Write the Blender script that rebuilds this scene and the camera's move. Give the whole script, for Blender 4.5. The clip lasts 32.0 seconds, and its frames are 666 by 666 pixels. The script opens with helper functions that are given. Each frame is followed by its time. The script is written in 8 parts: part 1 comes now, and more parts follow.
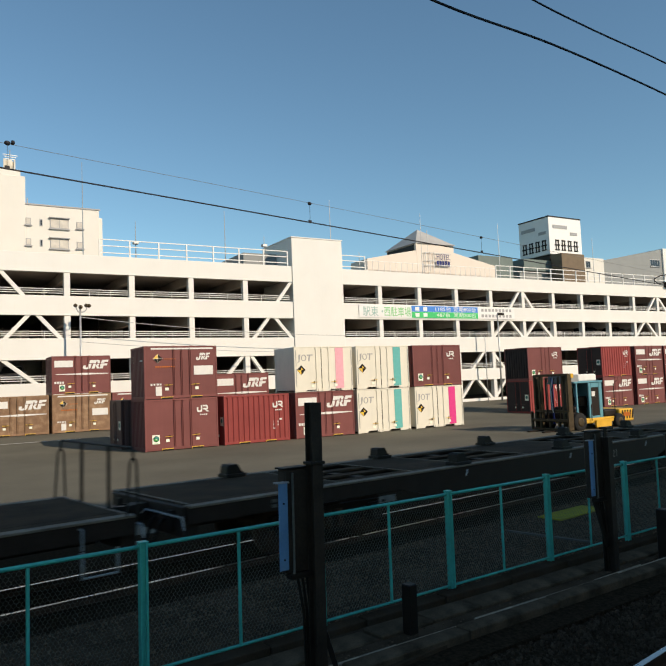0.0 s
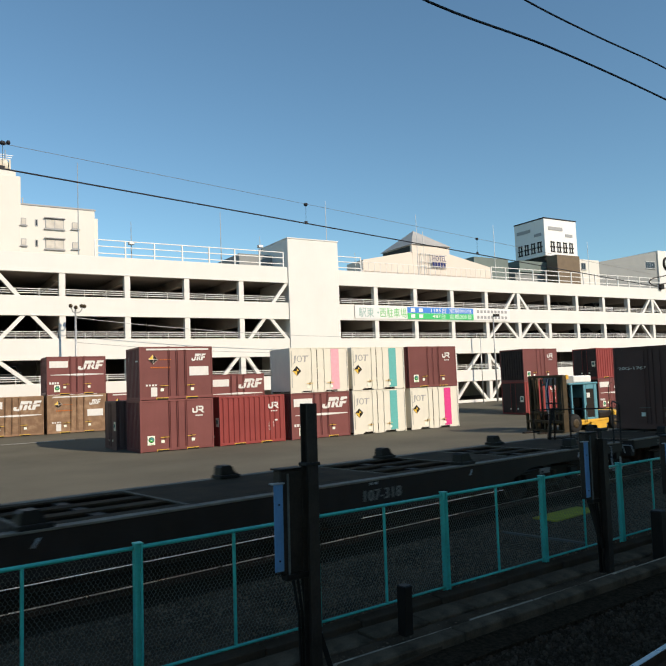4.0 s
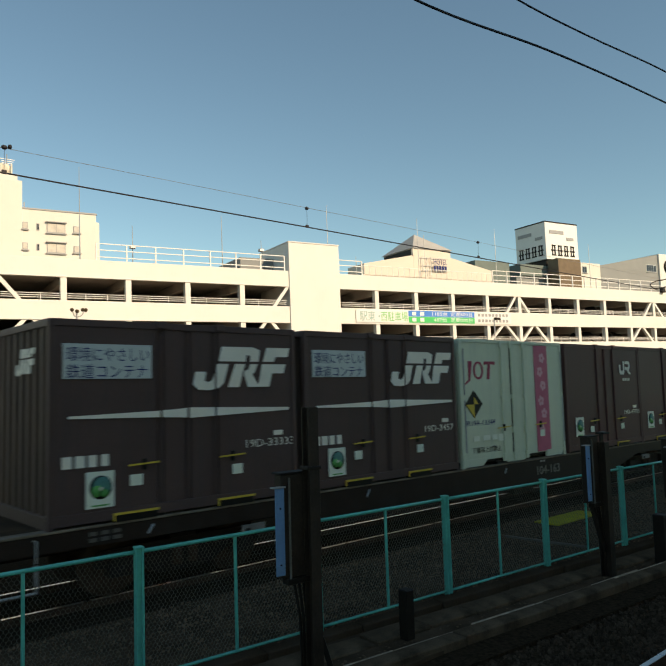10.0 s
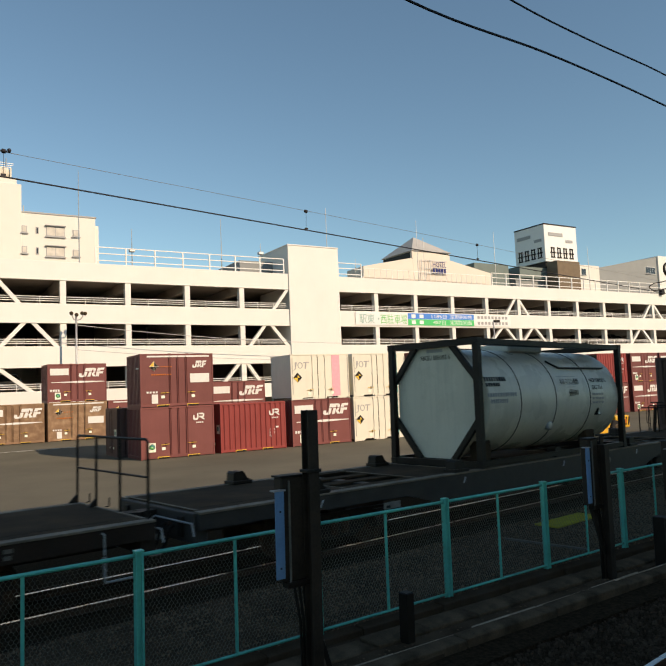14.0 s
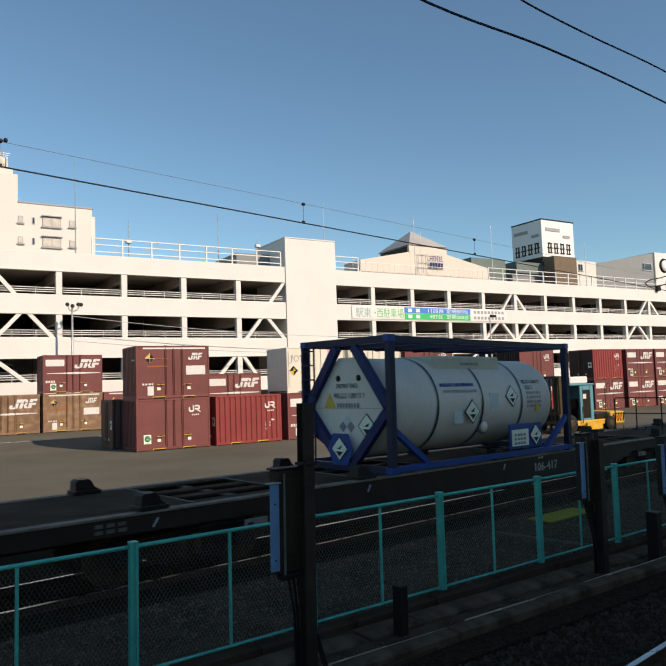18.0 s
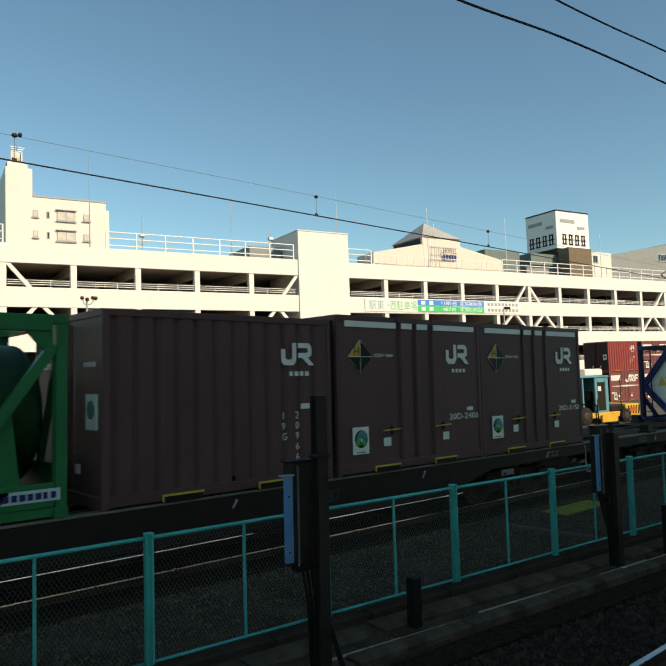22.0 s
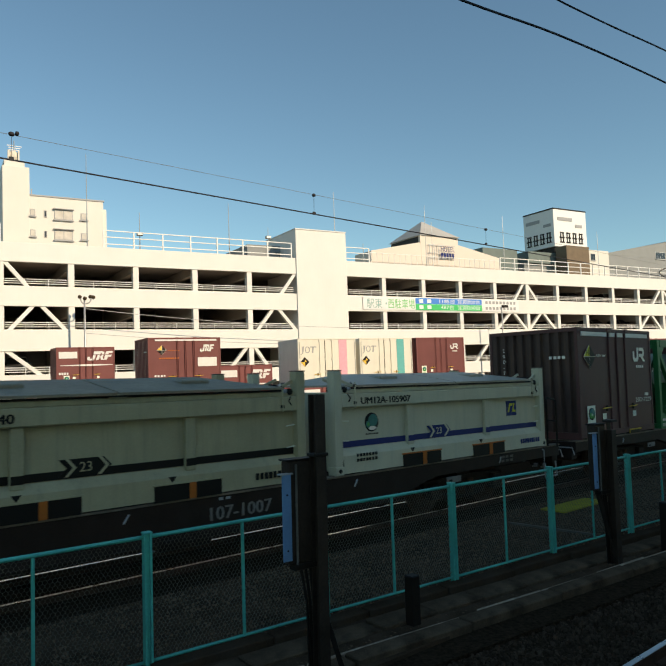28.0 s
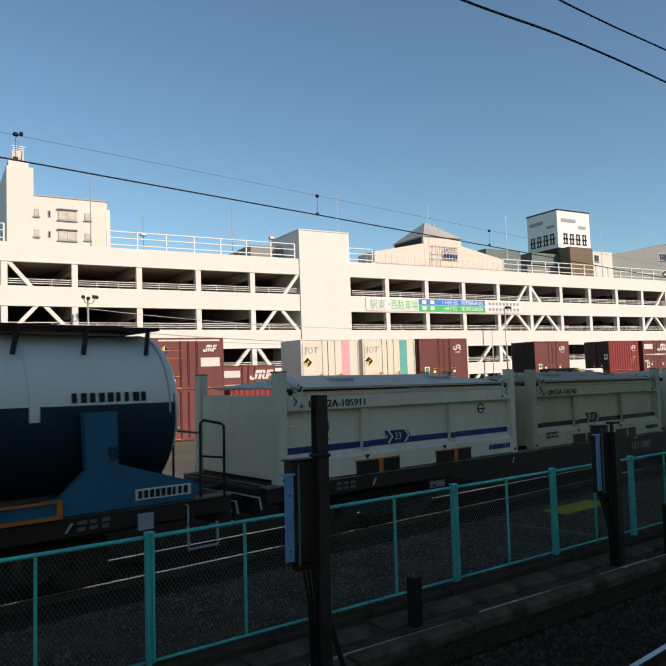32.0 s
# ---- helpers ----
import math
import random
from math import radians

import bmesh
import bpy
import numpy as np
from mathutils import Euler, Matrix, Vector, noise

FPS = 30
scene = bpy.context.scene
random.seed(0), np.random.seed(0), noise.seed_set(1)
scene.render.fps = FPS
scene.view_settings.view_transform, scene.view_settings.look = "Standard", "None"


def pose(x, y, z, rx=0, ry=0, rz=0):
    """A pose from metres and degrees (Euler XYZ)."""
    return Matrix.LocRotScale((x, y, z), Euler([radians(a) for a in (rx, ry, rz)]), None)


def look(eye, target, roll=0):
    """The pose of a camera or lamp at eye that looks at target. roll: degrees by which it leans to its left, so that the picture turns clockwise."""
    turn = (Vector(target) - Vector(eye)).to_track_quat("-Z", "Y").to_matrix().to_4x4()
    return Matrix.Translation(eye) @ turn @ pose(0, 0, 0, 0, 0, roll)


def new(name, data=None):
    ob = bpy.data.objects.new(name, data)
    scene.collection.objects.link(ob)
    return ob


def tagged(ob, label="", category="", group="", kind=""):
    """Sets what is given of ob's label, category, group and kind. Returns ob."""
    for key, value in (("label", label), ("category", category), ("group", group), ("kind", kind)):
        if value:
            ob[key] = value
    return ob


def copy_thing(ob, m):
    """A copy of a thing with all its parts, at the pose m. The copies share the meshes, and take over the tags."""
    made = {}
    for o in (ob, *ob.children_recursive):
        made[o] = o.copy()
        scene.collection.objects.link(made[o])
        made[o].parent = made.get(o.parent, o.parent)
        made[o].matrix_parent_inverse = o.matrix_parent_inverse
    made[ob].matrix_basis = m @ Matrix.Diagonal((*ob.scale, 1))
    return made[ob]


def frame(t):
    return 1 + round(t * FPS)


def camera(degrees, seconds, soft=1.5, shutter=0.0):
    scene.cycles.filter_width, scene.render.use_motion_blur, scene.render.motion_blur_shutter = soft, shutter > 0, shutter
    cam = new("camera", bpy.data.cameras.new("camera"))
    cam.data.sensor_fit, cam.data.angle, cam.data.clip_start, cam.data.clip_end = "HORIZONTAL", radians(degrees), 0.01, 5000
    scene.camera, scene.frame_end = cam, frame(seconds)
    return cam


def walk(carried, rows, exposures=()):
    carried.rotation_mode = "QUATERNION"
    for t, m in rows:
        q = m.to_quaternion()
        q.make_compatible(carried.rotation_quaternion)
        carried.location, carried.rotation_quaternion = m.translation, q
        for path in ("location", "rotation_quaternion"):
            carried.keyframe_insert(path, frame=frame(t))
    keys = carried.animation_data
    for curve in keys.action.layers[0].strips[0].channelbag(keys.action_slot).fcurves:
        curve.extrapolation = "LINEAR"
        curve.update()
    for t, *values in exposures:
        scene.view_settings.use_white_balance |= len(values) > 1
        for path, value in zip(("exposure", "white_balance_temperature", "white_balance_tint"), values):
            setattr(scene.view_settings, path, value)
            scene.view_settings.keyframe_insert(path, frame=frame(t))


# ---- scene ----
# ---------------------------------------------------------------- camera
EYE = (0.0, 0.0, 2.525)
PATH = [
    (0, 94.49, 1.6, -41.53), (0.5, 94.45, 1.6, -41.57), (1, 94.46, 1.58, -41.59), (1.5, 94.56, 1.56, -41.62),
    (2, 94.63, 1.52, -41.75), (2.5, 94.63, 1.51, -41.77), (3, 94.55, 1.45, -41.8), (3.5, 94.54, 1.49, -41.84),
    (5.5, 94.7, 1.47, -42.02), (6, 94.69, 1.51, -41.97), (6.5, 94.64, 1.46, -41.94), (7, 94.62, 1.45, -41.94),
    (7.5, 94.84, 1.48, -41.89), (8, 94.89, 1.42, -42.01), (8.5, 94.79, 1.47, -41.85), (9, 94.74, 1.49, -41.8),
    (9.5, 94.84, 1.51, -41.79), (10, 94.87, 1.55, -41.79), (10.5, 94.91, 1.55, -41.84), (11, 95.0, 1.52, -41.82),
    (11.5, 95.05, 1.53, -41.91), (12, 95.07, 1.61, -41.87), (12.5, 95.04, 1.54, -41.91), (13, 95.01, 1.58, -41.9),
    (13.5, 95.03, 1.66, -41.86), (14, 95.1, 1.7, -41.82), (14.5, 95.12, 1.71, -41.77), (16.5, 95.2, 1.79, -41.83),
    (17, 95.17, 1.74, -41.99), (17.5, 94.79, 1.38, -42.29), (18, 94.55, 1.22, -42.16), (18.5, 94.38, 1.09, -41.99),
    (19, 94.2, 0.84, -42.06), (19.5, 94.38, 0.92, -41.95), (20, 94.59, 1.11, -42.02), (20.5, 94.31, 0.99, -41.81),
    (21, 94.21, 1.01, -41.37), (21.5, 94.04, 1.09, -41.19), (22, 93.97, 1.29, -41.07), (22.5, 93.77, 1.12, -41.01),
    (23, 93.69, 1.31, -40.8), (23.5, 93.51, 1.25, -40.91), (24, 93.55, 1.25, -41.01), (24.5, 93.54, 1.09, -41.02),
    (25, 93.54, 1.2, -40.99), (25.5, 93.44, 1.22, -40.91), (27.5, 93.68, 1.3, -41.39), (28, 93.84, 1.42, -41.23),
    (28.5, 93.82, 1.37, -41.41), (29, 93.87, 1.38, -41.32), (29.5, 93.91, 1.45, -41.35), (30, 93.95, 1.38, -41.4),
    (30.5, 94.04, 1.35, -41.29), (31, 93.96, 1.11, -41.15), (31.5, 94.02, 1.2, -40.95), (32, 93.91, 1.23, -41.0),
]
# picture white balance drifts while the train passes: time, stops, kelvin, tint
WHITE = [(0, -0.12, 7900, 15), (1, -0.04, 7400, 15), (2, 0.0, 6900, 13), (3, -0.05, 7600, 15), (6, 0.0, 7400, 14), (7.5, 0.0, 8000, 15), (9, 0.03, 9600, 16), (10, 0.04, 10000, 16),
         (13, 0.0, 9400, 18), (14, -0.05, 9000, 20), (17, -0.1, 7800, 15), (18, -0.1, 7900, 20), (20, -0.04, 7700, 18), (21.5, 0.0, 8300, 13), (23, 0.06, 9300, 11), (25, 0.06, 9400, 11),
         (28, -0.04, 8700, 14), (29, -0.06, 8500, 15), (31, -0.1, 8000, 20), (32, -0.1, 7900, 21)]
cam = camera(51.1, 32.0, soft=1.5, shutter=0.25)
walk(cam, [(t, pose(*EYE, rx, ry, rz)) for t, rx, ry, rz in PATH],
     exposures=WHITE)

# ---------------------------------------------------------------- light
SUN_ELEV, SUN_AZ = 30.0, 168.5          # degrees; azimuth clockwise from +y
world = bpy.data.worlds.new("world")
scene.world = world
world.use_nodes = True
wn = world.node_tree
sky = wn.nodes.new("ShaderNodeTexSky")
sky.sky_type = "NISHITA"
sky.sun_disc = False
sky.sun_elevation, sky.sun_rotation = radians(SUN_ELEV), radians(SUN_AZ)
sky.air_density, sky.dust_density, sky.ozone_density = 1.0, 0.0, 1.0
clear = wn.nodes.new("ShaderNodeVectorMath")       # a clear, dry winter sky: less red
clear.operation = "MULTIPLY"
clear.inputs[1].default_value = (0.64, 1.02, 1.17)
wn.links.new(sky.outputs[0], clear.inputs[0])
wn.links.new(clear.outputs[0], wn.nodes["Background"].inputs[0])
wn.nodes["Background"].inputs[1].default_value = 0.135
sun = new("sun", bpy.data.lights.new("sun", "SUN"))
sun.data.energy, sun.data.angle, sun.data.color = 4.8, radians(0.53), (1.0, 0.95, 0.86)
toward = Vector((math.sin(radians(SUN_AZ)) * math.cos(radians(SUN_ELEV)),
                 math.cos(radians(SUN_AZ)) * math.cos(radians(SUN_ELEV)), math.sin(radians(SUN_ELEV))))
sun.matrix_world = look(toward * 60, (0, 0, 0))


# ---------------------------------------------------------------- materials
def mat(name, base, rough=0.6, metal=0.0, var=0.25, scale=3.0, bump=0.1, fine=40.0, dirt=0.0, dirt_col=(0.05, 0.045, 0.04), spec=0.2, streak=0.0, island=0.0, bdist=0.01):
    """Painted, worn or mineral surface: grain and blotches at two scales, optional dirt and rain streaks."""
    m = bpy.data.materials.new(name)
    m.use_nodes = True
    nt = m.node_tree
    b = nt.nodes["Principled BSDF"]
    L = nt.links.new
    co = nt.nodes.new("ShaderNodeTexCoord")
    n1 = nt.nodes.new("ShaderNodeTexNoise")
    n1.inputs["Scale"].default_value, n1.inputs["Detail"].default_value = scale, 6
    n2 = nt.nodes.new("ShaderNodeTexNoise")
    n2.inputs["Scale"].default_value, n2.inputs["Detail"].default_value = fine, 4
    L(co.outputs["Object"], n1.inputs["Vector"])
    L(co.outputs["Object"], n2.inputs["Vector"])
    add = nt.nodes.new("ShaderNodeMath")
    add.operation = "ADD"
    mul = nt.nodes.new("ShaderNodeMath")
    mul.operation, mul.inputs[1].default_value = "MULTIPLY", 0.5
    L(n1.outputs[0], add.inputs[0])
    L(n2.outputs[0], mul.inputs[0])
    L(mul.outputs[0], add.inputs[1])
    ramp = nt.nodes.new("ShaderNodeMapRange")
    ramp.inputs[1].default_value, ramp.inputs[2].default_value = 0.45, 1.05
    ramp.inputs[3].default_value, ramp.inputs[4].default_value = 1 - var, 1 + var
    L(add.outputs[0], ramp.inputs[0])
    mix = nt.nodes.new("ShaderNodeVectorMath")
    mix.operation = "SCALE"
    mix.inputs[0].default_value = base
    L(ramp.outputs[0], mix.inputs["Scale"])
    col = mix.outputs[0]
    if island:
        oi = nt.nodes.new("ShaderNodeObjectInfo")
        mr = nt.nodes.new("ShaderNodeMapRange")
        mr.inputs[3].default_value, mr.inputs[4].default_value = 1 - island, 1 + island
        L(oi.outputs["Random"], mr.inputs[0])
        vm = nt.nodes.new("ShaderNodeVectorMath")
        vm.operation = "SCALE"
        L(col, vm.inputs[0])
        L(mr.outputs[0], vm.inputs["Scale"])
        col = vm.outputs[0]
    if dirt or streak:
        n3 = nt.nodes.new("ShaderNodeTexNoise")
        n3.inputs["Scale"].default_value, n3.inputs["Detail"].default_value, n3.inputs["Roughness"].default_value = 1.0, 8, 0.65
        mp = nt.nodes.new("ShaderNodeMapping")
        mp.inputs["Scale"].default_value = (9, 9, 0.6) if streak else (2.2, 2.2, 2.2)
        L(co.outputs["Object"], mp.inputs[0])
        L(mp.outputs[0], n3.inputs["Vector"])
        r3 = nt.nodes.new("ShaderNodeMapRange")
        r3.inputs[1].default_value, r3.inputs[2].default_value = 0.5, 0.75
        r3.inputs[4].default_value = max(dirt, streak)
        L(n3.outputs[0], r3.inputs[0])
        mc = nt.nodes.new("ShaderNodeMix")
        mc.data_type = "RGBA"
        L(r3.outputs[0], mc.inputs[0])
        L(col, mc.inputs[6])
        mc.inputs[7].default_value = (*dirt_col, 1)
        col = mc.outputs[2]
    L(col, b.inputs["Base Color"])
    rr = nt.nodes.new("ShaderNodeMapRange")
    rr.inputs[3].default_value, rr.inputs[4].default_value = max(0.03, rough - 0.12), min(1, rough + 0.12)
    L(n1.outputs[0], rr.inputs[0])
    L(rr.outputs[0], b.inputs["Roughness"])
    b.inputs["Metallic"].default_value = metal
    b.inputs["Specular IOR Level"].default_value = spec
    if bump:
        bp = nt.nodes.new("ShaderNodeBump")
        bp.inputs["Strength"].default_value, bp.inputs["Distance"].default_value = bump, bdist
        L(add.outputs[0], bp.inputs["Height"])
        L(bp.outputs[0], b.inputs["Normal"])
    return m


ASPHALT = mat("asphalt", (0.128, 0.119, 0.092), 0.85, var=0.25, scale=0.25, fine=60, bump=0.3, dirt=0.35, dirt_col=(0.15, 0.14, 0.11), spec=0.05)
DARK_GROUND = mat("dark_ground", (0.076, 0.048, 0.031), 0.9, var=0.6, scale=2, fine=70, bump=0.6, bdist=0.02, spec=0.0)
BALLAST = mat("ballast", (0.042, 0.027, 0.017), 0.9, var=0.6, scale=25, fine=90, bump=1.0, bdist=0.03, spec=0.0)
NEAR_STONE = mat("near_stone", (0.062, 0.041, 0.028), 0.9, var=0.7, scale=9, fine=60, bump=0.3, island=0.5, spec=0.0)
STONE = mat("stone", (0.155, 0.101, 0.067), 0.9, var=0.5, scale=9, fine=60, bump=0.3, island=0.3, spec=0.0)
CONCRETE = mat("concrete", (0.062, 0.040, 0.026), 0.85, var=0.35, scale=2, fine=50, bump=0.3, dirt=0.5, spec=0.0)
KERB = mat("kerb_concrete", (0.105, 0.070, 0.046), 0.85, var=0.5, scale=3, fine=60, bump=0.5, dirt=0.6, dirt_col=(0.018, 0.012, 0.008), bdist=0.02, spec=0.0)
# pale, patchy colour standing for light on the kerb's edge
KERB_HIGHLIGHT = mat("kerb_highlight", (0.36, 0.27, 0.20), 0.8, var=0.6, scale=2.5, fine=50, bump=0.4, dirt=0.9, dirt_col=(0.02, 0.014, 0.01), spec=0.0)
OLD_CONC = mat("old_concrete", (0.62, 0.57, 0.48), 0.85, var=0.2, scale=2, fine=50, bump=0.2, dirt=0.3)
RAIL = mat("rail_steel", (0.56, 0.56, 0.56), 0.3, 1.0, var=0.15, scale=6, bump=0.05)
RUST = mat("rust", (0.075, 0.038, 0.024), 0.85, 0.0, var=0.4, scale=8, bump=0.3)
TEAL = mat("teal_paint", (0.014, 0.46, 0.38), 0.38, var=0.2, scale=4, bump=0.05, dirt=0.25, dirt_col=(0.03, 0.12, 0.11))
TEAL_WIRE = mat("teal_wire", (0.17, 0.155, 0.12), 0.6, var=0.15, scale=4, bump=0.0)
BLACK = mat("black_steel", (0.019, 0.0130, 0.0098), 0.6, var=0.35, scale=3, bump=0.15, dirt=0.4, dirt_col=(0.03, 0.024, 0.02))
TANK_NAVY = mat("navy_black_paint", (0.02, 0.022, 0.05), 0.5, var=0.3, scale=3, bump=0.1)
POST_PAINT = mat("post_paint", (0.036, 0.0235, 0.0170), 0.55, var=0.45, scale=4, bump=0.2, dirt=0.4, dirt_col=(0.03, 0.02, 0.015))
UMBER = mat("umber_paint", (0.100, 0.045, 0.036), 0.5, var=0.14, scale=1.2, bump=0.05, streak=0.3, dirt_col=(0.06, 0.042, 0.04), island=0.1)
HAULER_DARK = mat("hauler_dark_blue", (0.006, 0.024, 0.038), 0.4, var=0.15, scale=2, bump=0.03, streak=0.3, dirt_col=(0.006, 0.012, 0.02))
BRACE_NAVY = mat("brace_navy", (0.012, 0.022, 0.10), 0.5, var=0.25, scale=3, bump=0.1)
STRAP_DARK = mat("strap_dark", (0.05, 0.05, 0.05), 0.35, 0.6, var=0.2, scale=5, bump=0.03)
INK = mat("faded_ink", (0.22, 0.22, 0.25), 0.5, var=0.2, scale=8, bump=0.0)
END_RUST = mat("rusted_maroon", (0.085, 0.05, 0.042), 0.6, var=0.25, scale=2, bump=0.1, streak=0.65, dirt_col=(0.17, 0.085, 0.045))
BLACK_PAINT = mat("black_paint", (0.019, 0.0130, 0.0098), 0.5, var=0.3, scale=3, bump=0.1)
POST_BLUE = mat("blue_sheet", (0.10, 0.24, 0.42), 0.5, var=0.15, scale=3, bump=0.05, dirt=0.3, dirt_col=(0.1, 0.16, 0.2))
FRAME = mat("wagon_frame", (0.031, 0.0175, 0.0125), 0.6, var=0.35, scale=2.5, bump=0.15, dirt=0.5, dirt_col=(0.035, 0.028, 0.024))
FRAME_GREY = mat("wagon_frame_grey", (0.05, 0.042, 0.038), 0.55, var=0.3, scale=2.5, bump=0.15, dirt=0.4, dirt_col=(0.03, 0.027, 0.025))
DECK = mat("wagon_deck", (0.060, 0.038, 0.024), 0.85, var=0.6, scale=1.6, bump=0.3, dirt=0.6, dirt_col=(0.022, 0.017, 0.013), spec=0.05)
DIM_MARK = mat("dim_mark", (0.12, 0.11, 0.10), 0.6, var=0.3, scale=5, bump=0.0)
# worn brown, lightened to carry the highlight along the deck edges
DECK_EDGE = mat("worn_lit_edge", (0.20, 0.155, 0.118), 0.7, var=0.5, scale=1.6, bump=0.2, dirt=0.8, dirt_col=(0.06, 0.042, 0.03))
WAGON_MARK = mat("wagon_mark", (0.21, 0.19, 0.17), 0.6, var=0.3, scale=6, bump=0.0)
MAROON = mat("maroon_paint", (0.18, 0.06, 0.056), 0.5, var=0.12, scale=1.2, bump=0.05, streak=0.25, dirt_col=(0.11, 0.045, 0.04), island=0.12)
RED = mat("red_paint", (0.255, 0.048, 0.044), 0.5, var=0.12, scale=1.2, bump=0.05, streak=0.3, dirt_col=(0.17, 0.045, 0.04), island=0.1)
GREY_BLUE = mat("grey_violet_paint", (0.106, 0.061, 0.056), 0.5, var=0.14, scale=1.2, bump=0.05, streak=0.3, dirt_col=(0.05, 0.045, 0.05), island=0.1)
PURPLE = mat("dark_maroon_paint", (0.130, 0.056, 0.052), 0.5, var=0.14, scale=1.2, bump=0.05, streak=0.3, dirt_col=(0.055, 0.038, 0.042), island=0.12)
BROWN = mat("brown_paint", (0.235, 0.138, 0.082), 0.65, var=0.3, scale=2.2, bump=0.05, dirt=0.55, dirt_col=(0.40, 0.30, 0.19), island=0.12)
WHITE_BOX = mat("white_paint", (0.68, 0.645, 0.55), 0.5, var=0.06, scale=1.5, bump=0.03, streak=0.2, dirt_col=(0.5, 0.47, 0.42))
PALE_GREEN = mat("pale_paint", (0.62, 0.66, 0.51), 0.5, var=0.08, scale=1.5, bump=0.03, streak=0.3, dirt_col=(0.35, 0.42, 0.38))
UM_GREY = mat("hopper_grey", (0.56, 0.51, 0.37), 0.5, var=0.1, scale=1.5, bump=0.05, streak=0.35, dirt_col=(0.3, 0.33, 0.27))
UM_OLIVE = mat("hopper_olive", (0.42, 0.36, 0.225), 0.55, var=0.14, scale=1.5, bump=0.05, streak=0.5, dirt_col=(0.25, 0.24, 0.17))
UM_PALE = mat("hopper_pale", (0.64, 0.53, 0.40), 0.5, var=0.1, scale=1.5, bump=0.05, streak=0.3, dirt_col=(0.36, 0.38, 0.34))
# one emblem white twice: brighter and warmer against blue shade, plainer for the sunlit yard
LOGO = mat("logo_white_warmed", (0.86, 0.78, 0.68), 0.5, var=0.08, scale=4, bump=0.0)
LOGO_YARD = mat("logo_white_sunlit", (0.66, 0.65, 0.62), 0.5, var=0.08, scale=4, bump=0.0)
PALE_BLUE = mat("pale_blue_sign", (0.56, 0.60, 0.58), 0.45, var=0.08, scale=4, bump=0.0)
NAVY = mat("navy_paint", (0.016, 0.028, 0.13), 0.5, var=0.1, scale=4, bump=0.0)
YELLOW = mat("yellow_paint", (0.74, 0.47, 0.07), 0.5, var=0.15, scale=4, bump=0.05, dirt=0.3, dirt_col=(0.3, 0.2, 0.06))
ORANGE = mat("orange_paint", (0.50, 0.13, 0.025), 0.5, var=0.15, scale=4, bump=0.05)
PINK = mat("pink_band", (0.62, 0.13, 0.20), 0.5, var=0.12, scale=5, bump=0.0)
PINK_PALE = mat("pink_pale", (0.75, 0.36, 0.42), 0.5, var=0.1, scale=5, bump=0.0)
MAGENTA = mat("magenta_band", (0.68, 0.05, 0.22), 0.5, var=0.1, scale=5, bump=0.0)
TEAL_BAND = mat("teal_band", (0.10, 0.40, 0.38), 0.5, var=0.1, scale=5, bump=0.0)
RED_MARK = mat("red_mark", (0.42, 0.05, 0.09), 0.5, var=0.08, scale=5, bump=0.0)
BLACK_MARK = mat("black_mark", (0.014, 0.011, 0.009), 0.5, var=0.1, scale=5, bump=0.0)
GREY_MARK = mat("grey_mark", (0.33, 0.33, 0.33), 0.5, var=0.1, scale=5, bump=0.0)
GREEN_MARK = mat("green_mark", (0.06, 0.36, 0.10), 0.5, var=0.15, scale=8, bump=0.0)
BLUE_MARK = mat("blue_mark", (0.12, 0.38, 0.50), 0.5, var=0.15, scale=8, bump=0.0)
STICKER = mat("sticker_white", (0.78, 0.80, 0.68), 0.5, var=0.06, scale=8, bump=0.0)
TANK_WHITE = mat("tank_white", (0.71, 0.625, 0.55), 0.35, var=0.08, scale=1.2, bump=0.03, streak=0.3, dirt_col=(0.42, 0.42, 0.38))
TANK_GREY = mat("tank_grey", (0.60, 0.55, 0.46), 0.28, var=0.08, scale=1.2, bump=0.03, streak=0.3, dirt_col=(0.3, 0.3, 0.26))
TANK_STRAP = mat("strap_steel", (0.45, 0.46, 0.46), 0.35, 0.8, var=0.15, scale=5, bump=0.03)
TANK_BLUE = mat("tank_blue_paint", (0.008, 0.055, 0.24), 0.45, var=0.15, scale=2, bump=0.05, streak=0.2, dirt_col=(0.03, 0.05, 0.13))
TANK_GREEN = mat("tank_green_paint", (0.009, 0.17, 0.055), 0.4, var=0.18, scale=2, bump=0.05, streak=0.25, dirt_col=(0.01, 0.09, 0.04))
VESSEL_GREEN = mat("vessel_green", (0.005, 0.050, 0.015), 0.42, var=0.3, scale=2, bump=0.03, streak=0.3, dirt_col=(0.012, 0.03, 0.02))
KUR_BLUE = mat("hauler_blue", (0.008, 0.10, 0.165), 0.42, var=0.12, scale=2, bump=0.05, streak=0.2, dirt_col=(0.015, 0.07, 0.13))
KUR_WHITE = mat("hauler_white", (0.66, 0.60, 0.53), 0.4, var=0.06, scale=2, bump=0.03)
FACADE = mat("facade_paint", (0.70, 0.69, 0.65), 0.7, var=0.05, scale=0.4, bump=0.05, streak=0.12, dirt_col=(0.62, 0.56, 0.46))
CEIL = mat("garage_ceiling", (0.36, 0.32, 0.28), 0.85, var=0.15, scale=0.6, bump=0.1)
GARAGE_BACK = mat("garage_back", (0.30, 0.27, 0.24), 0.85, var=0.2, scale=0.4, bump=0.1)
WHITE_STEEL = mat("white_steel", (0.75, 0.74, 0.71), 0.5, var=0.08, scale=4, bump=0.03)
GALV = mat("galvanised", (0.42, 0.43, 0.43), 0.45, 0.6, var=0.15, scale=6, bump=0.05)
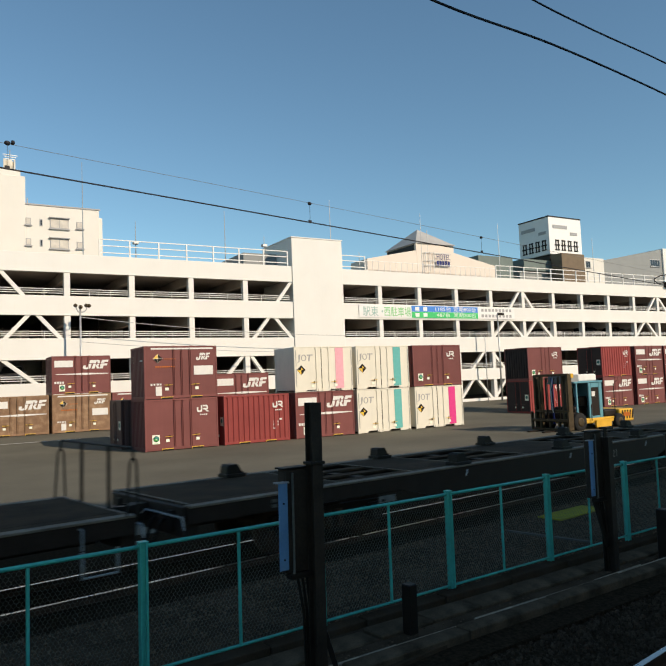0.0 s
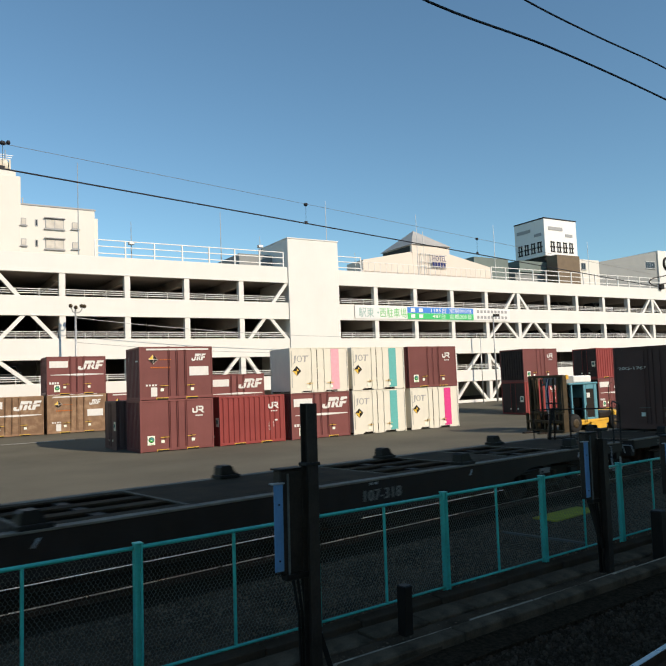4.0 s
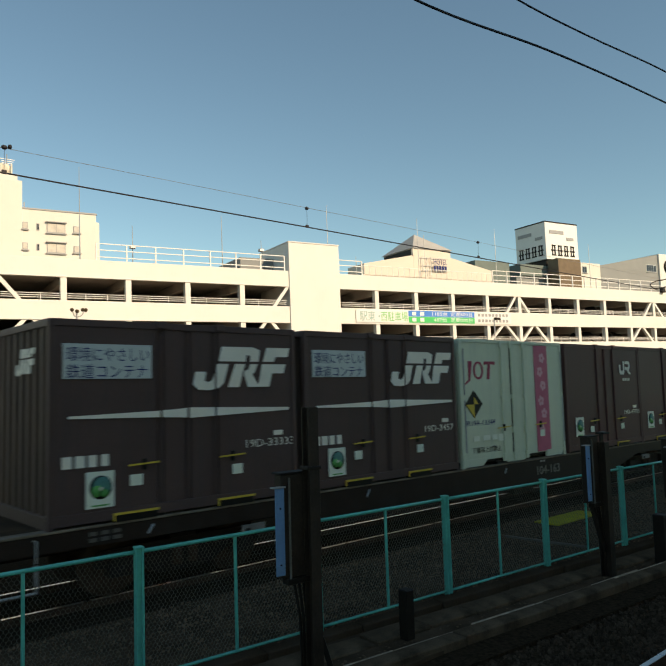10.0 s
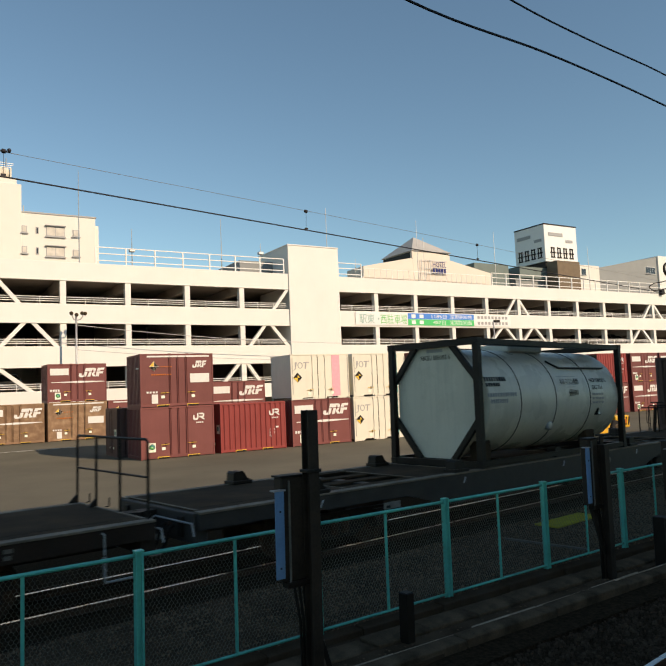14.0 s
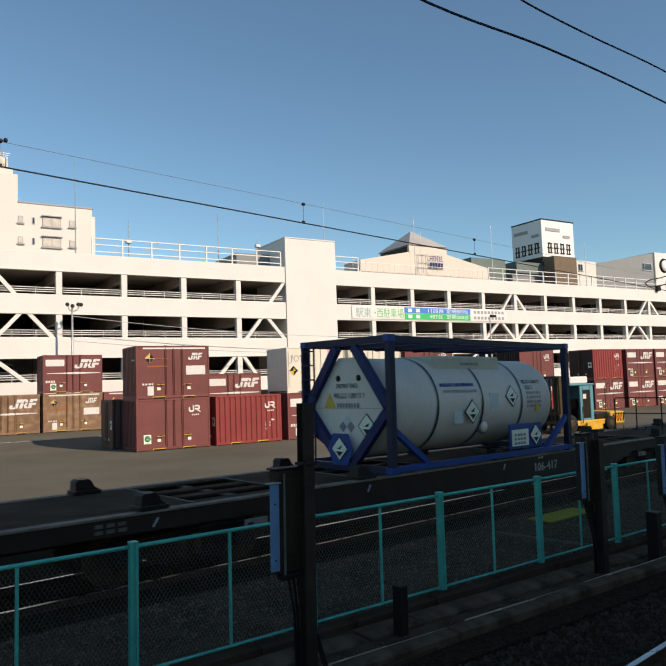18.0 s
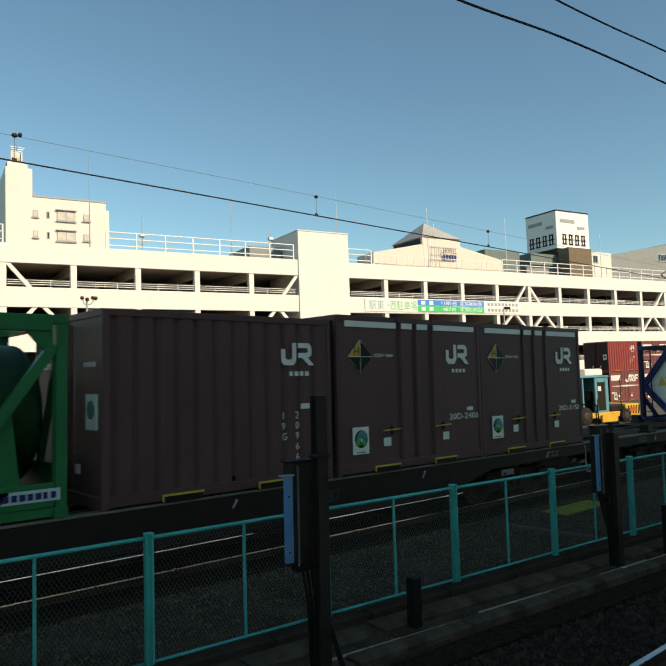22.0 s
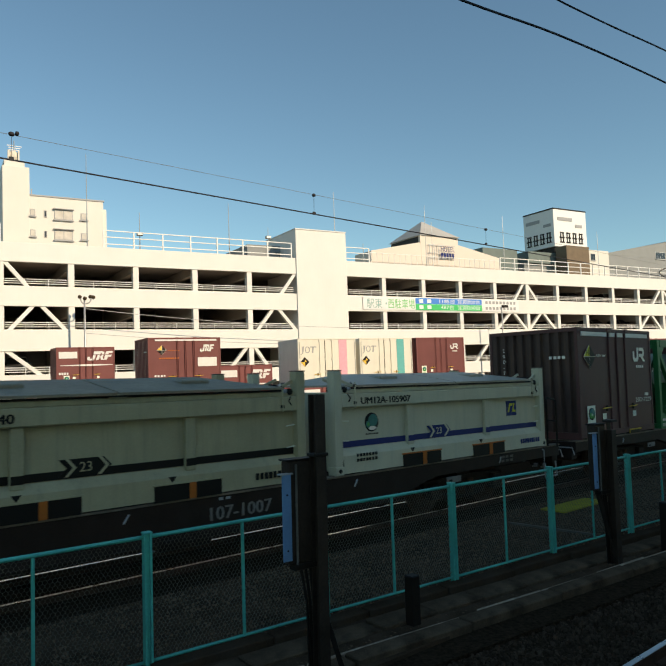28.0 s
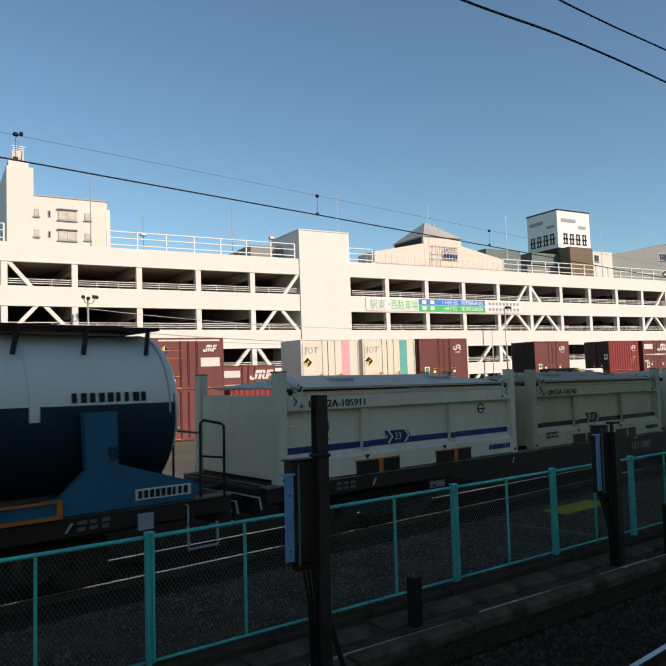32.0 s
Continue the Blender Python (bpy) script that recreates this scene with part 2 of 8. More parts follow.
APT = mat("apartment_render", (0.66, 0.63, 0.57), 0.75, var=0.05, scale=0.3, bump=0.05, streak=0.15, dirt_col=(0.6, 0.56, 0.5))
HOTEL = mat("hotel_render", (0.66, 0.58, 0.50), 0.75, var=0.05, scale=0.3, bump=0.05, streak=0.1, dirt_col=(0.6, 0.5, 0.42))
ROOF_GREY = mat("roof_grey", (0.40, 0.39, 0.37), 0.7, var=0.1, scale=1, bump=0.1)
BROWN_WALL = mat("brown_wall", (0.17, 0.125, 0.085), 0.8, var=0.15, scale=1, bump=0.1)
GREEN_GREY = mat("green_grey_wall", (0.15, 0.185, 0.17), 0.8, var=0.12, scale=0.6, bump=0.05)
# colour of the unseen shade block, beige to bounce warm light
BEIGE = mat("beige_bounce", (0.78, 0.60, 0.42), 0.7, var=0.06, scale=0.5, bump=0.05)
PALE_GREY = mat("pale_grey_wall", (0.25, 0.26, 0.255), 0.8, var=0.08, scale=0.4, bump=0.05)
SIGN_WHITE = mat("sign_white", (0.74, 0.73, 0.71), 0.5, var=0.03, scale=1, bump=0.0)
GLASS_DARK = mat("dark_glass", (0.03, 0.035, 0.04), 0.12, var=0.2, scale=1, bump=0.0, spec=0.5)
WIRE_GREY = mat("wire_grey", (0.16, 0.16, 0.16), 0.5, var=0.1, scale=1, bump=0.0)
WIRE = mat("wire", (0.02, 0.02, 0.025), 0.6, var=0.1, scale=1, bump=0.0)
LIFT_TEAL = mat("lift_teal", (0.10, 0.28, 0.34), 0.5, var=0.12, scale=3, bump=0.05)
LIFT_YELLOW = mat("lift_yellow", (0.68, 0.38, 0.05), 0.5, var=0.15, scale=3, bump=0.05, dirt=0.25, dirt_col=(0.3, 0.18, 0.05))
MAST = mat("mast_steel", (0.06, 0.042, 0.022), 0.55, var=0.3, scale=5, bump=0.15)
RUBBER = mat("rubber", (0.02, 0.02, 0.02), 0.85, var=0.2, scale=5, bump=0.1)
SILVER = mat("silver_paint", (0.20, 0.20, 0.205), 0.3, 0.5, var=0.05, scale=3, bump=0.0)
LINE_WHITE = mat("road_line", (0.55, 0.54, 0.5), 0.8, var=0.3, scale=6, bump=0.05)
YELLOW_PATCH = mat("yellow_cover", (0.36, 0.33, 0.02), 0.7, var=0.25, scale=5, bump=0.1)


# ---------------------------------------------------------------- mesh helpers
def part(name, bm, material, parent=None, label="", m=None):
    """One mesh object from a bmesh, under its thing or part."""
    me = bpy.data.meshes.new(name)
    bmesh.ops.recalc_face_normals(bm, faces=bm.faces)
    bm.to_mesh(me)
    bm.free()
    me.materials.append(material)
    ob = new(name, me)
    if parent is not None:
        ob.parent = parent
    if m is not None:
        ob.matrix_basis = m
    if label:
        ob["label"] = label
    return ob


def empty(name, m=None):
    ob = new(name)
    if m is not None:
        ob.matrix_basis = m
    return ob


def bx(bm, x0, x1, y0, y1, z0, z1):
    v = [bm.verts.new(p) for p in ((x0, y0, z0), (x1, y0, z0), (x1, y1, z0), (x0, y1, z0), (x0, y0, z1), (x1, y0, z1), (x1, y1, z1), (x0, y1, z1))]
    for f in ((0, 3, 2, 1), (4, 5, 6, 7), (0, 1, 5, 4), (1, 2, 6, 5), (2, 3, 7, 6), (3, 0, 4, 7)):
        bm.faces.new([v[i] for i in f])
    return bm


def box(x0, x1, y0, y1, z0, z1, bevel=0.0, seg=1):
    bm = bx(bmesh.new(), x0, x1, y0, y1, z0, z1)
    if bevel:
        bmesh.ops.bevel(bm, geom=bm.edges[:], offset=bevel, segments=seg, affect="EDGES", profile=0.5)
    return bm


def tube(bm, p0, p1, r, n=8, r2=None):
    """A closed round bar from p0 to p1."""
    a, b = Vector(p0), Vector(p1)
    d = (b - a).normalized()
    s = d.orthogonal().normalized()
    t = d.cross(s)
    r2 = r if r2 is None else r2
    ra = [bm.verts.new(a + (s * math.cos(2 * math.pi * i / n) + t * math.sin(2 * math.pi * i / n)) * r) for i in range(n)]
    rb = [bm.verts.new(b + (s * math.cos(2 * math.pi * i / n) + t * math.sin(2 * math.pi * i / n)) * r2) for i in range(n)]
    for i in range(n):
        f = bm.faces.new((ra[i], ra[(i + 1) % n], rb[(i + 1) % n], rb[i]))
        f.smooth = n > 6
    bm.faces.new(ra[::-1])
    bm.faces.new(rb)
    return bm


def bar(bm, p0, p1, w, h, up=(0, 0, 1)):
    """A rectangular bar from p0 to p1."""
    a, b = Vector(p0), Vector(p1)
    d = (b - a).normalized()
    s = d.cross(Vector(up))
    s = s.normalized() if s.length > 1e-4 else Vector((1, 0, 0))
    t = s.cross(d)
    v = []
    for q in (a, b):
        for i, j in ((-1, -1), (1, -1), (1, 1), (-1, 1)):
            v.append(bm.verts.new(q + s * (i * w / 2) + t * (j * h / 2)))
    for f in ((0, 1, 2, 3), (7, 6, 5, 4), (0, 4, 5, 1), (1, 5, 6, 2), (2, 6, 7, 3), (3, 7, 4, 0)):
        bm.faces.new([v[i] for i in f])
    return bm


def pipe(bm, pts, r, n=6):
    """One continuous round bar through the points."""
    p = [Vector(q) for q in pts]
    side_, rings = None, []
    for i, q in enumerate(p):
        d = (p[min(i + 1, len(p) - 1)] - p[max(i - 1, 0)]).normalized()
        side_ = d.orthogonal() if side_ is None else side_ - d * side_.dot(d)
        side_.normalize()
        t = d.cross(side_)
        rings.append([bm.verts.new(q + (side_ * math.cos(2 * math.pi * k / n) + t * math.sin(2 * math.pi * k / n)) * r) for k in range(n)])
    for a, b in zip(rings, rings[1:]):
        for k in range(n):
            f = bm.faces.new((a[k], a[(k + 1) % n], b[(k + 1) % n], b[k]))
            f.smooth = n > 6
    bm.faces.new(rings[0][::-1])
    bm.faces.new(rings[-1])
    return bm


def curve_through(pts, k=6):
    """More points on a smooth line through the given ones."""
    p = [Vector(q) for q in pts]
    out = []
    for i in range(len(p) - 1):
        a, b, c, d = p[max(i - 1, 0)], p[i], p[i + 1], p[min(i + 2, len(p) - 1)]
        l0, l1, l2 = max((b - a).length, 1e-3), (c - b).length, max((d - c).length, 1e-3)
        m1 = ((c - b) / l1 + (b - a) / l0) / 2 if i else (c - b) / l1
        m2 = ((c - b) / l1 + (d - c) / l2) / 2 if i < len(p) - 2 else (c - b) / l1
        for j in range(k):
            u = j / k
            out.append(b * (2 * u ** 3 - 3 * u * u + 1) + m1 * l1 * (u ** 3 - 2 * u * u + u) + c * (3 * u * u - 2 * u ** 3) + m2 * l1 * (u ** 3 - u * u))
    return out + [p[-1]]


def prism(bm, pts, y0, y1):
    """A polygon of (x, z) points, extruded from y0 to y1."""
    a = [bm.verts.new((x, y0, z)) for x, z in pts]
    b = [bm.verts.new((x, y1, z)) for x, z in pts]
    n = len(pts)
    bm.faces.new(a)
    bm.faces.new(b[::-1])
    for i in range(n):
        bm.faces.new((a[i], b[i], b[(i + 1) % n], a[(i + 1) % n]))
    return bm


def lathe(bm, prof, n=24, axis="x", c=(0, 0, 0)):
    """A turned solid: (position along the axis, radius) from end to end."""
    rings = []
    for p, r in prof:
        ring = []
        for i in range(n):
            a = 2 * math.pi * i / n
            q = (p, r * math.cos(a), r * math.sin(a)) if axis == "x" else (r * math.cos(a), p, r * math.sin(a)) if axis == "y" else (r * math.cos(a), r * math.sin(a), p)
            ring.append(bm.verts.new(Vector(q) + Vector(c)))
        rings.append(ring)
    for ra, rb in zip(rings, rings[1:]):
        for i in range(n):
            f = bm.faces.new((ra[i], ra[(i + 1) % n], rb[(i + 1) % n], rb[i]))
            f.smooth = True
    bm.faces.new(rings[0][::-1])
    bm.faces.new(rings[-1])
    return bm


TEXTS = {}


def text_mesh(words, size):
    key = (words, size)
    if key not in TEXTS:
        cu = bpy.data.curves.new("text", "FONT")
        cu.body, cu.size, cu.extrude, cu.resolution_u = words, size, 0.0015, 2
        cu.offset = 0.0
        ob = bpy.data.objects.new("text", cu)
        scene.collection.objects.link(ob)
        dg = bpy.context.evaluated_depsgraph_get()
        me = bpy.data.meshes.new_from_object(ob.evaluated_get(dg))
        scene.collection.objects.unlink(ob)
        bpy.data.objects.remove(ob)
        me.materials.clear()
        TEXTS[key] = me
    return TEXTS[key]


def text(name, words, size, material, parent, m, width=None, bold=0.0):
    """Raised lettering. m places it: x along the line, y up the letters, z out of the face."""
    me = text_mesh(words, size).copy()
    if bold:
        bm = bmesh.new()
        for k in range(2):
            n = len(bm.verts)
            bm.from_mesh(me)
            bm.verts.ensure_lookup_table()
            for v in bm.verts[n:]:
                v.co += Vector((bold * k, 0, 0.0006 * k))
        bm.to_mesh(me)
        bm.free()
    me.name = name
    me.materials.append(material)
    ob = new(name, me)
    ob.parent = parent
    sx = 1.0
    if width and len(me.vertices):
        xs = [v.co.x for v in me.vertices]
        sx = width / max(1e-3, max(xs) - min(xs))
        me.transform(Matrix.Diagonal((sx, 1, 1, 1)))
    ob.matrix_basis = m
    return ob


def side(x, z, y=-0.004):
    """Pose for lettering on a near side face (facing -y)."""
    return pose(x, y, z, 90, 0, 0)


# ---------------------------------------------------------------- the yard's own frame
FU, FN, FC = Vector((0.9816, -0.1908, 0)), Vector((0.1908, 0.9816, 0)), 54.93
TILT = 0.0155


def yard(s, c, z=0.0, rz=0.0):
    """A pose in the frame of the garage front: s along it, c away from the tracks, z up from the yard."""
    x = Vector((FU.x, FU.y, TILT)).normalized()
    up = Vector((0, 0, 1)) - x * x.z
    up.normalize()
    y = up.cross(x)
    m = Matrix((x, y, up)).transposed().to_4x4()
    m.translation = FU * 30 + FN * FC
    return m @ pose(s - 30, c - FC, z, 0, 0, rz)


def rise(c):
    """Height of the yard's surface above its frame, by the distance from the tracks."""
    t = min(1, max(0, (c - 37) / 12))
    return 0.0 + 0.42 * t * t * (3 - 2 * t)


# ---------------------------------------------------------------- ground
def ground_height(x, y):
    s, c = x * FU.x + y * FU.y, x * FN.x + y * FN.y
    far = rise(c) + TILT * (min(150, max(-60, s)) - 30)
    k = min(1, max(0, (y - 11.6) / 4.0))
    return -0.26 * (1 - k) + far * k


xs = sorted({*range(-60, 150, 3), -2500, -1200, -500, -250, -120, 200, 300, 600, 1200, 2500})
ys = sorted({*range(-40, 90, 2), -2500, -1000, -300, -100, 110, 160, 300, 1000, 2500})
bm = bmesh.new()
grid = [[bm.verts.new((x, y, ground_height(x, y))) for x in xs] for y in ys]
for j in range(len(ys) - 1):
    for i in range(len(xs) - 1):
        bm.faces.new((grid[j][i], grid[j][i + 1], grid[j + 1][i + 1], grid[j + 1][i]))
tagged(part("ground", bm, ASPHALT), "worn grey asphalt of the freight yard", "ground", kind="structure")

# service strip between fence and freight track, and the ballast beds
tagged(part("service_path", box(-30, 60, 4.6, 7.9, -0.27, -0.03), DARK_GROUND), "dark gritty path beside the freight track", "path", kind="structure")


def ballast(name, y0, y1, top, slope=0.45):
    bm = bmesh.new()
    pr = [(y0 - slope, -0.27), (y0, top), (y1, top), (y1 + slope, -0.27)]
    n = 260
    rows = []
    for i in range(n + 1):
        x = -40 + i * 0.4
        rows.append([bm.verts.new((x, y + 0.02 * noise.noise((x * 3, y * 3, 1)), z + 0.025 * noise.noise((x * 2.3, y * 5, 4)))) for y, z in pr])
    for a, b in zip(rows, rows[1:]):
        for k in range(3):
            bm.faces.new((a[k], b[k], b[k + 1], a[k + 1]))
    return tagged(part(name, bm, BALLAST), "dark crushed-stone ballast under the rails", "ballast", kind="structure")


def track(yc, top=0.0):
    for dy in (-0.566, 0.566):
        prof = [(-0.06, -0.14), (0.06, -0.14), (0.06, -0.12), (0.01, -0.11), (0.01, -0.04), (0.033, -0.03), (0.033, 0.0), (-0.033, 0.0), (-0.033, -0.03), (-0.01, -0.04), (-0.01, -0.11), (-0.06, -0.12)]
        bm = bmesh.new()
        a = [bm.verts.new((-60, yc + dy + y, z + top)) for y, z in prof]
        b = [bm.verts.new((140, yc + dy + y, z + top)) for y, z in prof]
        for i in range(12):
            j = (i + 1) % 12
            bm.faces.new((a[i], b[i], b[j], a[j]))
        rail = tagged(part("rail", bm, RUST), "rusty steel rail with a polished top on the ballast", "rail", "rails", "structure")
        part("running_surface", box(-60, 140, yc + dy - 0.027, yc + dy + 0.027, top + 0.0004, top + 0.004), RAIL, rail, "polished running surface")
    sl = None
    for i in range(70):
        x = -4 + i * 0.62
        if sl is None:
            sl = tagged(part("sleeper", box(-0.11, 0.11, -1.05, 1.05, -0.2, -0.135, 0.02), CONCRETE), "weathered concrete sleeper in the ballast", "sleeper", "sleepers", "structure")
            sl.matrix_basis = pose(x, yc, top)
        else:
            copy_thing(sl, pose(x, yc, top))


ballast("ballast_freight", 8.2, 12.6, -0.16)
track(9.58, -0.06)
ballast("ballast_near", 1.2, 4.5, -0.108)
track(2.42, 0.03)

# loose stones along the near track and on the path
def stones(name, n, place, r0, r1, material, label, seed):
    rnd = random.Random(seed)
    bm = bmesh.new()
    for i in range(n):
        x, y, z = place(rnd)
        r, a0 = rnd.uniform(r0, r1), rnd.uniform(0, 6.28)
        h, tx, ty = r * rnd.uniform(0.5, 1.1), rnd.uniform(-0.4, 0.4) * r, rnd.uniform(-0.4, 0.4) * r
        k = [rnd.uniform(0.7, 1.25) for _ in range(5)]
        lo = [bm.verts.new((x + r * k[q] * math.cos(a0 + q * 1.257), y + r * k[q] * math.sin(a0 + q * 1.257), z - 0.012)) for q in range(5)]
        hi = [bm.verts.new((x + tx + r * 0.55 * k[q] * math.cos(a0 + q * 1.257), y + ty + r * 0.55 * k[q] * math.sin(a0 + q * 1.257), z + h * k[q - 1])) for q in range(5)]
        for q in range(5):
            bm.faces.new((lo[q], lo[(q + 1) % 5], hi[(q + 1) % 5], hi[q]))
        bm.faces.new(hi)
    return tagged(part(name, bm, material), label, "stones", kind="stuff")


def near_bed(rnd):
    x = rnd.uniform(-6, 3) if rnd.random() < 0.2 else 3.0 + 13 * rnd.random() ** 1.4
    top = 5.93 - 1.46 - 0.088 * (x - 2.93)
    y = rnd.uniform(1.9, top)
    return x, y, -0.104


def path_bed(rnd):
    x = rnd.uniform(1.5, 20)
    return x, rnd.uniform(5.98 - 0.088 * (x - 2.93), 7.9), -0.032


def gap_bed(rnd):
    x = rnd.uniform(3, 14)
    return x, 5.93 - 0.088 * (x - 2.93) - rnd.uniform(0.6, 0.85), -0.05


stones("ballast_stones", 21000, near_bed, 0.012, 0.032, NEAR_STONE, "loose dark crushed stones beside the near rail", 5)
stones("path_gravel", 9000, path_bed, 0.008, 0.024, STONE, "scattered grit and gravel on the dark path", 6)
stones("gravel", 1500, gap_bed, 0.010, 0.026, STONE, "gravel and debris between the trough and the kerb", 7)

# concrete trough covers and kerbs between the near track and the fence
FX, FY = Vector((0.9961, -0.0880, 0)), Vector((0.0880, 0.9961, 0))
F0 = Vector((2.93, 5.93, 0))


def fence_pose(d, off=0.0, z=0.0):
    """d along the fence from its thick post, off towards the yard."""
    m = Matrix((FX, FY, Vector((0, 0, 1)))).transposed().to_4x4()
    m.translation = F0 + FX * d + FY * off + Vector((0, 0, z))
    return m


def slabs(name, off, width, height, length, label, seed, material=CONCRETE):
    rnd = random.Random(seed)
    root = tagged(empty(name, fence_pose(0)), label, "kerb", kind="structure")
    me = [box(0.008, length - 0.008, -width / 2, width / 2, -0.14, height, 0.012) for _ in range(1)][0]
    base = part("slab", me, material, root)
    for i in range(-4, 26):
        ob = base if i == -4 else base.copy()
        if i != -4:
            scene.collection.objects.link(ob)
        ob.matrix_basis = pose(i * length, off + rnd.uniform(-0.012, 0.012), rnd.uniform(-0.012, 0.012), rnd.uniform(-0.8, 0.8), rnd.uniform(-0.5, 0.5), rnd.uniform(-0.4, 0.4))
    return root


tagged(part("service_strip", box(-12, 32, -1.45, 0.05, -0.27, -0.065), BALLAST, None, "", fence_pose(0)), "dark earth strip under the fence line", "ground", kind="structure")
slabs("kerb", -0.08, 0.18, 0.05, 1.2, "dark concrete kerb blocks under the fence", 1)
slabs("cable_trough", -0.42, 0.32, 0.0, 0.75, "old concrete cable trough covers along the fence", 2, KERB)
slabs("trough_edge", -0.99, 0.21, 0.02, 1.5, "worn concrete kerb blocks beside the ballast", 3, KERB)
# strip added to carry the highlight along the kerb's top edge
slabs("kerb_lit_edge", -0.868, 0.03, 0.026, 1.1, "thin pale strip painted as the lit edge of the kerb", 4, KERB_HIGHLIGHT)


# ---------------------------------------------------------------- fence
def netting(width, height, h=0.02, twist=0.014, lean=0.0165, r=0.0019):
    """Hexagonal wire netting: upright wires that meet their neighbours in short twists."""
    verts, faces = [], []
    rows = int(height / (twist + lean))
    for i in range(int(width / h)):
        pts = []
        for k in range(rows + 1):
            x = (i + (i + k) % 2) * h
            z = k * (twist + lean)
            pts += [(x, z), (x, z + twist)]
        for (xa, za), (xb, zb) in zip(pts, pts[1:]):
            q = r * (1.3 if xa == xb else 1.0)
            za, zb = min(za, height), min(zb, height)
            if zb - za < 1e-4:
                continue
            n = len(verts)
            for x, z in ((xa, za), (xb, zb)):
                verts += [(x - q, 0, z), (x, -q * 1.5, z), (x + q, 0, z), (x, q * 1.5, z)]
            faces += [(n + a, n + (a + 1) % 4, n + 4 + (a + 1) % 4, n + 4 + a) for a in range(4)]
    me = bpy.data.meshes.new("wire_mesh")
    me.from_pydata(verts, [], faces)
    me.materials.append(TEAL_WIRE)
    return me


def fence():
    root = tagged(empty("fence", fence_pose(0) @ pose(0, 0, 0, 0, -0.43, 0)), "teal painted netting fence with steel posts and rails", "fence")
    P, BOT, TOP = 1.94, 0.06, 1.155
    NET = netting(P - 0.09, TOP - BOT)
    for k in range(-2, 8):
        x = k * P
        bm = bmesh.new()
        cross = [(-0.036, -0.034), (-0.014, -0.034), (-0.014, -0.018), (0.014, -0.018), (0.014, -0.034), (0.036, -0.034), (0.036, 0.034), (-0.036, 0.034)]
        foot, head = [bm.verts.new((x + a, b, -0.05)) for a, b in cross], [bm.verts.new((x + a, b, TOP + 0.03)) for a, b in cross]
        for q in range(8):
            bm.faces.new((foot[q], foot[(q + 1) % 8], head[(q + 1) % 8], head[q]))
        bm.faces.new(head)
        post = part("post", bm, TEAL, root, "thick teal steel post")
        part("cap", box(x - 0.042, x + 0.042, -0.042, 0.042, TOP + 0.03, TOP + 0.045, 0.005), TEAL, post)
        mid = x + P / 2
        part("stay", box(mid - 0.014, mid + 0.014, -0.014, 0.014, BOT, TOP, 0.004), TEAL, root)
        part("top_rail", tube(bmesh.new(), (x + 0.042, 0, TOP), (x + P - 0.042, 0, TOP), 0.019, 8), TEAL, root)
        part("bottom_rail", tube(bmesh.new(), (x + 0.042, 0, BOT), (x + P - 0.042, 0, BOT), 0.016, 8), TEAL, root)
        net = new("wire_mesh", NET)
        net.parent = root
        net.matrix_basis = pose(x + 0.045, 0, BOT)
        net["label"] = "hexagonal wire netting"
    return root


fence()


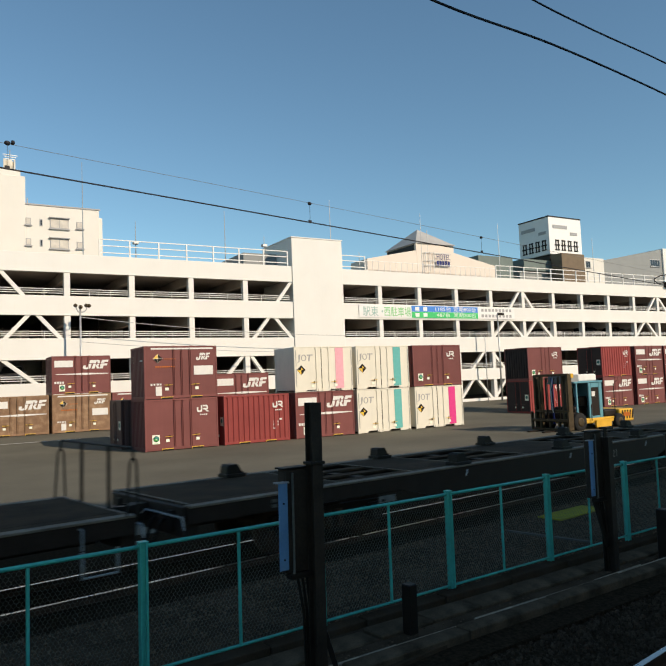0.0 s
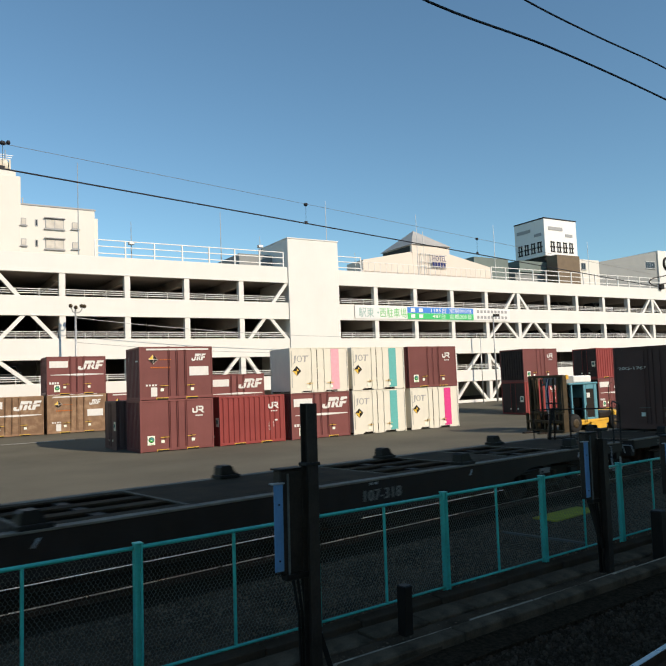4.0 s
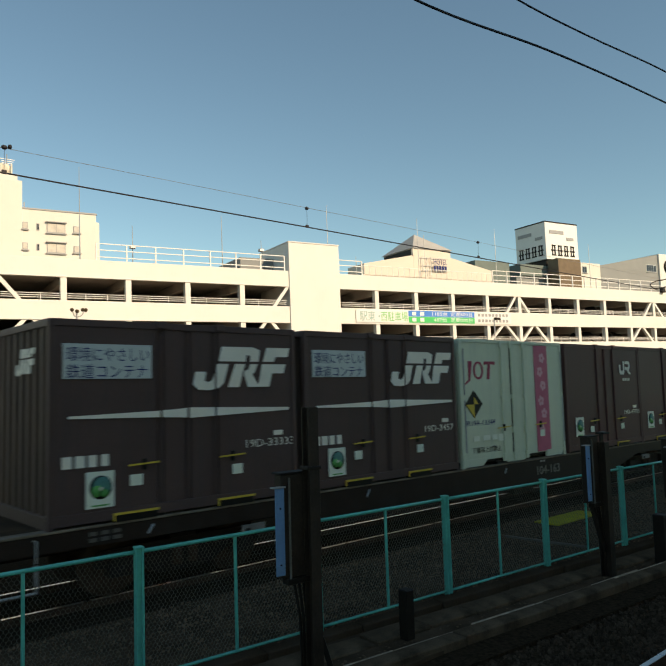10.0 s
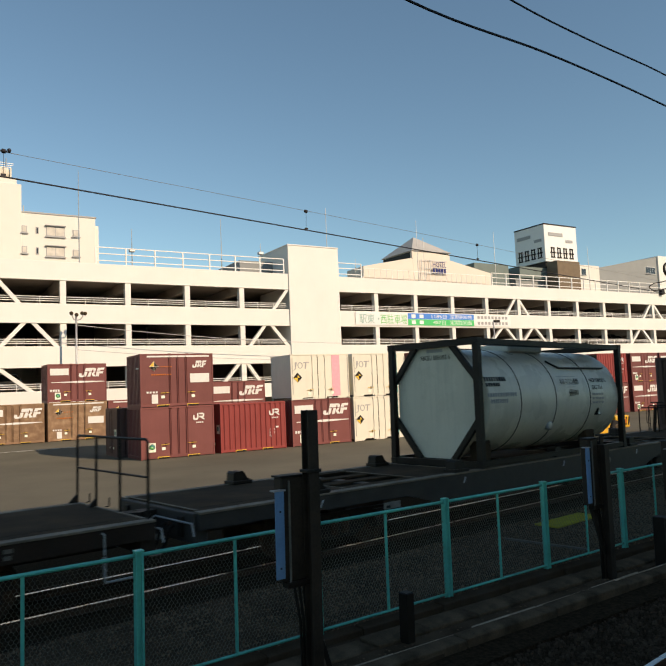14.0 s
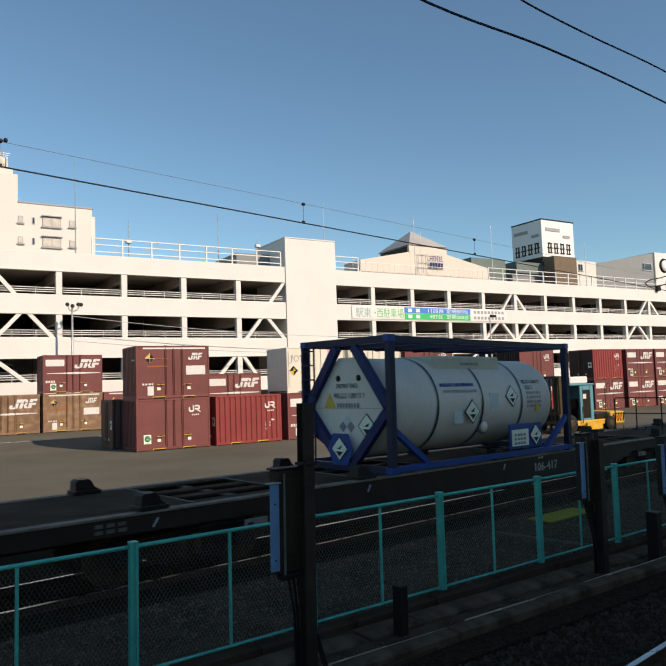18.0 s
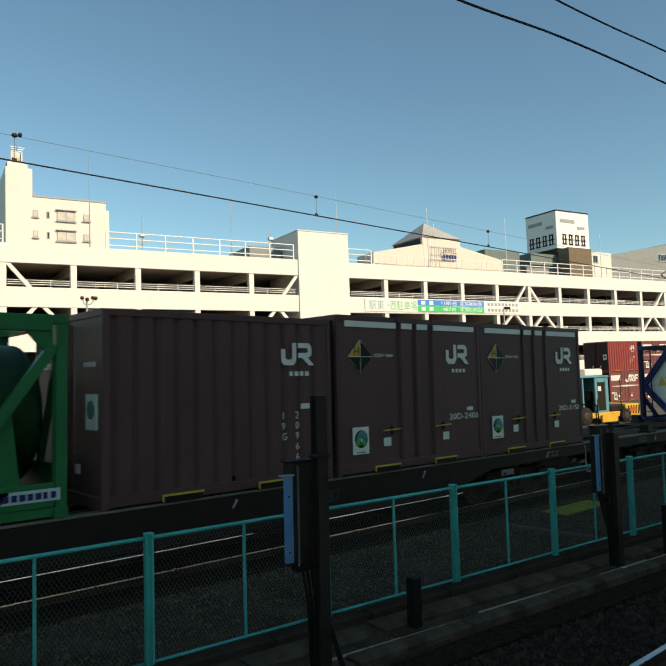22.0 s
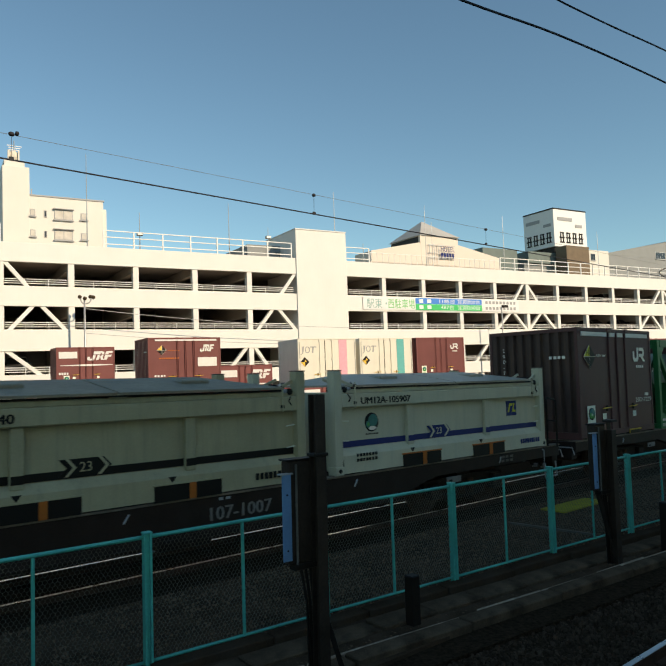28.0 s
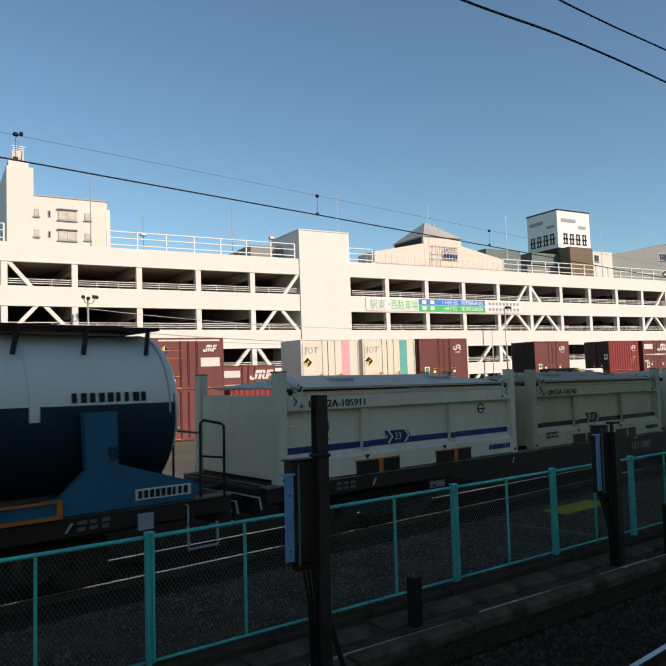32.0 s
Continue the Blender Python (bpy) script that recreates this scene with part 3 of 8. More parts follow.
# ---------------------------------------------------------------- dark posts with cabinets on the near side
def signal_post(m, top, label, brace=1):
    root = tagged(empty("equipment_post", m), label, "post", "equipment posts")
    H = top
    bm = bmesh.new()
    outline = [(-0.052, -0.055), (0.052, -0.055), (0.052, -0.043), (0.012, -0.043), (0.012, 0.043), (0.052, 0.043), (0.052, 0.055), (-0.052, 0.055), (-0.052, 0.043), (-0.012, 0.043), (-0.012, -0.043), (-0.052, -0.043)]
    lo, hi = [bm.verts.new((x, y, -0.15)) for x, y in outline], [bm.verts.new((x, y, H)) for x, y in outline]
    for i in range(12):
        bm.faces.new((lo[i], lo[(i + 1) % 12], hi[(i + 1) % 12], hi[i]))
    bm.faces.new(hi)
    part("pole", bm, POST_PAINT, root)
    if brace > 0:
        part("brace", bar(bmesh.new(), (0.07, 0, 0.42), (0.2, -0.08, -0.1), 0.045, 0.045), BLACK_PAINT, root)
    else:
        part("brace", bar(bmesh.new(), (-0.21, 0.1, 0.92), (-0.07, 0.03, 0.3), 0.04, 0.04), BLACK_PAINT, root)
    cab = part("cabinet", box(-0.27, -0.02, 0.06, 0.18, 0.95, 1.83, 0.012), POST_PAINT, root, "dark steel equipment cabinet")
    part("lid", box(-0.29, 0.0, 0.05, 0.19, 1.83, 1.845, 0.004), BLACK, cab)
    part("hinge_bar", tube(bmesh.new(), (-0.20, 0.045, 0.95), (-0.20, 0.045, 1.80), 0.011, 6), DIM_MARK, cab)
    part("rear_board", box(0.075, 0.16, 0.09, 0.1, 1.0, 1.85, 0.003), BLACK, root)
    part("bracket", box(-0.24, 0.08, 0.03, 0.12, 0.9, 0.95, 0.006), BLACK_PAINT, root)
    part("clamp", box(-0.075, 0.075, -0.065, 0.065, 1.86, 1.89, 0.006), BLACK_PAINT, root)
    sheet = part("side_sheet", box(-0.345, -0.255, 0.04, 0.052, 0.99, 1.72, 0.003), POST_BLUE, root, "blue painted sheet with rivets")
    part("top_flange", box(-0.37, -0.24, 0.03, 0.09, 1.72, 1.732, 0.003), GREY_MARK, sheet)
    for z in (1.08, 1.55):
        part("rivet", lathe(bmesh.new(), [(0.032, 0.008), (0.0395, 0.008)], 8, "y", (-0.30, 0, z)), BLACK_MARK, sheet)
    for i in range(3):
        part("conduit", pipe(bmesh.new(), [(-0.14 + 0.05 * i, 0.1, 0.95), (-0.09 + 0.035 * i, 0.08, 0.6), (-0.07 + 0.02 * i, 0.08, -0.1)], 0.014, 6), BLACK_PAINT, root)
    return root


signal_post(pose(3.96, 4.75, 0, 0, 0, -5), 2.4, "dark steel post with a cabinet and a blue sheet")
signal_post(pose(9.1, 4.7, 0, 0, 0, -5), 1.75, "shorter dark steel post with a cabinet and a blue sheet", -1)
signal_post(pose(11.15, 4.5, -0.16, 0, 0, -5), 1.75, "shorter dark steel post with a cabinet and a blue sheet", -1)
root = tagged(empty("marker_stub", pose(5.48, 5.08, -0.03)), "low dark square stub post in the ground", "post")
part("stub", box(-0.06, 0.06, -0.06, 0.06, -0.13, 0.5, 0.01), BLACK_PAINT, root)
root = tagged(empty("marker_stub", pose(10.25, 4.5, 0)), "low dark broad stub post in the ground", "post")
part("stub", box(-0.085, 0.085, -0.08, 0.08, -0.2, 0.66, 0.012), BLACK_PAINT, root)
tagged(part("yellow_cover", box(11.7, 13.3, 7.0, 7.5, -0.028, 0.0, 0.005), YELLOW_PATCH), "worn yellow cover plate on the path", "cover plate")

# ---------------------------------------------------------------- overhead wires
def wire(name, pts, r, label, material=WIRE):
    return tagged(part(name, pipe(bmesh.new(), curve_through(pts), r, 6), material), label, "wire", "overhead wires")


wire("contact_wire", [(-30, 9.58, 5.54), (60, 9.58, 5.54)], 0.011, "dark contact wire over the freight track")
wire("messenger_wire", [(-30, 9.58, 5.88), (0, 9.58, 5.87), (8, 9.58, 5.9), (30, 9.58, 5.92), (60, 9.58, 6.0)], 0.0034, "thin grey messenger wire over the freight track", WIRE_GREY)
wire("near_contact_wire", [(-30, 2.4, 4.05), (2.96, 2.4, 4.68), (4.2, 2.4, 4.82), (6.04, 2.4, 4.95), (12, 2.4, 5.2), (60, 2.4, 5.3)], 0.008, "dark wire over the near track")
wire("near_messenger_wire", [(-30, 2.4, 4.5), (4.0, 2.4, 5.06), (4.82, 2.4, 5.12), (6.07, 2.4, 5.24), (12, 2.4, 5.5), (60, 2.4, 5.6)], 0.007, "thin dark messenger wire over the near track")


def dropper(x, double, z0=5.55, z1=5.89):
    root = tagged(empty("wire_clamp", pose(x, 9.58, 0)), "small dark clamp on the overhead wire", "clamp", "wire clamps")
    part("upper", lathe(bmesh.new(), [(-0.04, 0.01), (-0.02, 0.03), (0.02, 0.03), (0.04, 0.01)], 10, "x", (0, 0, z1)), WIRE, root)
    if double:
        part("upper", lathe(bmesh.new(), [(-0.025, 0.01), (-0.015, 0.03), (0.015, 0.03), (0.025, 0.01)], 10, "x", (0.07, 0, z1 + 0.02)), WIRE, root)
    part("drop", tube(bmesh.new(), (0, 0, z0), (0, 0, z1), 0.003, 4), WIRE, root)
    part("lower", box(-0.03, 0.03, -0.012, 0.012, z0 - 0.02, z0 + 0.03), WIRE, root)


dropper(2.82, True)
dropper(8.04, False)
dropper(13.2, False, 5.56, 5.9)


def portal(x):
    root = tagged(empty("catenary_portal", pose(x, 0, 0)), "grey steel portal carrying the overhead wires", "catenary mast", "catenary portals")
    for y in (-1.2, 12.6):
        part("mast", box(-0.15, 0.15, y - 0.15, y + 0.15, -0.3, 7.6, 0.02), GALV, root)
    part("beam", box(-0.12, 0.12, -1.05, 12.45, 7.0, 7.4, 0.02), GALV, root)
    for y, zs in ((9.58, (5.54, 5.88, 6.1)), (2.4, (4.05, 4.5, 5.3, 5.6))):
        part("hanger", box(-0.05, 0.05, y - 0.04, y + 0.04, min(zs), 7.0), GALV, root)


portal(-30)
portal(60)

# ---------------------------------------------------------------- parking garage
def garage():
    root = tagged(empty("parking_garage", yard(30, FC)), "four-storey cream white open parking garage with cross braces", "building", kind="structure")
    S0, S1, TW0, TW1 = -34, 112, 28.66, 33.92
    D = 22
    rows_ = [(10.3, 12.05), (7.1, 8.8), (3.8, 5.5), (0.7, 2.6)]
    bands = [(12.05, 13.5), (8.8, 10.3), (5.5, 7.1), (2.6, 3.8), (-1.0, 0.7)]
    for a, b in bands:
        for q0, q1 in ((S0, TW0), (TW1, S1)):
            part("parapet", box(q0 - 30, q1 - 30, 0, 0.25, a, b, 0.01), FACADE, root)
            part("drip_line", box(q0 - 30, q1 - 30, -0.03, 0.0, a + 0.02, a + 0.08), FACADE, root)
    for lo, hi in rows_:
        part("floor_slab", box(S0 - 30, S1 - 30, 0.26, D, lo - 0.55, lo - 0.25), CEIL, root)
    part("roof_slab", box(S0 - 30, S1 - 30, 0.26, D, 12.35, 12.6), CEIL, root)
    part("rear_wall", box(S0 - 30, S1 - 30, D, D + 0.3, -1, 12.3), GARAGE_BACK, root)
    cols = [24.12 - 4.857 * k for k in range(12, -1, -1)] + [38.15 + 4.775 * k for k in range(16)]
    mesh = {}
    for s in cols:
        for lo, hi in rows_:
            h = hi - lo
            if h not in mesh:
                ob = part("column", box(-0.225, 0.225, -0.0, 0.5, 0, h, 0.01), FACADE, root)
                mesh[h] = ob.data
            else:
                ob = new("column", mesh[h])
                ob.parent = root
            ob.matrix_basis = pose(s - 30, 0.03, lo)
    # deep beams and inner columns
    for s in cols:
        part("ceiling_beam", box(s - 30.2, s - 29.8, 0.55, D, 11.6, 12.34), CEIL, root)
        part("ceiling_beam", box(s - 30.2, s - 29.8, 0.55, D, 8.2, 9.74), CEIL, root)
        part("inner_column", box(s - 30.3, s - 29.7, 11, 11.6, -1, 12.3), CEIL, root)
    # guard rails in each opening
    for q0, q1 in [(cols[i], cols[i + 1]) for i in range(len(cols) - 1)]:
        runs = [(q0, q1)] if not q0 < TW0 < q1 else [(q0, TW0), (TW1, q1)]
        for (q0, q1), (lo, hi) in [(a, b) for a in runs for b in rows_[:3]]:
            bm = bmesh.new()
            for dz in (0.2, 0.36, 0.52):
                tube(bm, (q0 - 29.73, 0.14, lo + dz), (q1 - 30.27, 0.14, lo + dz), 0.028, 5)
            for k in range(1, 3):
                x = q0 + (q1 - q0) * k / 3 - 30
                tube(bm, (x, 0.14, lo - 0.0), (x, 0.14, lo + 0.52), 0.025, 5)
            part("guard_rail", bm, WHITE_STEEL, root)
    # cross braces: foot, head and storey
    for row, foot, head in [(0, 6.55, 4.9), (0, 27.1, 28.6), (0, 55.2, 56.75), (0, 58.75, 57.15), (0, 79.0, 80.7), (0, 83, 81.2),
                            (1, 5.2, 6.9), (1, 9.15, 7.4), (1, 24.75, 26.3), (1, 28.5, 26.85), (1, 52.5, 54.6), (1, 57.0, 55.1), (1, 57.3, 59.2), (1, 61.5, 59.6), (1, 76.3, 78.2), (1, 80.6, 78.7),
                            (2, 2.6, 4.7), (2, 7.4, 5.0), (2, 22.1, 23.75), (2, 25.8, 24.45), (2, 49.4, 51.2), (2, 54.0, 52.2), (2, 72, 74), (2, 76, 74.4),
                            (3, 47.6, 49.5), (3, 52.0, 50.0), (3, 4.8, 6.7), (3, 9, 7.1), (3, 52.4, 54.2)]:
        lo, hi = rows_[row]
        bm = bar(bmesh.new(), (foot - 30, 0.2, lo - 0.1), (head - 30, 0.2, hi + 0.1), 0.28, 0.30, (0, 1, 0))
        part("brace", bm, FACADE, root)
    tw = part("stair_tower", box(TW0 - 30, TW1 - 30, -0.12, 6, -1, 16.1, 0.02), FACADE, root, "plain cream stair tower")
    part("parapet_cap", box(TW0 - 30.05, TW1 - 29.95, -0.17, 6.05, 16.1, 16.2, 0.01), FACADE, tw)
    part("stair_head", box(25.3 - 30, TW0 - 30.01, 3, 9, 12.6, 15.1, 0.02), PALE_GREY, root, "grey stair head on the roof")
    # roof railing
    for q0, q1 in ((-30.0, 4.7), (12.0, 28.3), (34.0, 36.6), (53.5, 100)):
        n = int((q1 - q0) / 2.05)
        for i in range(n + 1):
            x = q0 + (q1 - q0) * i / n - 30
            part("rail_post", box(x - 0.05, x + 0.05, 0.08, 0.18, 13.5, 14.85), WHITE_STEEL, root)
        for z in (14.8, 14.3, 13.75):
            part("rail", box(q0 - 30, q1 - 30, 0.1, 0.16, z, z + 0.07), WHITE_STEEL, root)
    n = 24
    bm = bmesh.new()
    for i in range(n):
        x = 36.8 + 16.5 * i / n - 30
        bx(bm, x, x + 0.03, 0.1, 0.13, 13.5, 14.5)
    bx(bm, 6.7, 23.4, 0.1, 0.13, 14.45, 14.5)
    part("mesh_railing", bm, WHITE_STEEL, root)
    return root


garage()

# banner on the second band
bn = tagged(empty("banner", yard(30, FC - 0.06)), "white and green banner with parking lettering on the garage front", "banner")
part("cloth", box(5.6, 25.7, -0.02, 0.0, 8.98, 10.22), SIGN_WHITE, bn)
part("blue_field", box(11.75, 20.4, -0.03, -0.02, 9.62, 10.2), mat("banner_blue", (0.05, 0.22, 0.62), 0.5, var=0.05, bump=0), bn)
part("green_field", box(11.75, 20.4, -0.03, -0.02, 9.0, 9.6), mat("banner_green", (0.03, 0.50, 0.16), 0.5, var=0.05, bump=0), bn)
BANNER_TXT = mat("banner_grey_green", (0.25, 0.42, 0.38), 0.5, var=0.05, bump=0)
BANNER_GRN = mat("banner_letter_green", (0.12, 0.5, 0.16), 0.5, var=0.05, bump=0)
text("lettering", "\u99c5\u6771\u30fb", 1.0, BANNER_TXT, bn, pose(6.0, -0.03, 9.2, 90, 0, 0), 2.3)
text("lettering", "\u897f\u99d0\u8eca\u5834", 1.0, BANNER_GRN, bn, pose(8.4, -0.03, 9.2, 90, 0, 0), 3.2)
for z in (9.72, 9.12):
    for x0, x1 in ((12.2, 12.7), (13.2, 13.7)):
        part("mark", box(x0, x1, -0.034, -0.03, z, z + 0.36), WHITE_STEEL, bn)
text("lettering", "\u5b9a\u671f800\u53f0", 0.5, WHITE_STEEL, bn, pose(17.1, -0.034, 9.74, 90, 0, 0), 3.0)
text("lettering", "\u5b9a\u671f200\u53f0", 0.5, WHITE_STEEL, bn, pose(17.1, -0.034, 9.14, 90, 0, 0), 3.0)
text("lettering", "1185\u53f0", 0.5, WHITE_STEEL, bn, pose(14.6, -0.034, 9.74, 90, 0, 0), 2.0)
text("lettering", "487\u53f0", 0.5, WHITE_STEEL, bn, pose(14.9, -0.034, 9.14, 90, 0, 0), 1.7)
for z in (9.76, 9.16):
    for i in range(9):
        part("mark", box(20.9 + i * 0.5, 21.22 + i * 0.5, -0.028, -0.02, z, z + 0.3), GREY_MARK, bn)


def roof_mast(s, z0, z1, r=0.05, box_z=None):
    root = tagged(empty("roof_mast", yard(s, FC + 0.6)), "thin grey lightning mast on the garage roof", "mast", "roof masts")
    part("mast", tube(bmesh.new(), (0, 0, z0), (0, 0, z1), r, 6, r * 0.4), GALV, root)
    if box_z:
        part("lamp_head", box(-0.22, 0.22, -0.2, 0.2, box_z, box_z + 0.25, 0.03), GALV, root)


for s, z1, bz in ((10.87, 20.9, None), (14.93, 16.6, 14.7), (22.6, 18.1, None), (26.3, 16.2, 15.2), (33.2, 20.1, None), (43.9, 19.8, None), (54.6, 19.6, None), (36.3, 15.4, None), (70, 19.0, None)):
    roof_mast(s, 13.3, z1, 0.05, bz)


def lamp_pole(s, c, top, heads=True, r=0.11):
    root = tagged(empty("floodlight_pole", yard(s, c)), "tall grey floodlight pole beside the container stacks", "lamp pole", "yard lamp poles")
    z0 = rise(c)
    part("pole", tube(bmesh.new(), (0, 0, z0), (0, 0, top), r, 10, r * 0.6), GALV, root)
    if heads:
        for x0, x1 in ((-0.30, -0.02), (0.02, 0.50)):
            xe = x0 if x0 < 0 else x1
            part("arm", pipe(bmesh.new(), curve_through([(0, 0, top - 0.5), (xe * 0.6, -0.05, top - 0.42), (xe, -0.1, top - 0.1)], 5), 0.04, 6), GALV, root)
        for x, dz in ((-0.34, 0.0), (0.02, -0.1), (0.42, 0.02), (0.62, 0.0)):
            hd = part("floodlight", lathe(bmesh.new(), [(0, 0.05), (0.10, 0.12), (0.24, 0.15), (0.26, 0.11), (0.2, 0.02)], 12, "y", (x, -0.28, top + dz)), MAST, root, "round dark floodlight")
            part("bracket", bar(bmesh.new(), (x, -0.1, top + dz - 0.2), (x, -0.15, top + dz), 0.05, 0.05), GALV, hd)


lamp_pole(10.12, 53.1, 9.35)
lamp_pole(51.0, 52.6, 9.3, False, 0.1)
lamp_pole(47.6, 51.0, 7.0, False, 0.05)
hd = tagged(empty("camera_head", yard(51.2, 52.5)), "small dark fixture on the pole top", "fixture")
part("body", box(-0.2, 0.5, -0.15, 0.15, 9.15, 9.4, 0.03), BLACK_PAINT, hd)


for za, zb in ((8.5, 7.1), (6.7, 5.7)):
    cb = [(10.12 + 26 * k / 12, 53.1, za + (zb - za) * k / 12 - 0.35 * (1 - (k / 6 - 1) ** 2)) for k in range(13)]
    tagged(part("yard_cable", pipe(bmesh.new(), [yard(*p).translation for p in cb], 0.022, 5), GALV), "thin pale cable strung across the yard", "cable", "yard cables")
tagged(part("path_edging", bar(bmesh.new(), (10.3, 7.2, -0.02), (10.42, 5.75, -0.02), 0.06, 0.04), DIM_MARK), "narrow pale edging strip across the path", "edging", kind="structure")

# ---------------------------------------------------------------- buildings behind the garage
def building(name, s0, s1, c0, c1, z1, material, label, z0=-1.0, shift=0.0):
    root = tagged(empty(name, yard(30 + shift, FC)), label, "building")
    part("wall", box(s0 - 30, s1 - 30, c0 - FC, c1 - FC, z0, z1, 0.03), material, root)
    return root


# panes made pale: the glass's bright reflection is put into the colour
REFLECT_PANE = mat("reflection_tinted_pane", (0.52, 0.48, 0.42), 0.3, var=0.2, scale=1.5, bump=0.0)


def window(root, x0, x1, y, z0, z1, fm=None, sill=True, pane=GLASS_DARK):
    w = part("window", box(x0, x1, y - 0.06, y + 0.02, z0, z1, 0.01), fm or WHITE_STEEL, root)
    n = max(1, round((x1 - x0) / 0.9))
    for i in range(n):
        a, b = x0 + 0.07 + (x1 - x0 - 0.07) * i / n, x0 + (x1 - x0 - 0.07) * (i + 1) / n
        part("pane", box(a, b, y - 0.075, y - 0.06, z0 + 0.07, z1 - 0.07), pane, w)
    if sill:
        part("sill", box(x0 - 0.1, x1 + 0.1, y - 0.2, y - 0.06, z0 - 0.12, z0 - 0.02), GREY_MARK, w)


C2 = FC + 20
ap = building("apartment_block", 6.3, 8.8, C2, C2 + 8, 25.0, APT, "cream apartment block with a taller stair tower", shift=0.34)
part("tank_frame", box(-23.15, -22.95, 20.4, 20.6, 25.72, 26.75), OLD_CONC, ap)
part("tank_frame", box(-22.2, -22.05, 20.4, 20.6, 25.72, 26.75), OLD_CONC, ap)
part("antenna_pole", tube(bmesh.new(), (-22.5, 21, 26.7), (-22.5, 21, 27.9), 0.05, 6), GALV, ap)
part("wing", box(-21.25, -14.0, 20.05, 31, -1, 22.15, 0.03), APT, ap)
part("wing_end", box(-14.0, -13.6, 20.4, 31, -1, 21.45, 0.03), APT, ap)
part("penthouse", box(-23.5, -21.6, 20.3, 24, 25.0, 25.72, 0.03), APT, ap)
part("parapet_post", box(-21.0, -20.9, 20.6, 20.7, 22.15, 23.0), GREY_MARK, ap)
part("roof_edge", box(-21.2, -13.9, 19.98, 20.2, 22.15, 22.3), GREY_MARK, ap)
tk = part("water_tank", lathe(bmesh.new(), [(25.7, 0.5), (26.5, 0.52), (26.8, 0.3)], 14, "z", (-22.6, 21, 0)), OLD_CONC, ap, "round rooftop water tank")
for k in range(3):
    part("antenna", bar(bmesh.new(), (-22.95 - k * 0.1, 21, 26.95 + k * 0.22), (-22.0 + k * 0.12, 21.2, 27.0 + k * 0.2), 0.06, 0.06), WHITE_STEEL, tk)
for zz in (20.0, 17.9):
    window(ap, -21.2, -20.7, 20.05, zz + 0.1, zz + 0.8, GREY_MARK, pane=REFLECT_PANE)
    window(ap, -19.88, -19.6, 20.05, zz + 0.05, zz + 0.75, GREY_MARK, sill=False)
    window(ap, -18.9, -17.1, 20.05, zz - 0.1, zz + 0.9, GREY_MARK, pane=REFLECT_PANE)
    part("hood", box(-19.0, -17.0, 19.75, 20.0, zz + 0.95, zz + 1.03), GREY_MARK, ap)
    window(ap, -16.3, -15.65, 20.05, zz + 0.05, zz + 0.75, GREY_MARK, pane=REFLECT_PANE)

ho = building("hotel_block", 50.0, 73, C2, C2 + 25, 17.5, HOTEL, "pale beige hotel block with a grey pyramid roof")
part("gable", prism(bmesh.new(), [(20.2, 17.3), (20.2, 18.9), (28.3, 20.5), (35.0, 20.5), (42.8, 19.0), (42.8, 17.3)], 20, 24), HOTEL, ho)
part("tower", box(28.35, 34.95, 19.98, 27.0, 17.5, 21.5, 0.03), HOTEL, ho)
bm = bmesh.new()
v = [bm.verts.new(p) for p in ((28.1, 19.75, 21.5), (35.1, 19.75, 21.5), (35.1, 27.2, 21.5), (28.1, 27.2, 21.5), (31.3, 23.4, 24.3))]
for f in ((0, 1, 4), (1, 2, 4), (2, 3, 4), (3, 0, 4), (3, 2, 1, 0)):
    bm.faces.new([v[i] for i in f])
part("roof", bm, ROOF_GREY, ho, "grey pyramid roof")
part("loggia", box(28.3, 28.36, 20.5, 26.8, 20.45, 21.4), BLACK_PAINT, ho, "dark recessed loggia under the roof")
part("corner_column", box(28.2, 28.45, 19.9, 20.15, 20.4, 21.5), HOTEL, ho)
for x in (29.6, 30.4, 31.1):
    part("sign_scaffold", box(x, x + 0.06, 19.7, 19.76, 17.6, 20.3), GALV, ho)
for z in (18.4, 19.1, 20.2):
    part("sign_scaffold", box(29.4, 34.2, 19.76, 19.82, z, z + 0.06), GALV, ho)
text("sign_letters", "HOTEL", 1.1, NAVY, ho, pose(31.5, 19.66, 19.35, 90, 0, 0), 2.4)
for i in range(5):
    part("sign_bar", box(31.5 + i * 0.49, 31.85 + i * 0.49, 19.6, 19.66, 18.45, 19.15), NAVY, ho)
part("mast", tube(bmesh.new(), (30.3, 20, 17), (30.3, 20, 23.4), 0.05, 6), GALV, ho)

C3 = FC + 45
sg = building("sign_hotel", 104, 128, C3 + 1, C3 + 20, 24.0, PALE_GREY, "grey hotel building with a white billboard cube on its roof", shift=0.6)
part("plinth", box(82.6, 91.5, 45.6, 53, 26.3, 27.75), BLACK_PAINT, sg, "dark steel frame under the billboard")
part("plant_room", box(74.5, 88.0, 45.2, 55, 24.0, 26.3), GREEN_GREY, sg, "green-grey rooftop plant room")
part("billboard_trim", box(82.05, 92.05, 44.95, 53.45, 35.6, 35.85), BLACK_PAINT, sg, "dark top edge of the billboard")
cube = part("billboard", box(82.1, 92.0, 45.0, 53.4, 27.75, 35.6, 0.05), SIGN_WHITE, sg, "white billboard cube with dark lettering bars")
for a, b, c_, d in ((83.3, 87.6, 33.3, 34.0), (88.5, 90.6, 32.1, 32.7)):
    part("letter_bar", box(a, b, 44.9, 44.99, c_, d), GREY_MARK, cube)


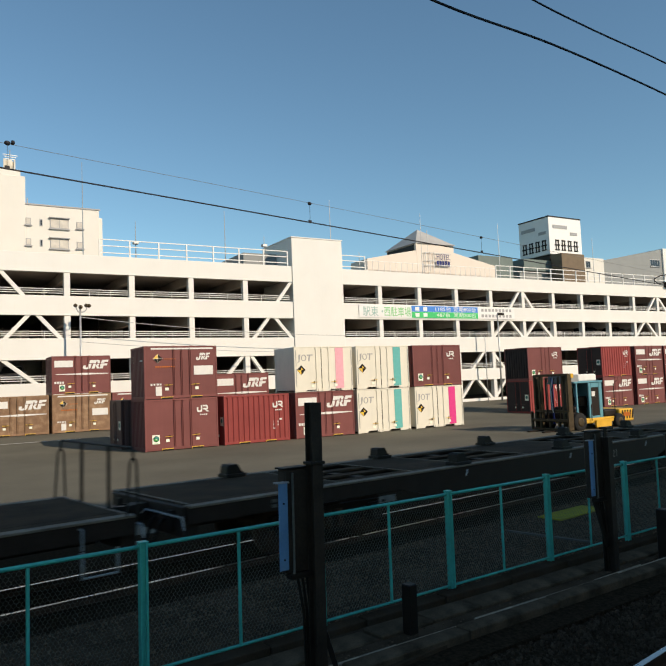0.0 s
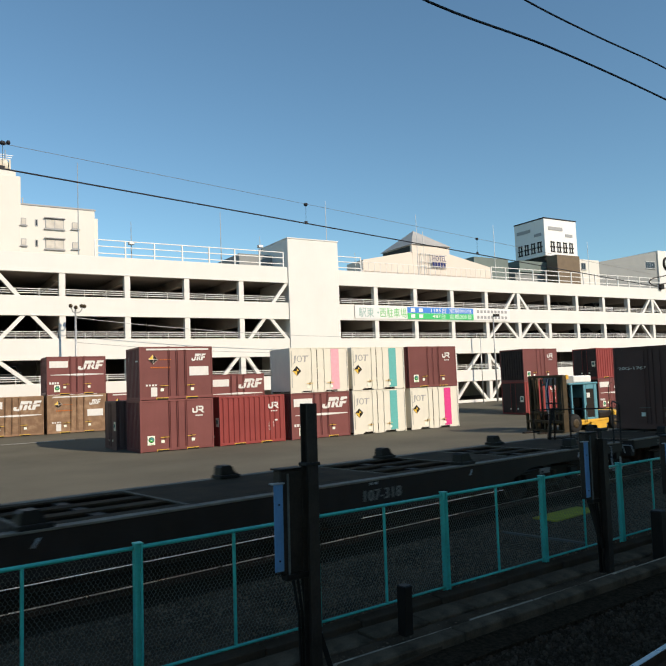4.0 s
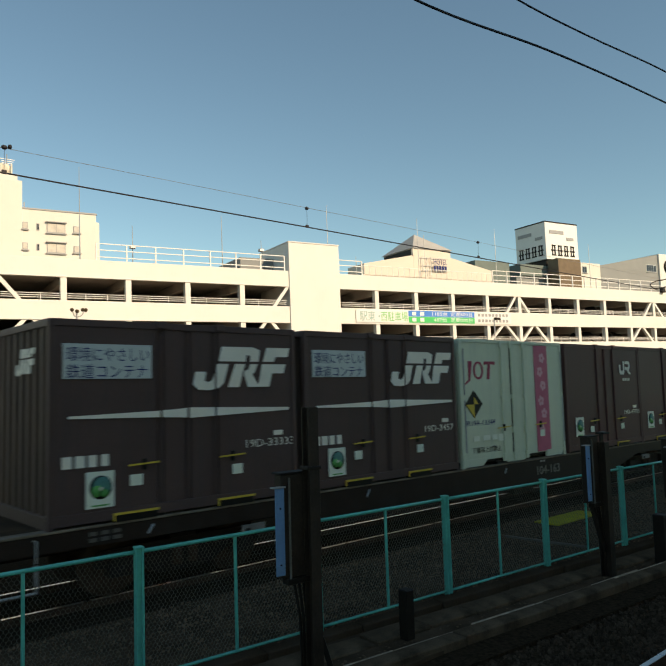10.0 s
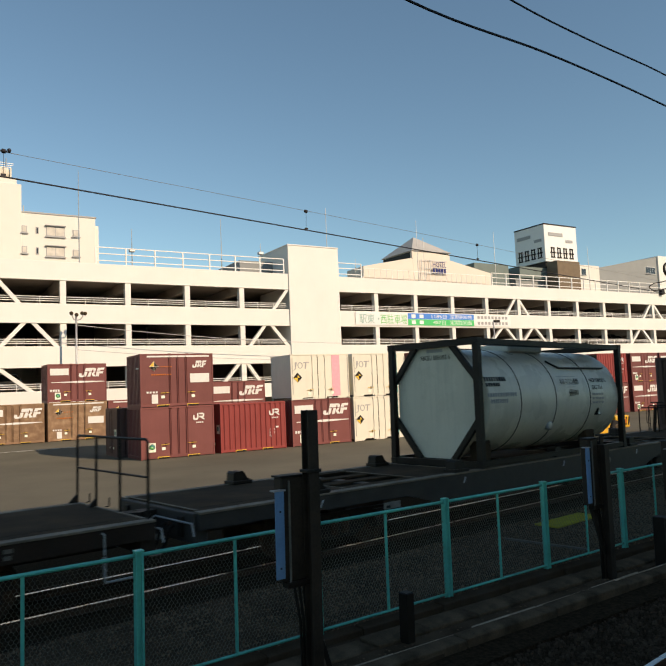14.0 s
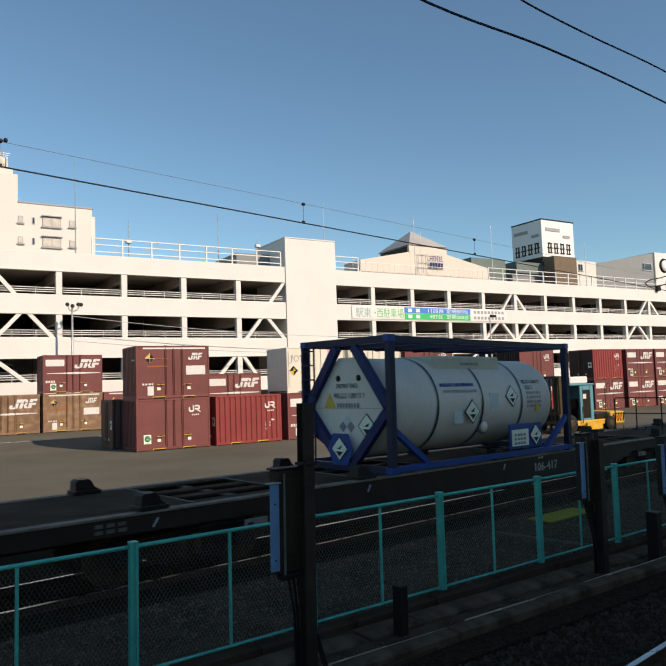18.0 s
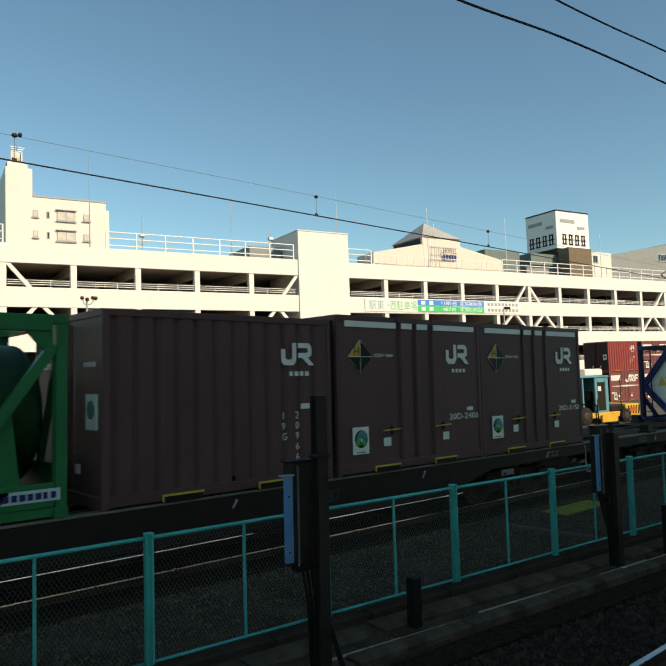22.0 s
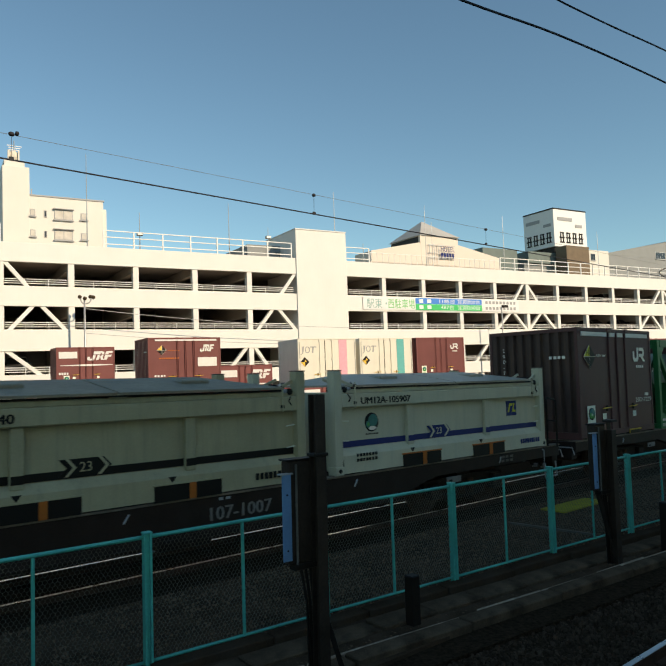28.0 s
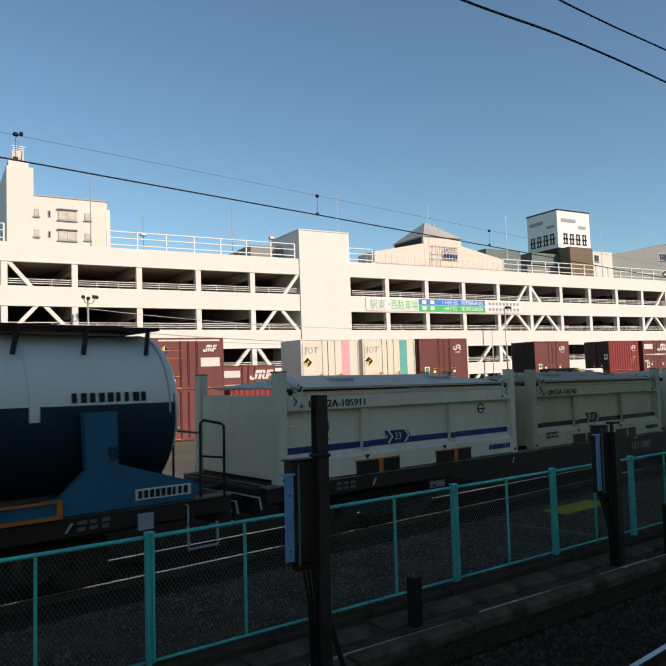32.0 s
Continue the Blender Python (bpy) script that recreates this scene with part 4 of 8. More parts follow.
def stroke_letters(parent, place, n, step):
    """Dark block letters, each a tall stroke crossed by two bars."""
    for i in range(n):
        for a, b, c_, d in ((0.1, 1.4, 28.6, 28.85), (0.25, 0.5, 28.85, 30.9), (0.95, 1.25, 28.85, 30.6), (0.0, 1.5, 29.6, 29.85), (0.2, 1.35, 30.6, 30.85)):
            part("letter_bar", box(*place(i * step + a, i * step + b), c_, d), BLACK_MARK, parent)


stroke_letters(cube, lambda a, b: (83.6 + a, 83.6 + b, 44.9, 44.99), 4, 1.9)
stroke_letters(cube, lambda a, b: (82.0, 82.09, 52.6 - b, 52.6 - a), 4, 1.8)
part("letter_bar", box(82.0, 82.09, 48.8, 52.6, 33.3, 34.0), GREY_MARK, cube)
part("letter_bar", box(82.0, 82.09, 45.8, 47.8, 32.1, 32.7), GREY_MARK, cube)
building("brown_roof_house", 112.6, 119.4, C3 - 3, C3 - 0.2, 27.4, BROWN_WALL, "brown plant room behind the garage roof")
cr = building("cream_house", 120.5, 126.8, C3 - 2, C3 + 6, 27.1, APT, "cream building behind the garage roof")
window(cr, 91.0, 92.4, 43.0, 24.9, 26.3, GREY_MARK)
building("green_grey_block", 92.7, 101.8, C3, C3 + 10, 26.3, GREEN_GREY, "low green-grey building behind the garage")
# one hall: grey wall colours its shaded face, white block its sunlit one
gr = building("pale_grey_hall", 129.2, 153.2, C3 + 2, C3 + 30, 27.3, PALE_GREY, "hall with a sloping parapet, its shaded face coloured grey")
part("gable", prism(bmesh.new(), [(99.2, 27.3), (123.2, 31.5), (123.2, 27.3)], 47, 60), PALE_GREY, gr)
part("sunlit_end", box(123.22, 128.2, 46.6, 60, -1.0, 31.7, 0.05), FACADE, gr, "white block added as the hall's sunlit face")
part("round_sign", lathe(bmesh.new(), [(46.45, 0.2), (46.45, 1.75), (46.58, 1.75)], 24, "y", (126.6, 0, 28.6)), BLACK_MARK, gr, "dark round sign")
part("sign_face", lathe(bmesh.new(), [(46.40, 0.1), (46.40, 1.35), (46.44, 1.35)], 24, "y", (126.9, 0, 28.6)), SIGN_WHITE, gr)
window(gr, 118.6, 122.3, 47.0, 27.2, 28.9)
lp = tagged(empty("guard_loop", yard(30, FC - 0.3)), "dark bent steel guard loop at the roof edge", "guard rail")
part("loop", pipe(bmesh.new(), curve_through([(a, 0, b) for a, b in ((58.0, 16.2), (53.2, 15.1), (50.75, 14.6), (50.25, 14.25), (50.65, 13.95), (52.9, 14.08), (58.0, 15.05))]), 0.07, 6), BLACK_PAINT, lp)
part("foot", box(52.6, 53.2, -0.1, 0.3, 13.4, 14.05), BLACK_PAINT, lp)

# unseen block added behind the platform to throw the shade over the tracks
tagged(part("platform", box(-120, 160, -7, 0.85, -0.2, 0.92, 0.03), OLD_CONC), "pale concrete platform under the camera", "platform", kind="structure")
tagged(part("shade_block", box(-16, 75, -54, -40, -0.2, 34.1, 0.05), BEIGE), "tall plain beige block out of view, added to shade the tracks", "building", kind="structure")


# ---------------------------------------------------------------- marks on containers
def mark(name, polys, material, parent, m=None, y0=-0.006, y1=-0.001):
    bm = bmesh.new()
    for p in polys:
        prism(bm, p, y0, y1)
    return part(name, bm, material, parent, m=m)


def marks(name, polys, material, parent):
    """An emblem of several shapes: the first carries the others."""
    first = mark(name, polys[:1], material, parent)
    for p in polys[1:]:
        mark("emblem_shape", [p], material, first)
    return first


def rail_mark(parent, x, z, h, material):
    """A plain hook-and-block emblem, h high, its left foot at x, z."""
    k = h / 0.36
    hook = [(0, 0.14), (0, 0.26), (0.08, 0.26), (0.08, 0.12), (0.12, 0.09), (0.18, 0.09), (0.22, 0.12), (0.22, 0.36), (0.30, 0.36), (0.30, 0.08), (0.24, 0.0), (0.06, 0.0), (0, 0.06)]
    top = [(0.34, 0.36), (0.34, 0.28), (0.52, 0.28), (0.54, 0.26), (0.54, 0.22), (0.52, 0.2), (0.34, 0.2), (0.34, 0.12), (0.42, 0.12), (0.56, 0.0), (0.67, 0.0), (0.54, 0.125), (0.60, 0.15), (0.62, 0.2), (0.62, 0.29), (0.56, 0.36)]
    return marks("emblem", [[(x + a * k, z + b * k) for a, b in q] for q in (hook, top)], material, parent)


def slant_mark(parent, x, z, w, h, material):
    """Bold slanted shapes with a thin line cut through them."""
    hook = [(0.235, 0.60), (0.345, 0.60), (0.295, 0.16), (0.24, 0.04), (0.15, 0.0), (0.05, 0.02), (0.0, 0.14), (0.025, 0.42), (0.125, 0.42), (0.11, 0.22), (0.15, 0.18), (0.185, 0.24)]
    head = [(0.245, 0.66), (0.28, 1.0), (0.60, 1.0), (0.67, 0.93), (0.655, 0.66), (0.565, 0.66), (0.57, 0.80), (0.53, 0.82), (0.52, 0.66)]
    stem = [(0.41, 0.60), (0.51, 0.60), (0.45, 0.06), (0.335, 0.06)]
    leg = [(0.565, 0.60), (0.645, 0.60), (0.61, 0.40), (0.585, 0.36), (0.66, 0.06), (0.54, 0.06), (0.50, 0.36), (0.51, 0.45), (0.545, 0.46)]
    flag = [(0.70, 0.66), (0.745, 1.0), (1.0, 1.0), (0.975, 0.78), (0.84, 0.78), (0.825, 0.66)]
    foot = [(0.69, 0.60), (0.95, 0.60), (0.925, 0.38), (0.80, 0.38), (0.765, 0.06), (0.645, 0.06)]
    return marks("emblem", [[(x + a * w, z + b * h) for a, b in q] for q in (hook, head, stem, leg, flag, foot)], material, parent)


def bars(parent, x, z, w, h, material, rows=1, n=5, seed=1, m=None):
    """Lettering too small to read: plain bars, each a part."""
    rnd = random.Random(seed)
    step = w / n
    for r in range(rows):
        zz = z + h * r / rows
        for i in range(n):
            xx = x + i * step
            part("letter_bar", box(xx, xx + step * rnd.uniform(0.55, 0.8), -0.005, -0.001, zz, zz + h / rows * 0.62), material, parent, m=m)


ECO_TEAL = mat("sticker_teal", (0.045, 0.20, 0.17), 0.5, var=0.25, scale=12, bump=0.0)


def eco_sticker(parent, x, z, w=0.36, h=0.44):
    x, z = x - 0.05, z - 0.05
    st = part("sticker", box(x, x + w, -0.006, -0.001, z, z + h), STICKER, parent, "white sticker with a green and blue round mark")
    cx, cz = x + w * 0.52, z + h * 0.56
    rim = part("mark", lathe(bmesh.new(), [(-0.010, 0.002), (-0.010, w * 0.40), (-0.0065, w * 0.40)], 18, "y", (cx, 0, cz)), BLACK_MARK, st, "round dark-edged mark")
    for dx, dz, r, paint in ((0.03, 0.03, 0.33, ECO_TEAL), (-0.14, -0.12, 0.20, GREEN_MARK), (0.12, -0.2, 0.14, GREEN_MARK), (0.0, -0.05, 0.07, PALE_GREEN)):
        y = -0.013 - 0.003 * (r < 0.3) - 0.003 * (r < 0.1)
        part("field", lathe(bmesh.new(), [(y, 0.002), (y, w * r), (y + 0.0025, w * r)], 12, "y", (cx + w * dx, 0, cz + w * dz)), paint, rim)
    part("letter_bar", box(x + w * 0.2, x + w * 0.8, -0.010, -0.0065, z + h * 0.05, z + h * 0.09), GREEN_MARK, st)


def diamond(parent, x, z, r, colour):
    polys = [[(x - r, z), (x, z - r), (x + r, z), (x, z + r)]]
    d = mark("diamond", polys, LOGO, parent)
    k = r * 0.955
    part("field", prism(bmesh.new(), [(x - k, z + 0.006), (x - 0.006, z + 0.006), (x - 0.006, z + k)], -0.01, -0.007), colour, d)
    bm = bmesh.new()
    for q in ([(x - k, z - 0.006), (x - 0.006, z - 0.006), (x - 0.006, z - k)], [(x + k, z - 0.006), (x + 0.006, z - 0.006), (x + 0.006, z - k)], [(x + k, z + 0.006), (x + 0.006, z + 0.006), (x + 0.006, z + k)]):
        prism(bm, q, -0.01, -0.007)
    part("field", bm, BLACK_MARK, d)
    return d


def fork_pockets(root):
    for x0 in (0.82, 2.33):
        p = part("fork_pocket", box(x0, x0 + 0.57, -0.012, 0.1, -0.0, 0.085), BLACK_MARK, root)
        bm = bmesh.new()
        bx(bm, x0 - 0.02, x0 + 0.59, -0.022, 0.0, 0.085, 0.112)
        bx(bm, x0 - 0.02, x0 - 0.002, -0.022, 0.0, 0.015, 0.085)
        part("pocket_edge", bm, YELLOW, p, "yellow painted edge")


def hardware(root, xs, W, z=0.62):
    """Lock bars with handles and plates on the side doors."""
    for x in xs:
        b = part("door_handle", bar(bmesh.new(), (x - 0.22, -0.03, z + 0.02), (x + 0.2, -0.03, z + 0.035), 0.022, 0.02), YELLOW, root, "yellow door handle")
        part("catch", box(x - 0.022, x + 0.022, -0.04, -0.001, z - 0.05, z + 0.09, 0.005), BLACK_PAINT, b)
        part("plate", box(x - 0.19 * (x < 2), x + 0.17 - 0.19 * (x < 2), -0.006, -0.001, z - 0.24, z - 0.10), STICKER, root)


def shell(root, L, W, H, paint, kind, end_ribs=9, end_surface=None):
    """Body, frame and roof of a box container; near face at y = 0, left end at x = 0."""
    P = 0.05
    bm = bmesh.new()
    if kind == "G":                        # vertical corrugation on the side
        n = 12
        pts = [(0.06, 0.0)]
        for i in range(n):
            a = 0.1 + (L - 0.2) * i / n
            w = (L - 0.2) / n
            pts += [(a, 0.012), (a + 0.045, 0.06), (a + w * 0.32, 0.06), (a + w * 0.32 + 0.045, 0.012)]
        pts.append((L - 0.06, 0.012))
    else:
        pts = [(0.06, 0.018), (1.40, 0.018), (1.42, 0.05), (1.50, 0.05), (1.52, 0.018), (1.80, 0.018), (1.82, 0.055), (1.90, 0.055), (1.92, 0.018), (2.22, 0.018), (2.24, 0.05), (2.34, 0.05), (2.36, 0.018), (L - 0.06, 0.018)]
    pts = [(x * L / 3.715 if kind != "G" else x, y) for x, y in pts]
    lo = [bm.verts.new((x, y, 0.16)) for x, y in pts]
    hi = [bm.verts.new((x, y, H - 0.08)) for x, y in pts]
    for i in range(len(pts) - 1):
        bm.faces.new((lo[i], lo[i + 1], hi[i + 1], hi[i]))
    part("side_wall", bm, paint, root)
    # left end
    bm = bmesh.new()
    pts = [(0.06, 0.02)]
    if kind == "G":
        pts += [(1.12, 0.02), (1.13, 0.05), (1.18, 0.05), (1.19, 0.02), (1.27, 0.02), (1.28, 0.05), (1.33, 0.05), (1.34, 0.02)]
    else:
        for i in range(end_ribs):
            w = (W - 0.2) / end_ribs
            a = 0.1 + w * i
            pts += [(a, 0.02), (a + 0.03, 0.095), (a + w * 0.45, 0.095), (a + w * 0.45 + 0.03, 0.02)]
    pts.append((W - 0.06, 0.02))
    lo = [bm.verts.new((x, y, 0.16)) for y, x in pts]
    hi = [bm.verts.new((x, y, H - 0.08)) for y, x in pts]
    for i in range(len(pts) - 1):
        bm.faces.new((lo[i], lo[i + 1], hi[i + 1], hi[i]))
    part("end_wall", bm, end_surface or (END_RUST if kind == "D" and paint in (PURPLE, GREY_BLUE) else paint), root)
    bm = bx(bmesh.new(), L - 0.09, L - 0.04, 0.05, W - 0.05, 0.16, H - 0.08)
    part("end_wall", bm, paint, root)
    part("side_wall", box(0.06, L - 0.06, W - 0.08, W - 0.02, 0.16, H - 0.08), paint, root)
    part("roof", box(0.02, L - 0.02, 0.02, W - 0.02, H - 0.06, H - 0.01, 0.01), paint, root)
    part("floor", box(0.05, L - 0.05, 0.07, W - 0.07, 0.08, 0.16), BLACK_MARK, root)
    for y0 in (0.0, W - 0.07):
        part("top_rail", box(0.06, L - 0.06, y0, y0 + 0.07, H - 0.09, H, 0.006), paint, root)
        part("bottom_rail", box(0.06, L - 0.06, y0 + 0.004, y0 + 0.066, 0.03, 0.16, 0.006), paint, root)
    for x0 in (0.0, L - 0.07):
        part("end_rail", box(x0, x0 + 0.07, 0.07, W - 0.07, H - 0.09, H, 0.006), paint, root)
        part("end_sill", box(x0, x0 + 0.07, 0.07, W - 0.07, 0.0, 0.16, 0.006), paint, root)
        for y0 in (0.0, W - 0.08):
            part("corner_post", box(x0, x0 + 0.07 + 0.01, y0, y0 + 0.08, 0.0, H, 0.012, 2), paint, root)


MATS = {"H_LIME": mat("hazard_lime", (0.62, 0.56, 0.04), 0.5, var=0.1, bump=0), "H_AMBER": mat("hazard_amber", (0.72, 0.38, 0.04), 0.5, var=0.1, bump=0)}


def box_container(style, m, paint, number="", H=2.5, logo=LOGO, label="", group="", end_code="", end_surface=None):
    L, W = 3.715, 2.45
    kind = "G" if style.startswith("G") else "D"
    root = tagged(empty("freight_container", m), label, "container", group)
    shell(root, L, W, H, paint, kind, end_surface=end_surface)
    fork_pockets(root)
    if style == "D_emblem":                # flat panels, hook emblem, sticker
        rail_mark(root, 2.62, H - 0.72, 0.34, logo)
        bars(root, 2.78, H - 0.88, 0.4, 0.11, logo, 1, 4, 3)
        eco_sticker(root, 0.40, 0.40)
    if style == "D_tall":                  # 2.6 m high, white strip along the top
        for a, b in ((0.19, 1.38), (1.53, 1.79), (1.93, 2.2), (2.38, 3.55)):
            part("top_stripe", box(a, b, -0.006, -0.001 + 0.02, H - 0.19, H - 0.09), logo, root, "pale stripe along the top edge")
        rail_mark(root, 2.70, H - 0.80, 0.36, logo)
        bars(root, 2.86, H - 0.96, 0.42, 0.11, logo, 1, 4, 3)
        eco_sticker(root, 0.36, 0.38)
        diamond(root, 0.52, H - 0.68, 0.28, MATS["H_LIME" if "7229" in number else "H_AMBER"])
        text("lettering", "H", 0.2, BLACK_MARK, root, side(0.36, H - 0.66, -0.011))
        text("lettering", "\u5168\u9ad8H=2600", 0.075, logo, root, side(0.84, H - 0.68, 0.012), 0.46)
    if style in ("D_slash", "G_slash", "D_slash_small"):    # slanted emblem and a long wedge
        z = H - 0.9
        if style == "D_slash_small":
            slant_mark(root, 2.72, H - 0.66, 0.72, 0.32, logo)
        else:
            slant_mark(root, 1.93 if style[0] == "D" else 1.95, z, 1.68, 0.61, logo)
        for a, b, z0, z1 in () if style == "D_slash_small" else ((0.24, 1.44, 0.0, 0.5), (1.46, 1.86, 0.52, 0.9), (1.88, 3.58, 1.0, 0.1)):
            k = 0.055
            part("wedge_stripe", prism(bmesh.new(), [(a, 1.27 - k * z0 + 0.02), (b, 1.27 - k * z1 + 0.02), (b, 1.30 + k * z1 + 0.02), (a, 1.30 + k * z0 + 0.02)], -0.006, 0.018), logo, root, "long pale wedge stripe")
        if style[0] == "D":
            part("pale_panel", box(0.17, 1.32, -0.006, 0.018, H - 0.73, H - 0.30), PALE_BLUE if logo is LOGO else logo, root, "pale blue sign panel")
            if number in ("19D-33333", "19D-34571"):
                text("lettering", "\u74b0\u5883\u306b\u3084\u3055\u3057\u3044", 0.19, NAVY, root, side(0.20, H - 0.50, -0.008), 1.08)
                text("lettering", "\u9244\u9053\u30b3\u30f3\u30c6\u30ca", 0.19, NAVY, root, side(0.20, H - 0.71, -0.008), 1.05)
            eco_sticker(root, 0.50, 0.25)
        bars(root, 0.16, 0.70, 0.64, 0.23, logo, 1, 4, 6)
    if style == "D_band":                  # yard box with hazard mark and white bands
        part("top_stripe", box(0.35, L - 0.2, -0.006, 0.016, H - 0.17, H - 0.09), logo, root)
        diamond(root, 0.68, H - 0.62, 0.24, YELLOW)
        bars(root, 1.0, H - 0.66, 0.6, 0.07, ORANGE, 1, 6, 4)
        bars(root, 0.55, H - 1.05, 1.0, 0.1, ORANGE, 1, 9, 5)
        slant_mark(root, 2.62, H - 0.72, 0.75, 0.36, logo)
        part("white_panel", box(2.5, 3.5, -0.006, 0.016, H - 1.45, H - 1.0), logo, root, "plain white panel")
        part("white_panel", box(0.55, 0.85, -0.006, 0.016, 0.18, 0.62), logo, root, "plain white panel")
        bars(root, 0.3, 0.68, 0.6, 0.14, logo, 1, 4, 7)
    if style in ("G", "G_tall"):
        rail_mark(root, 2.75, H - 0.72, 0.34, logo)
        bars(root, 2.9, H - 0.88, 0.4, 0.11, logo, 1, 4, 3)
        if style == "G_tall":
            for k in range(12):
                a = 0.2 + 3.3 * k / 12
                part("top_stripe", box(a, a + 0.24, -0.004, 0.014, H - 0.20, H - 0.10), logo, root, "pale dashes along the top edge")
            diamond(root, 0.52, H - 0.72, 0.30, MATS["H_LIME"])
    if style[0] == "G":
        for k in range(2):
            part("lock_rod", tube(bmesh.new(), (-0.02, 0.95 + k * 0.5, 0.2), (-0.02, 0.95 + k * 0.5, H - 0.15), 0.016, 6), paint, root)
        st = part("sticker", box(-0.006, 0.018, 0.18, 0.52, 0.98, 1.43), STICKER, root, "pale sticker on the end door")
        part("mark", lathe(bmesh.new(), [(-0.012, 0.12), (-0.0065, 0.12)], 14, "x", (0, 0.35, 1.23)), ECO_TEAL, st)
        for y in (0.8, 1.55):
            part("plate", box(-0.008, 0.018, y - 0.06, y + 0.06, 0.40, 0.52), STICKER, root)
            part("door_handle", box(-0.04, 0.0, y - 0.25, y + 0.1, 0.66, 0.685, 0.005), DIM_MARK, root)
    else:
        hardware(root, (1.21, 2.55), W, 0.66)
        for x in (1.46, 1.86, 2.29):
            part("lock_rod", tube(bmesh.new(), (x, -0.002, 0.2), (x, -0.002, H - 0.12), 0.016, 6), paint, root)
        for x in (1.40, 2.30):
            part("hinge", box(x, x + 0.14, -0.02, 0.05, H - 0.07, H + 0.015, 0.005), paint, root)
    if number:
        if kind == "D":
            text("number", number, 0.16, logo, root, side(2.76, 0.77, 0.012), 0.87)
            part("plate", box(3.29, 3.45, -0.004, 0.02, 0.92, 0.99), logo, root)
        else:
            a, b = number.split("-")
            for j, (q, x) in enumerate(((a, 2.74), (b, 3.0))):
                for i, ch in enumerate(q):
                    text("number", ch, 0.15, logo, root, side(x, 0.98 - i * 0.155, 0.008))
            part("plate", box(3.12, 3.28, -0.004, 0.02, 1.12, 1.20), logo, root)
    if end_code:
        if kind == "G":
            text("number", end_code, 0.13, logo, root, pose(0.014, 2.3, H - 0.72, 90, 0, -90), 0.9)
            bars(root, 0, 0, 0.4, 0.1, logo, 1, 4, 3, m=pose(0.014, 0.62, H - 0.72, 0, 0, -90))
        else:
            for i, ch in enumerate(end_code):
                text("number", ch, 0.12, logo, root, pose(0.014, 2.06, H - 0.5 - i * 0.14, 90, 0, -90))
            if style == "D_slash":
                e = slant_mark(root, 0, 0, 0.7, 0.34, logo)
                e.matrix_basis = pose(0.014, 1.2, H - 0.66, 0, 0, -90)
            else:
                bars(root, 0, 0, 0.45, 0.11, logo, 1, 4, 3, m=pose(0.014, 0.75, H - 0.72, 0, 0, -90))
    return root




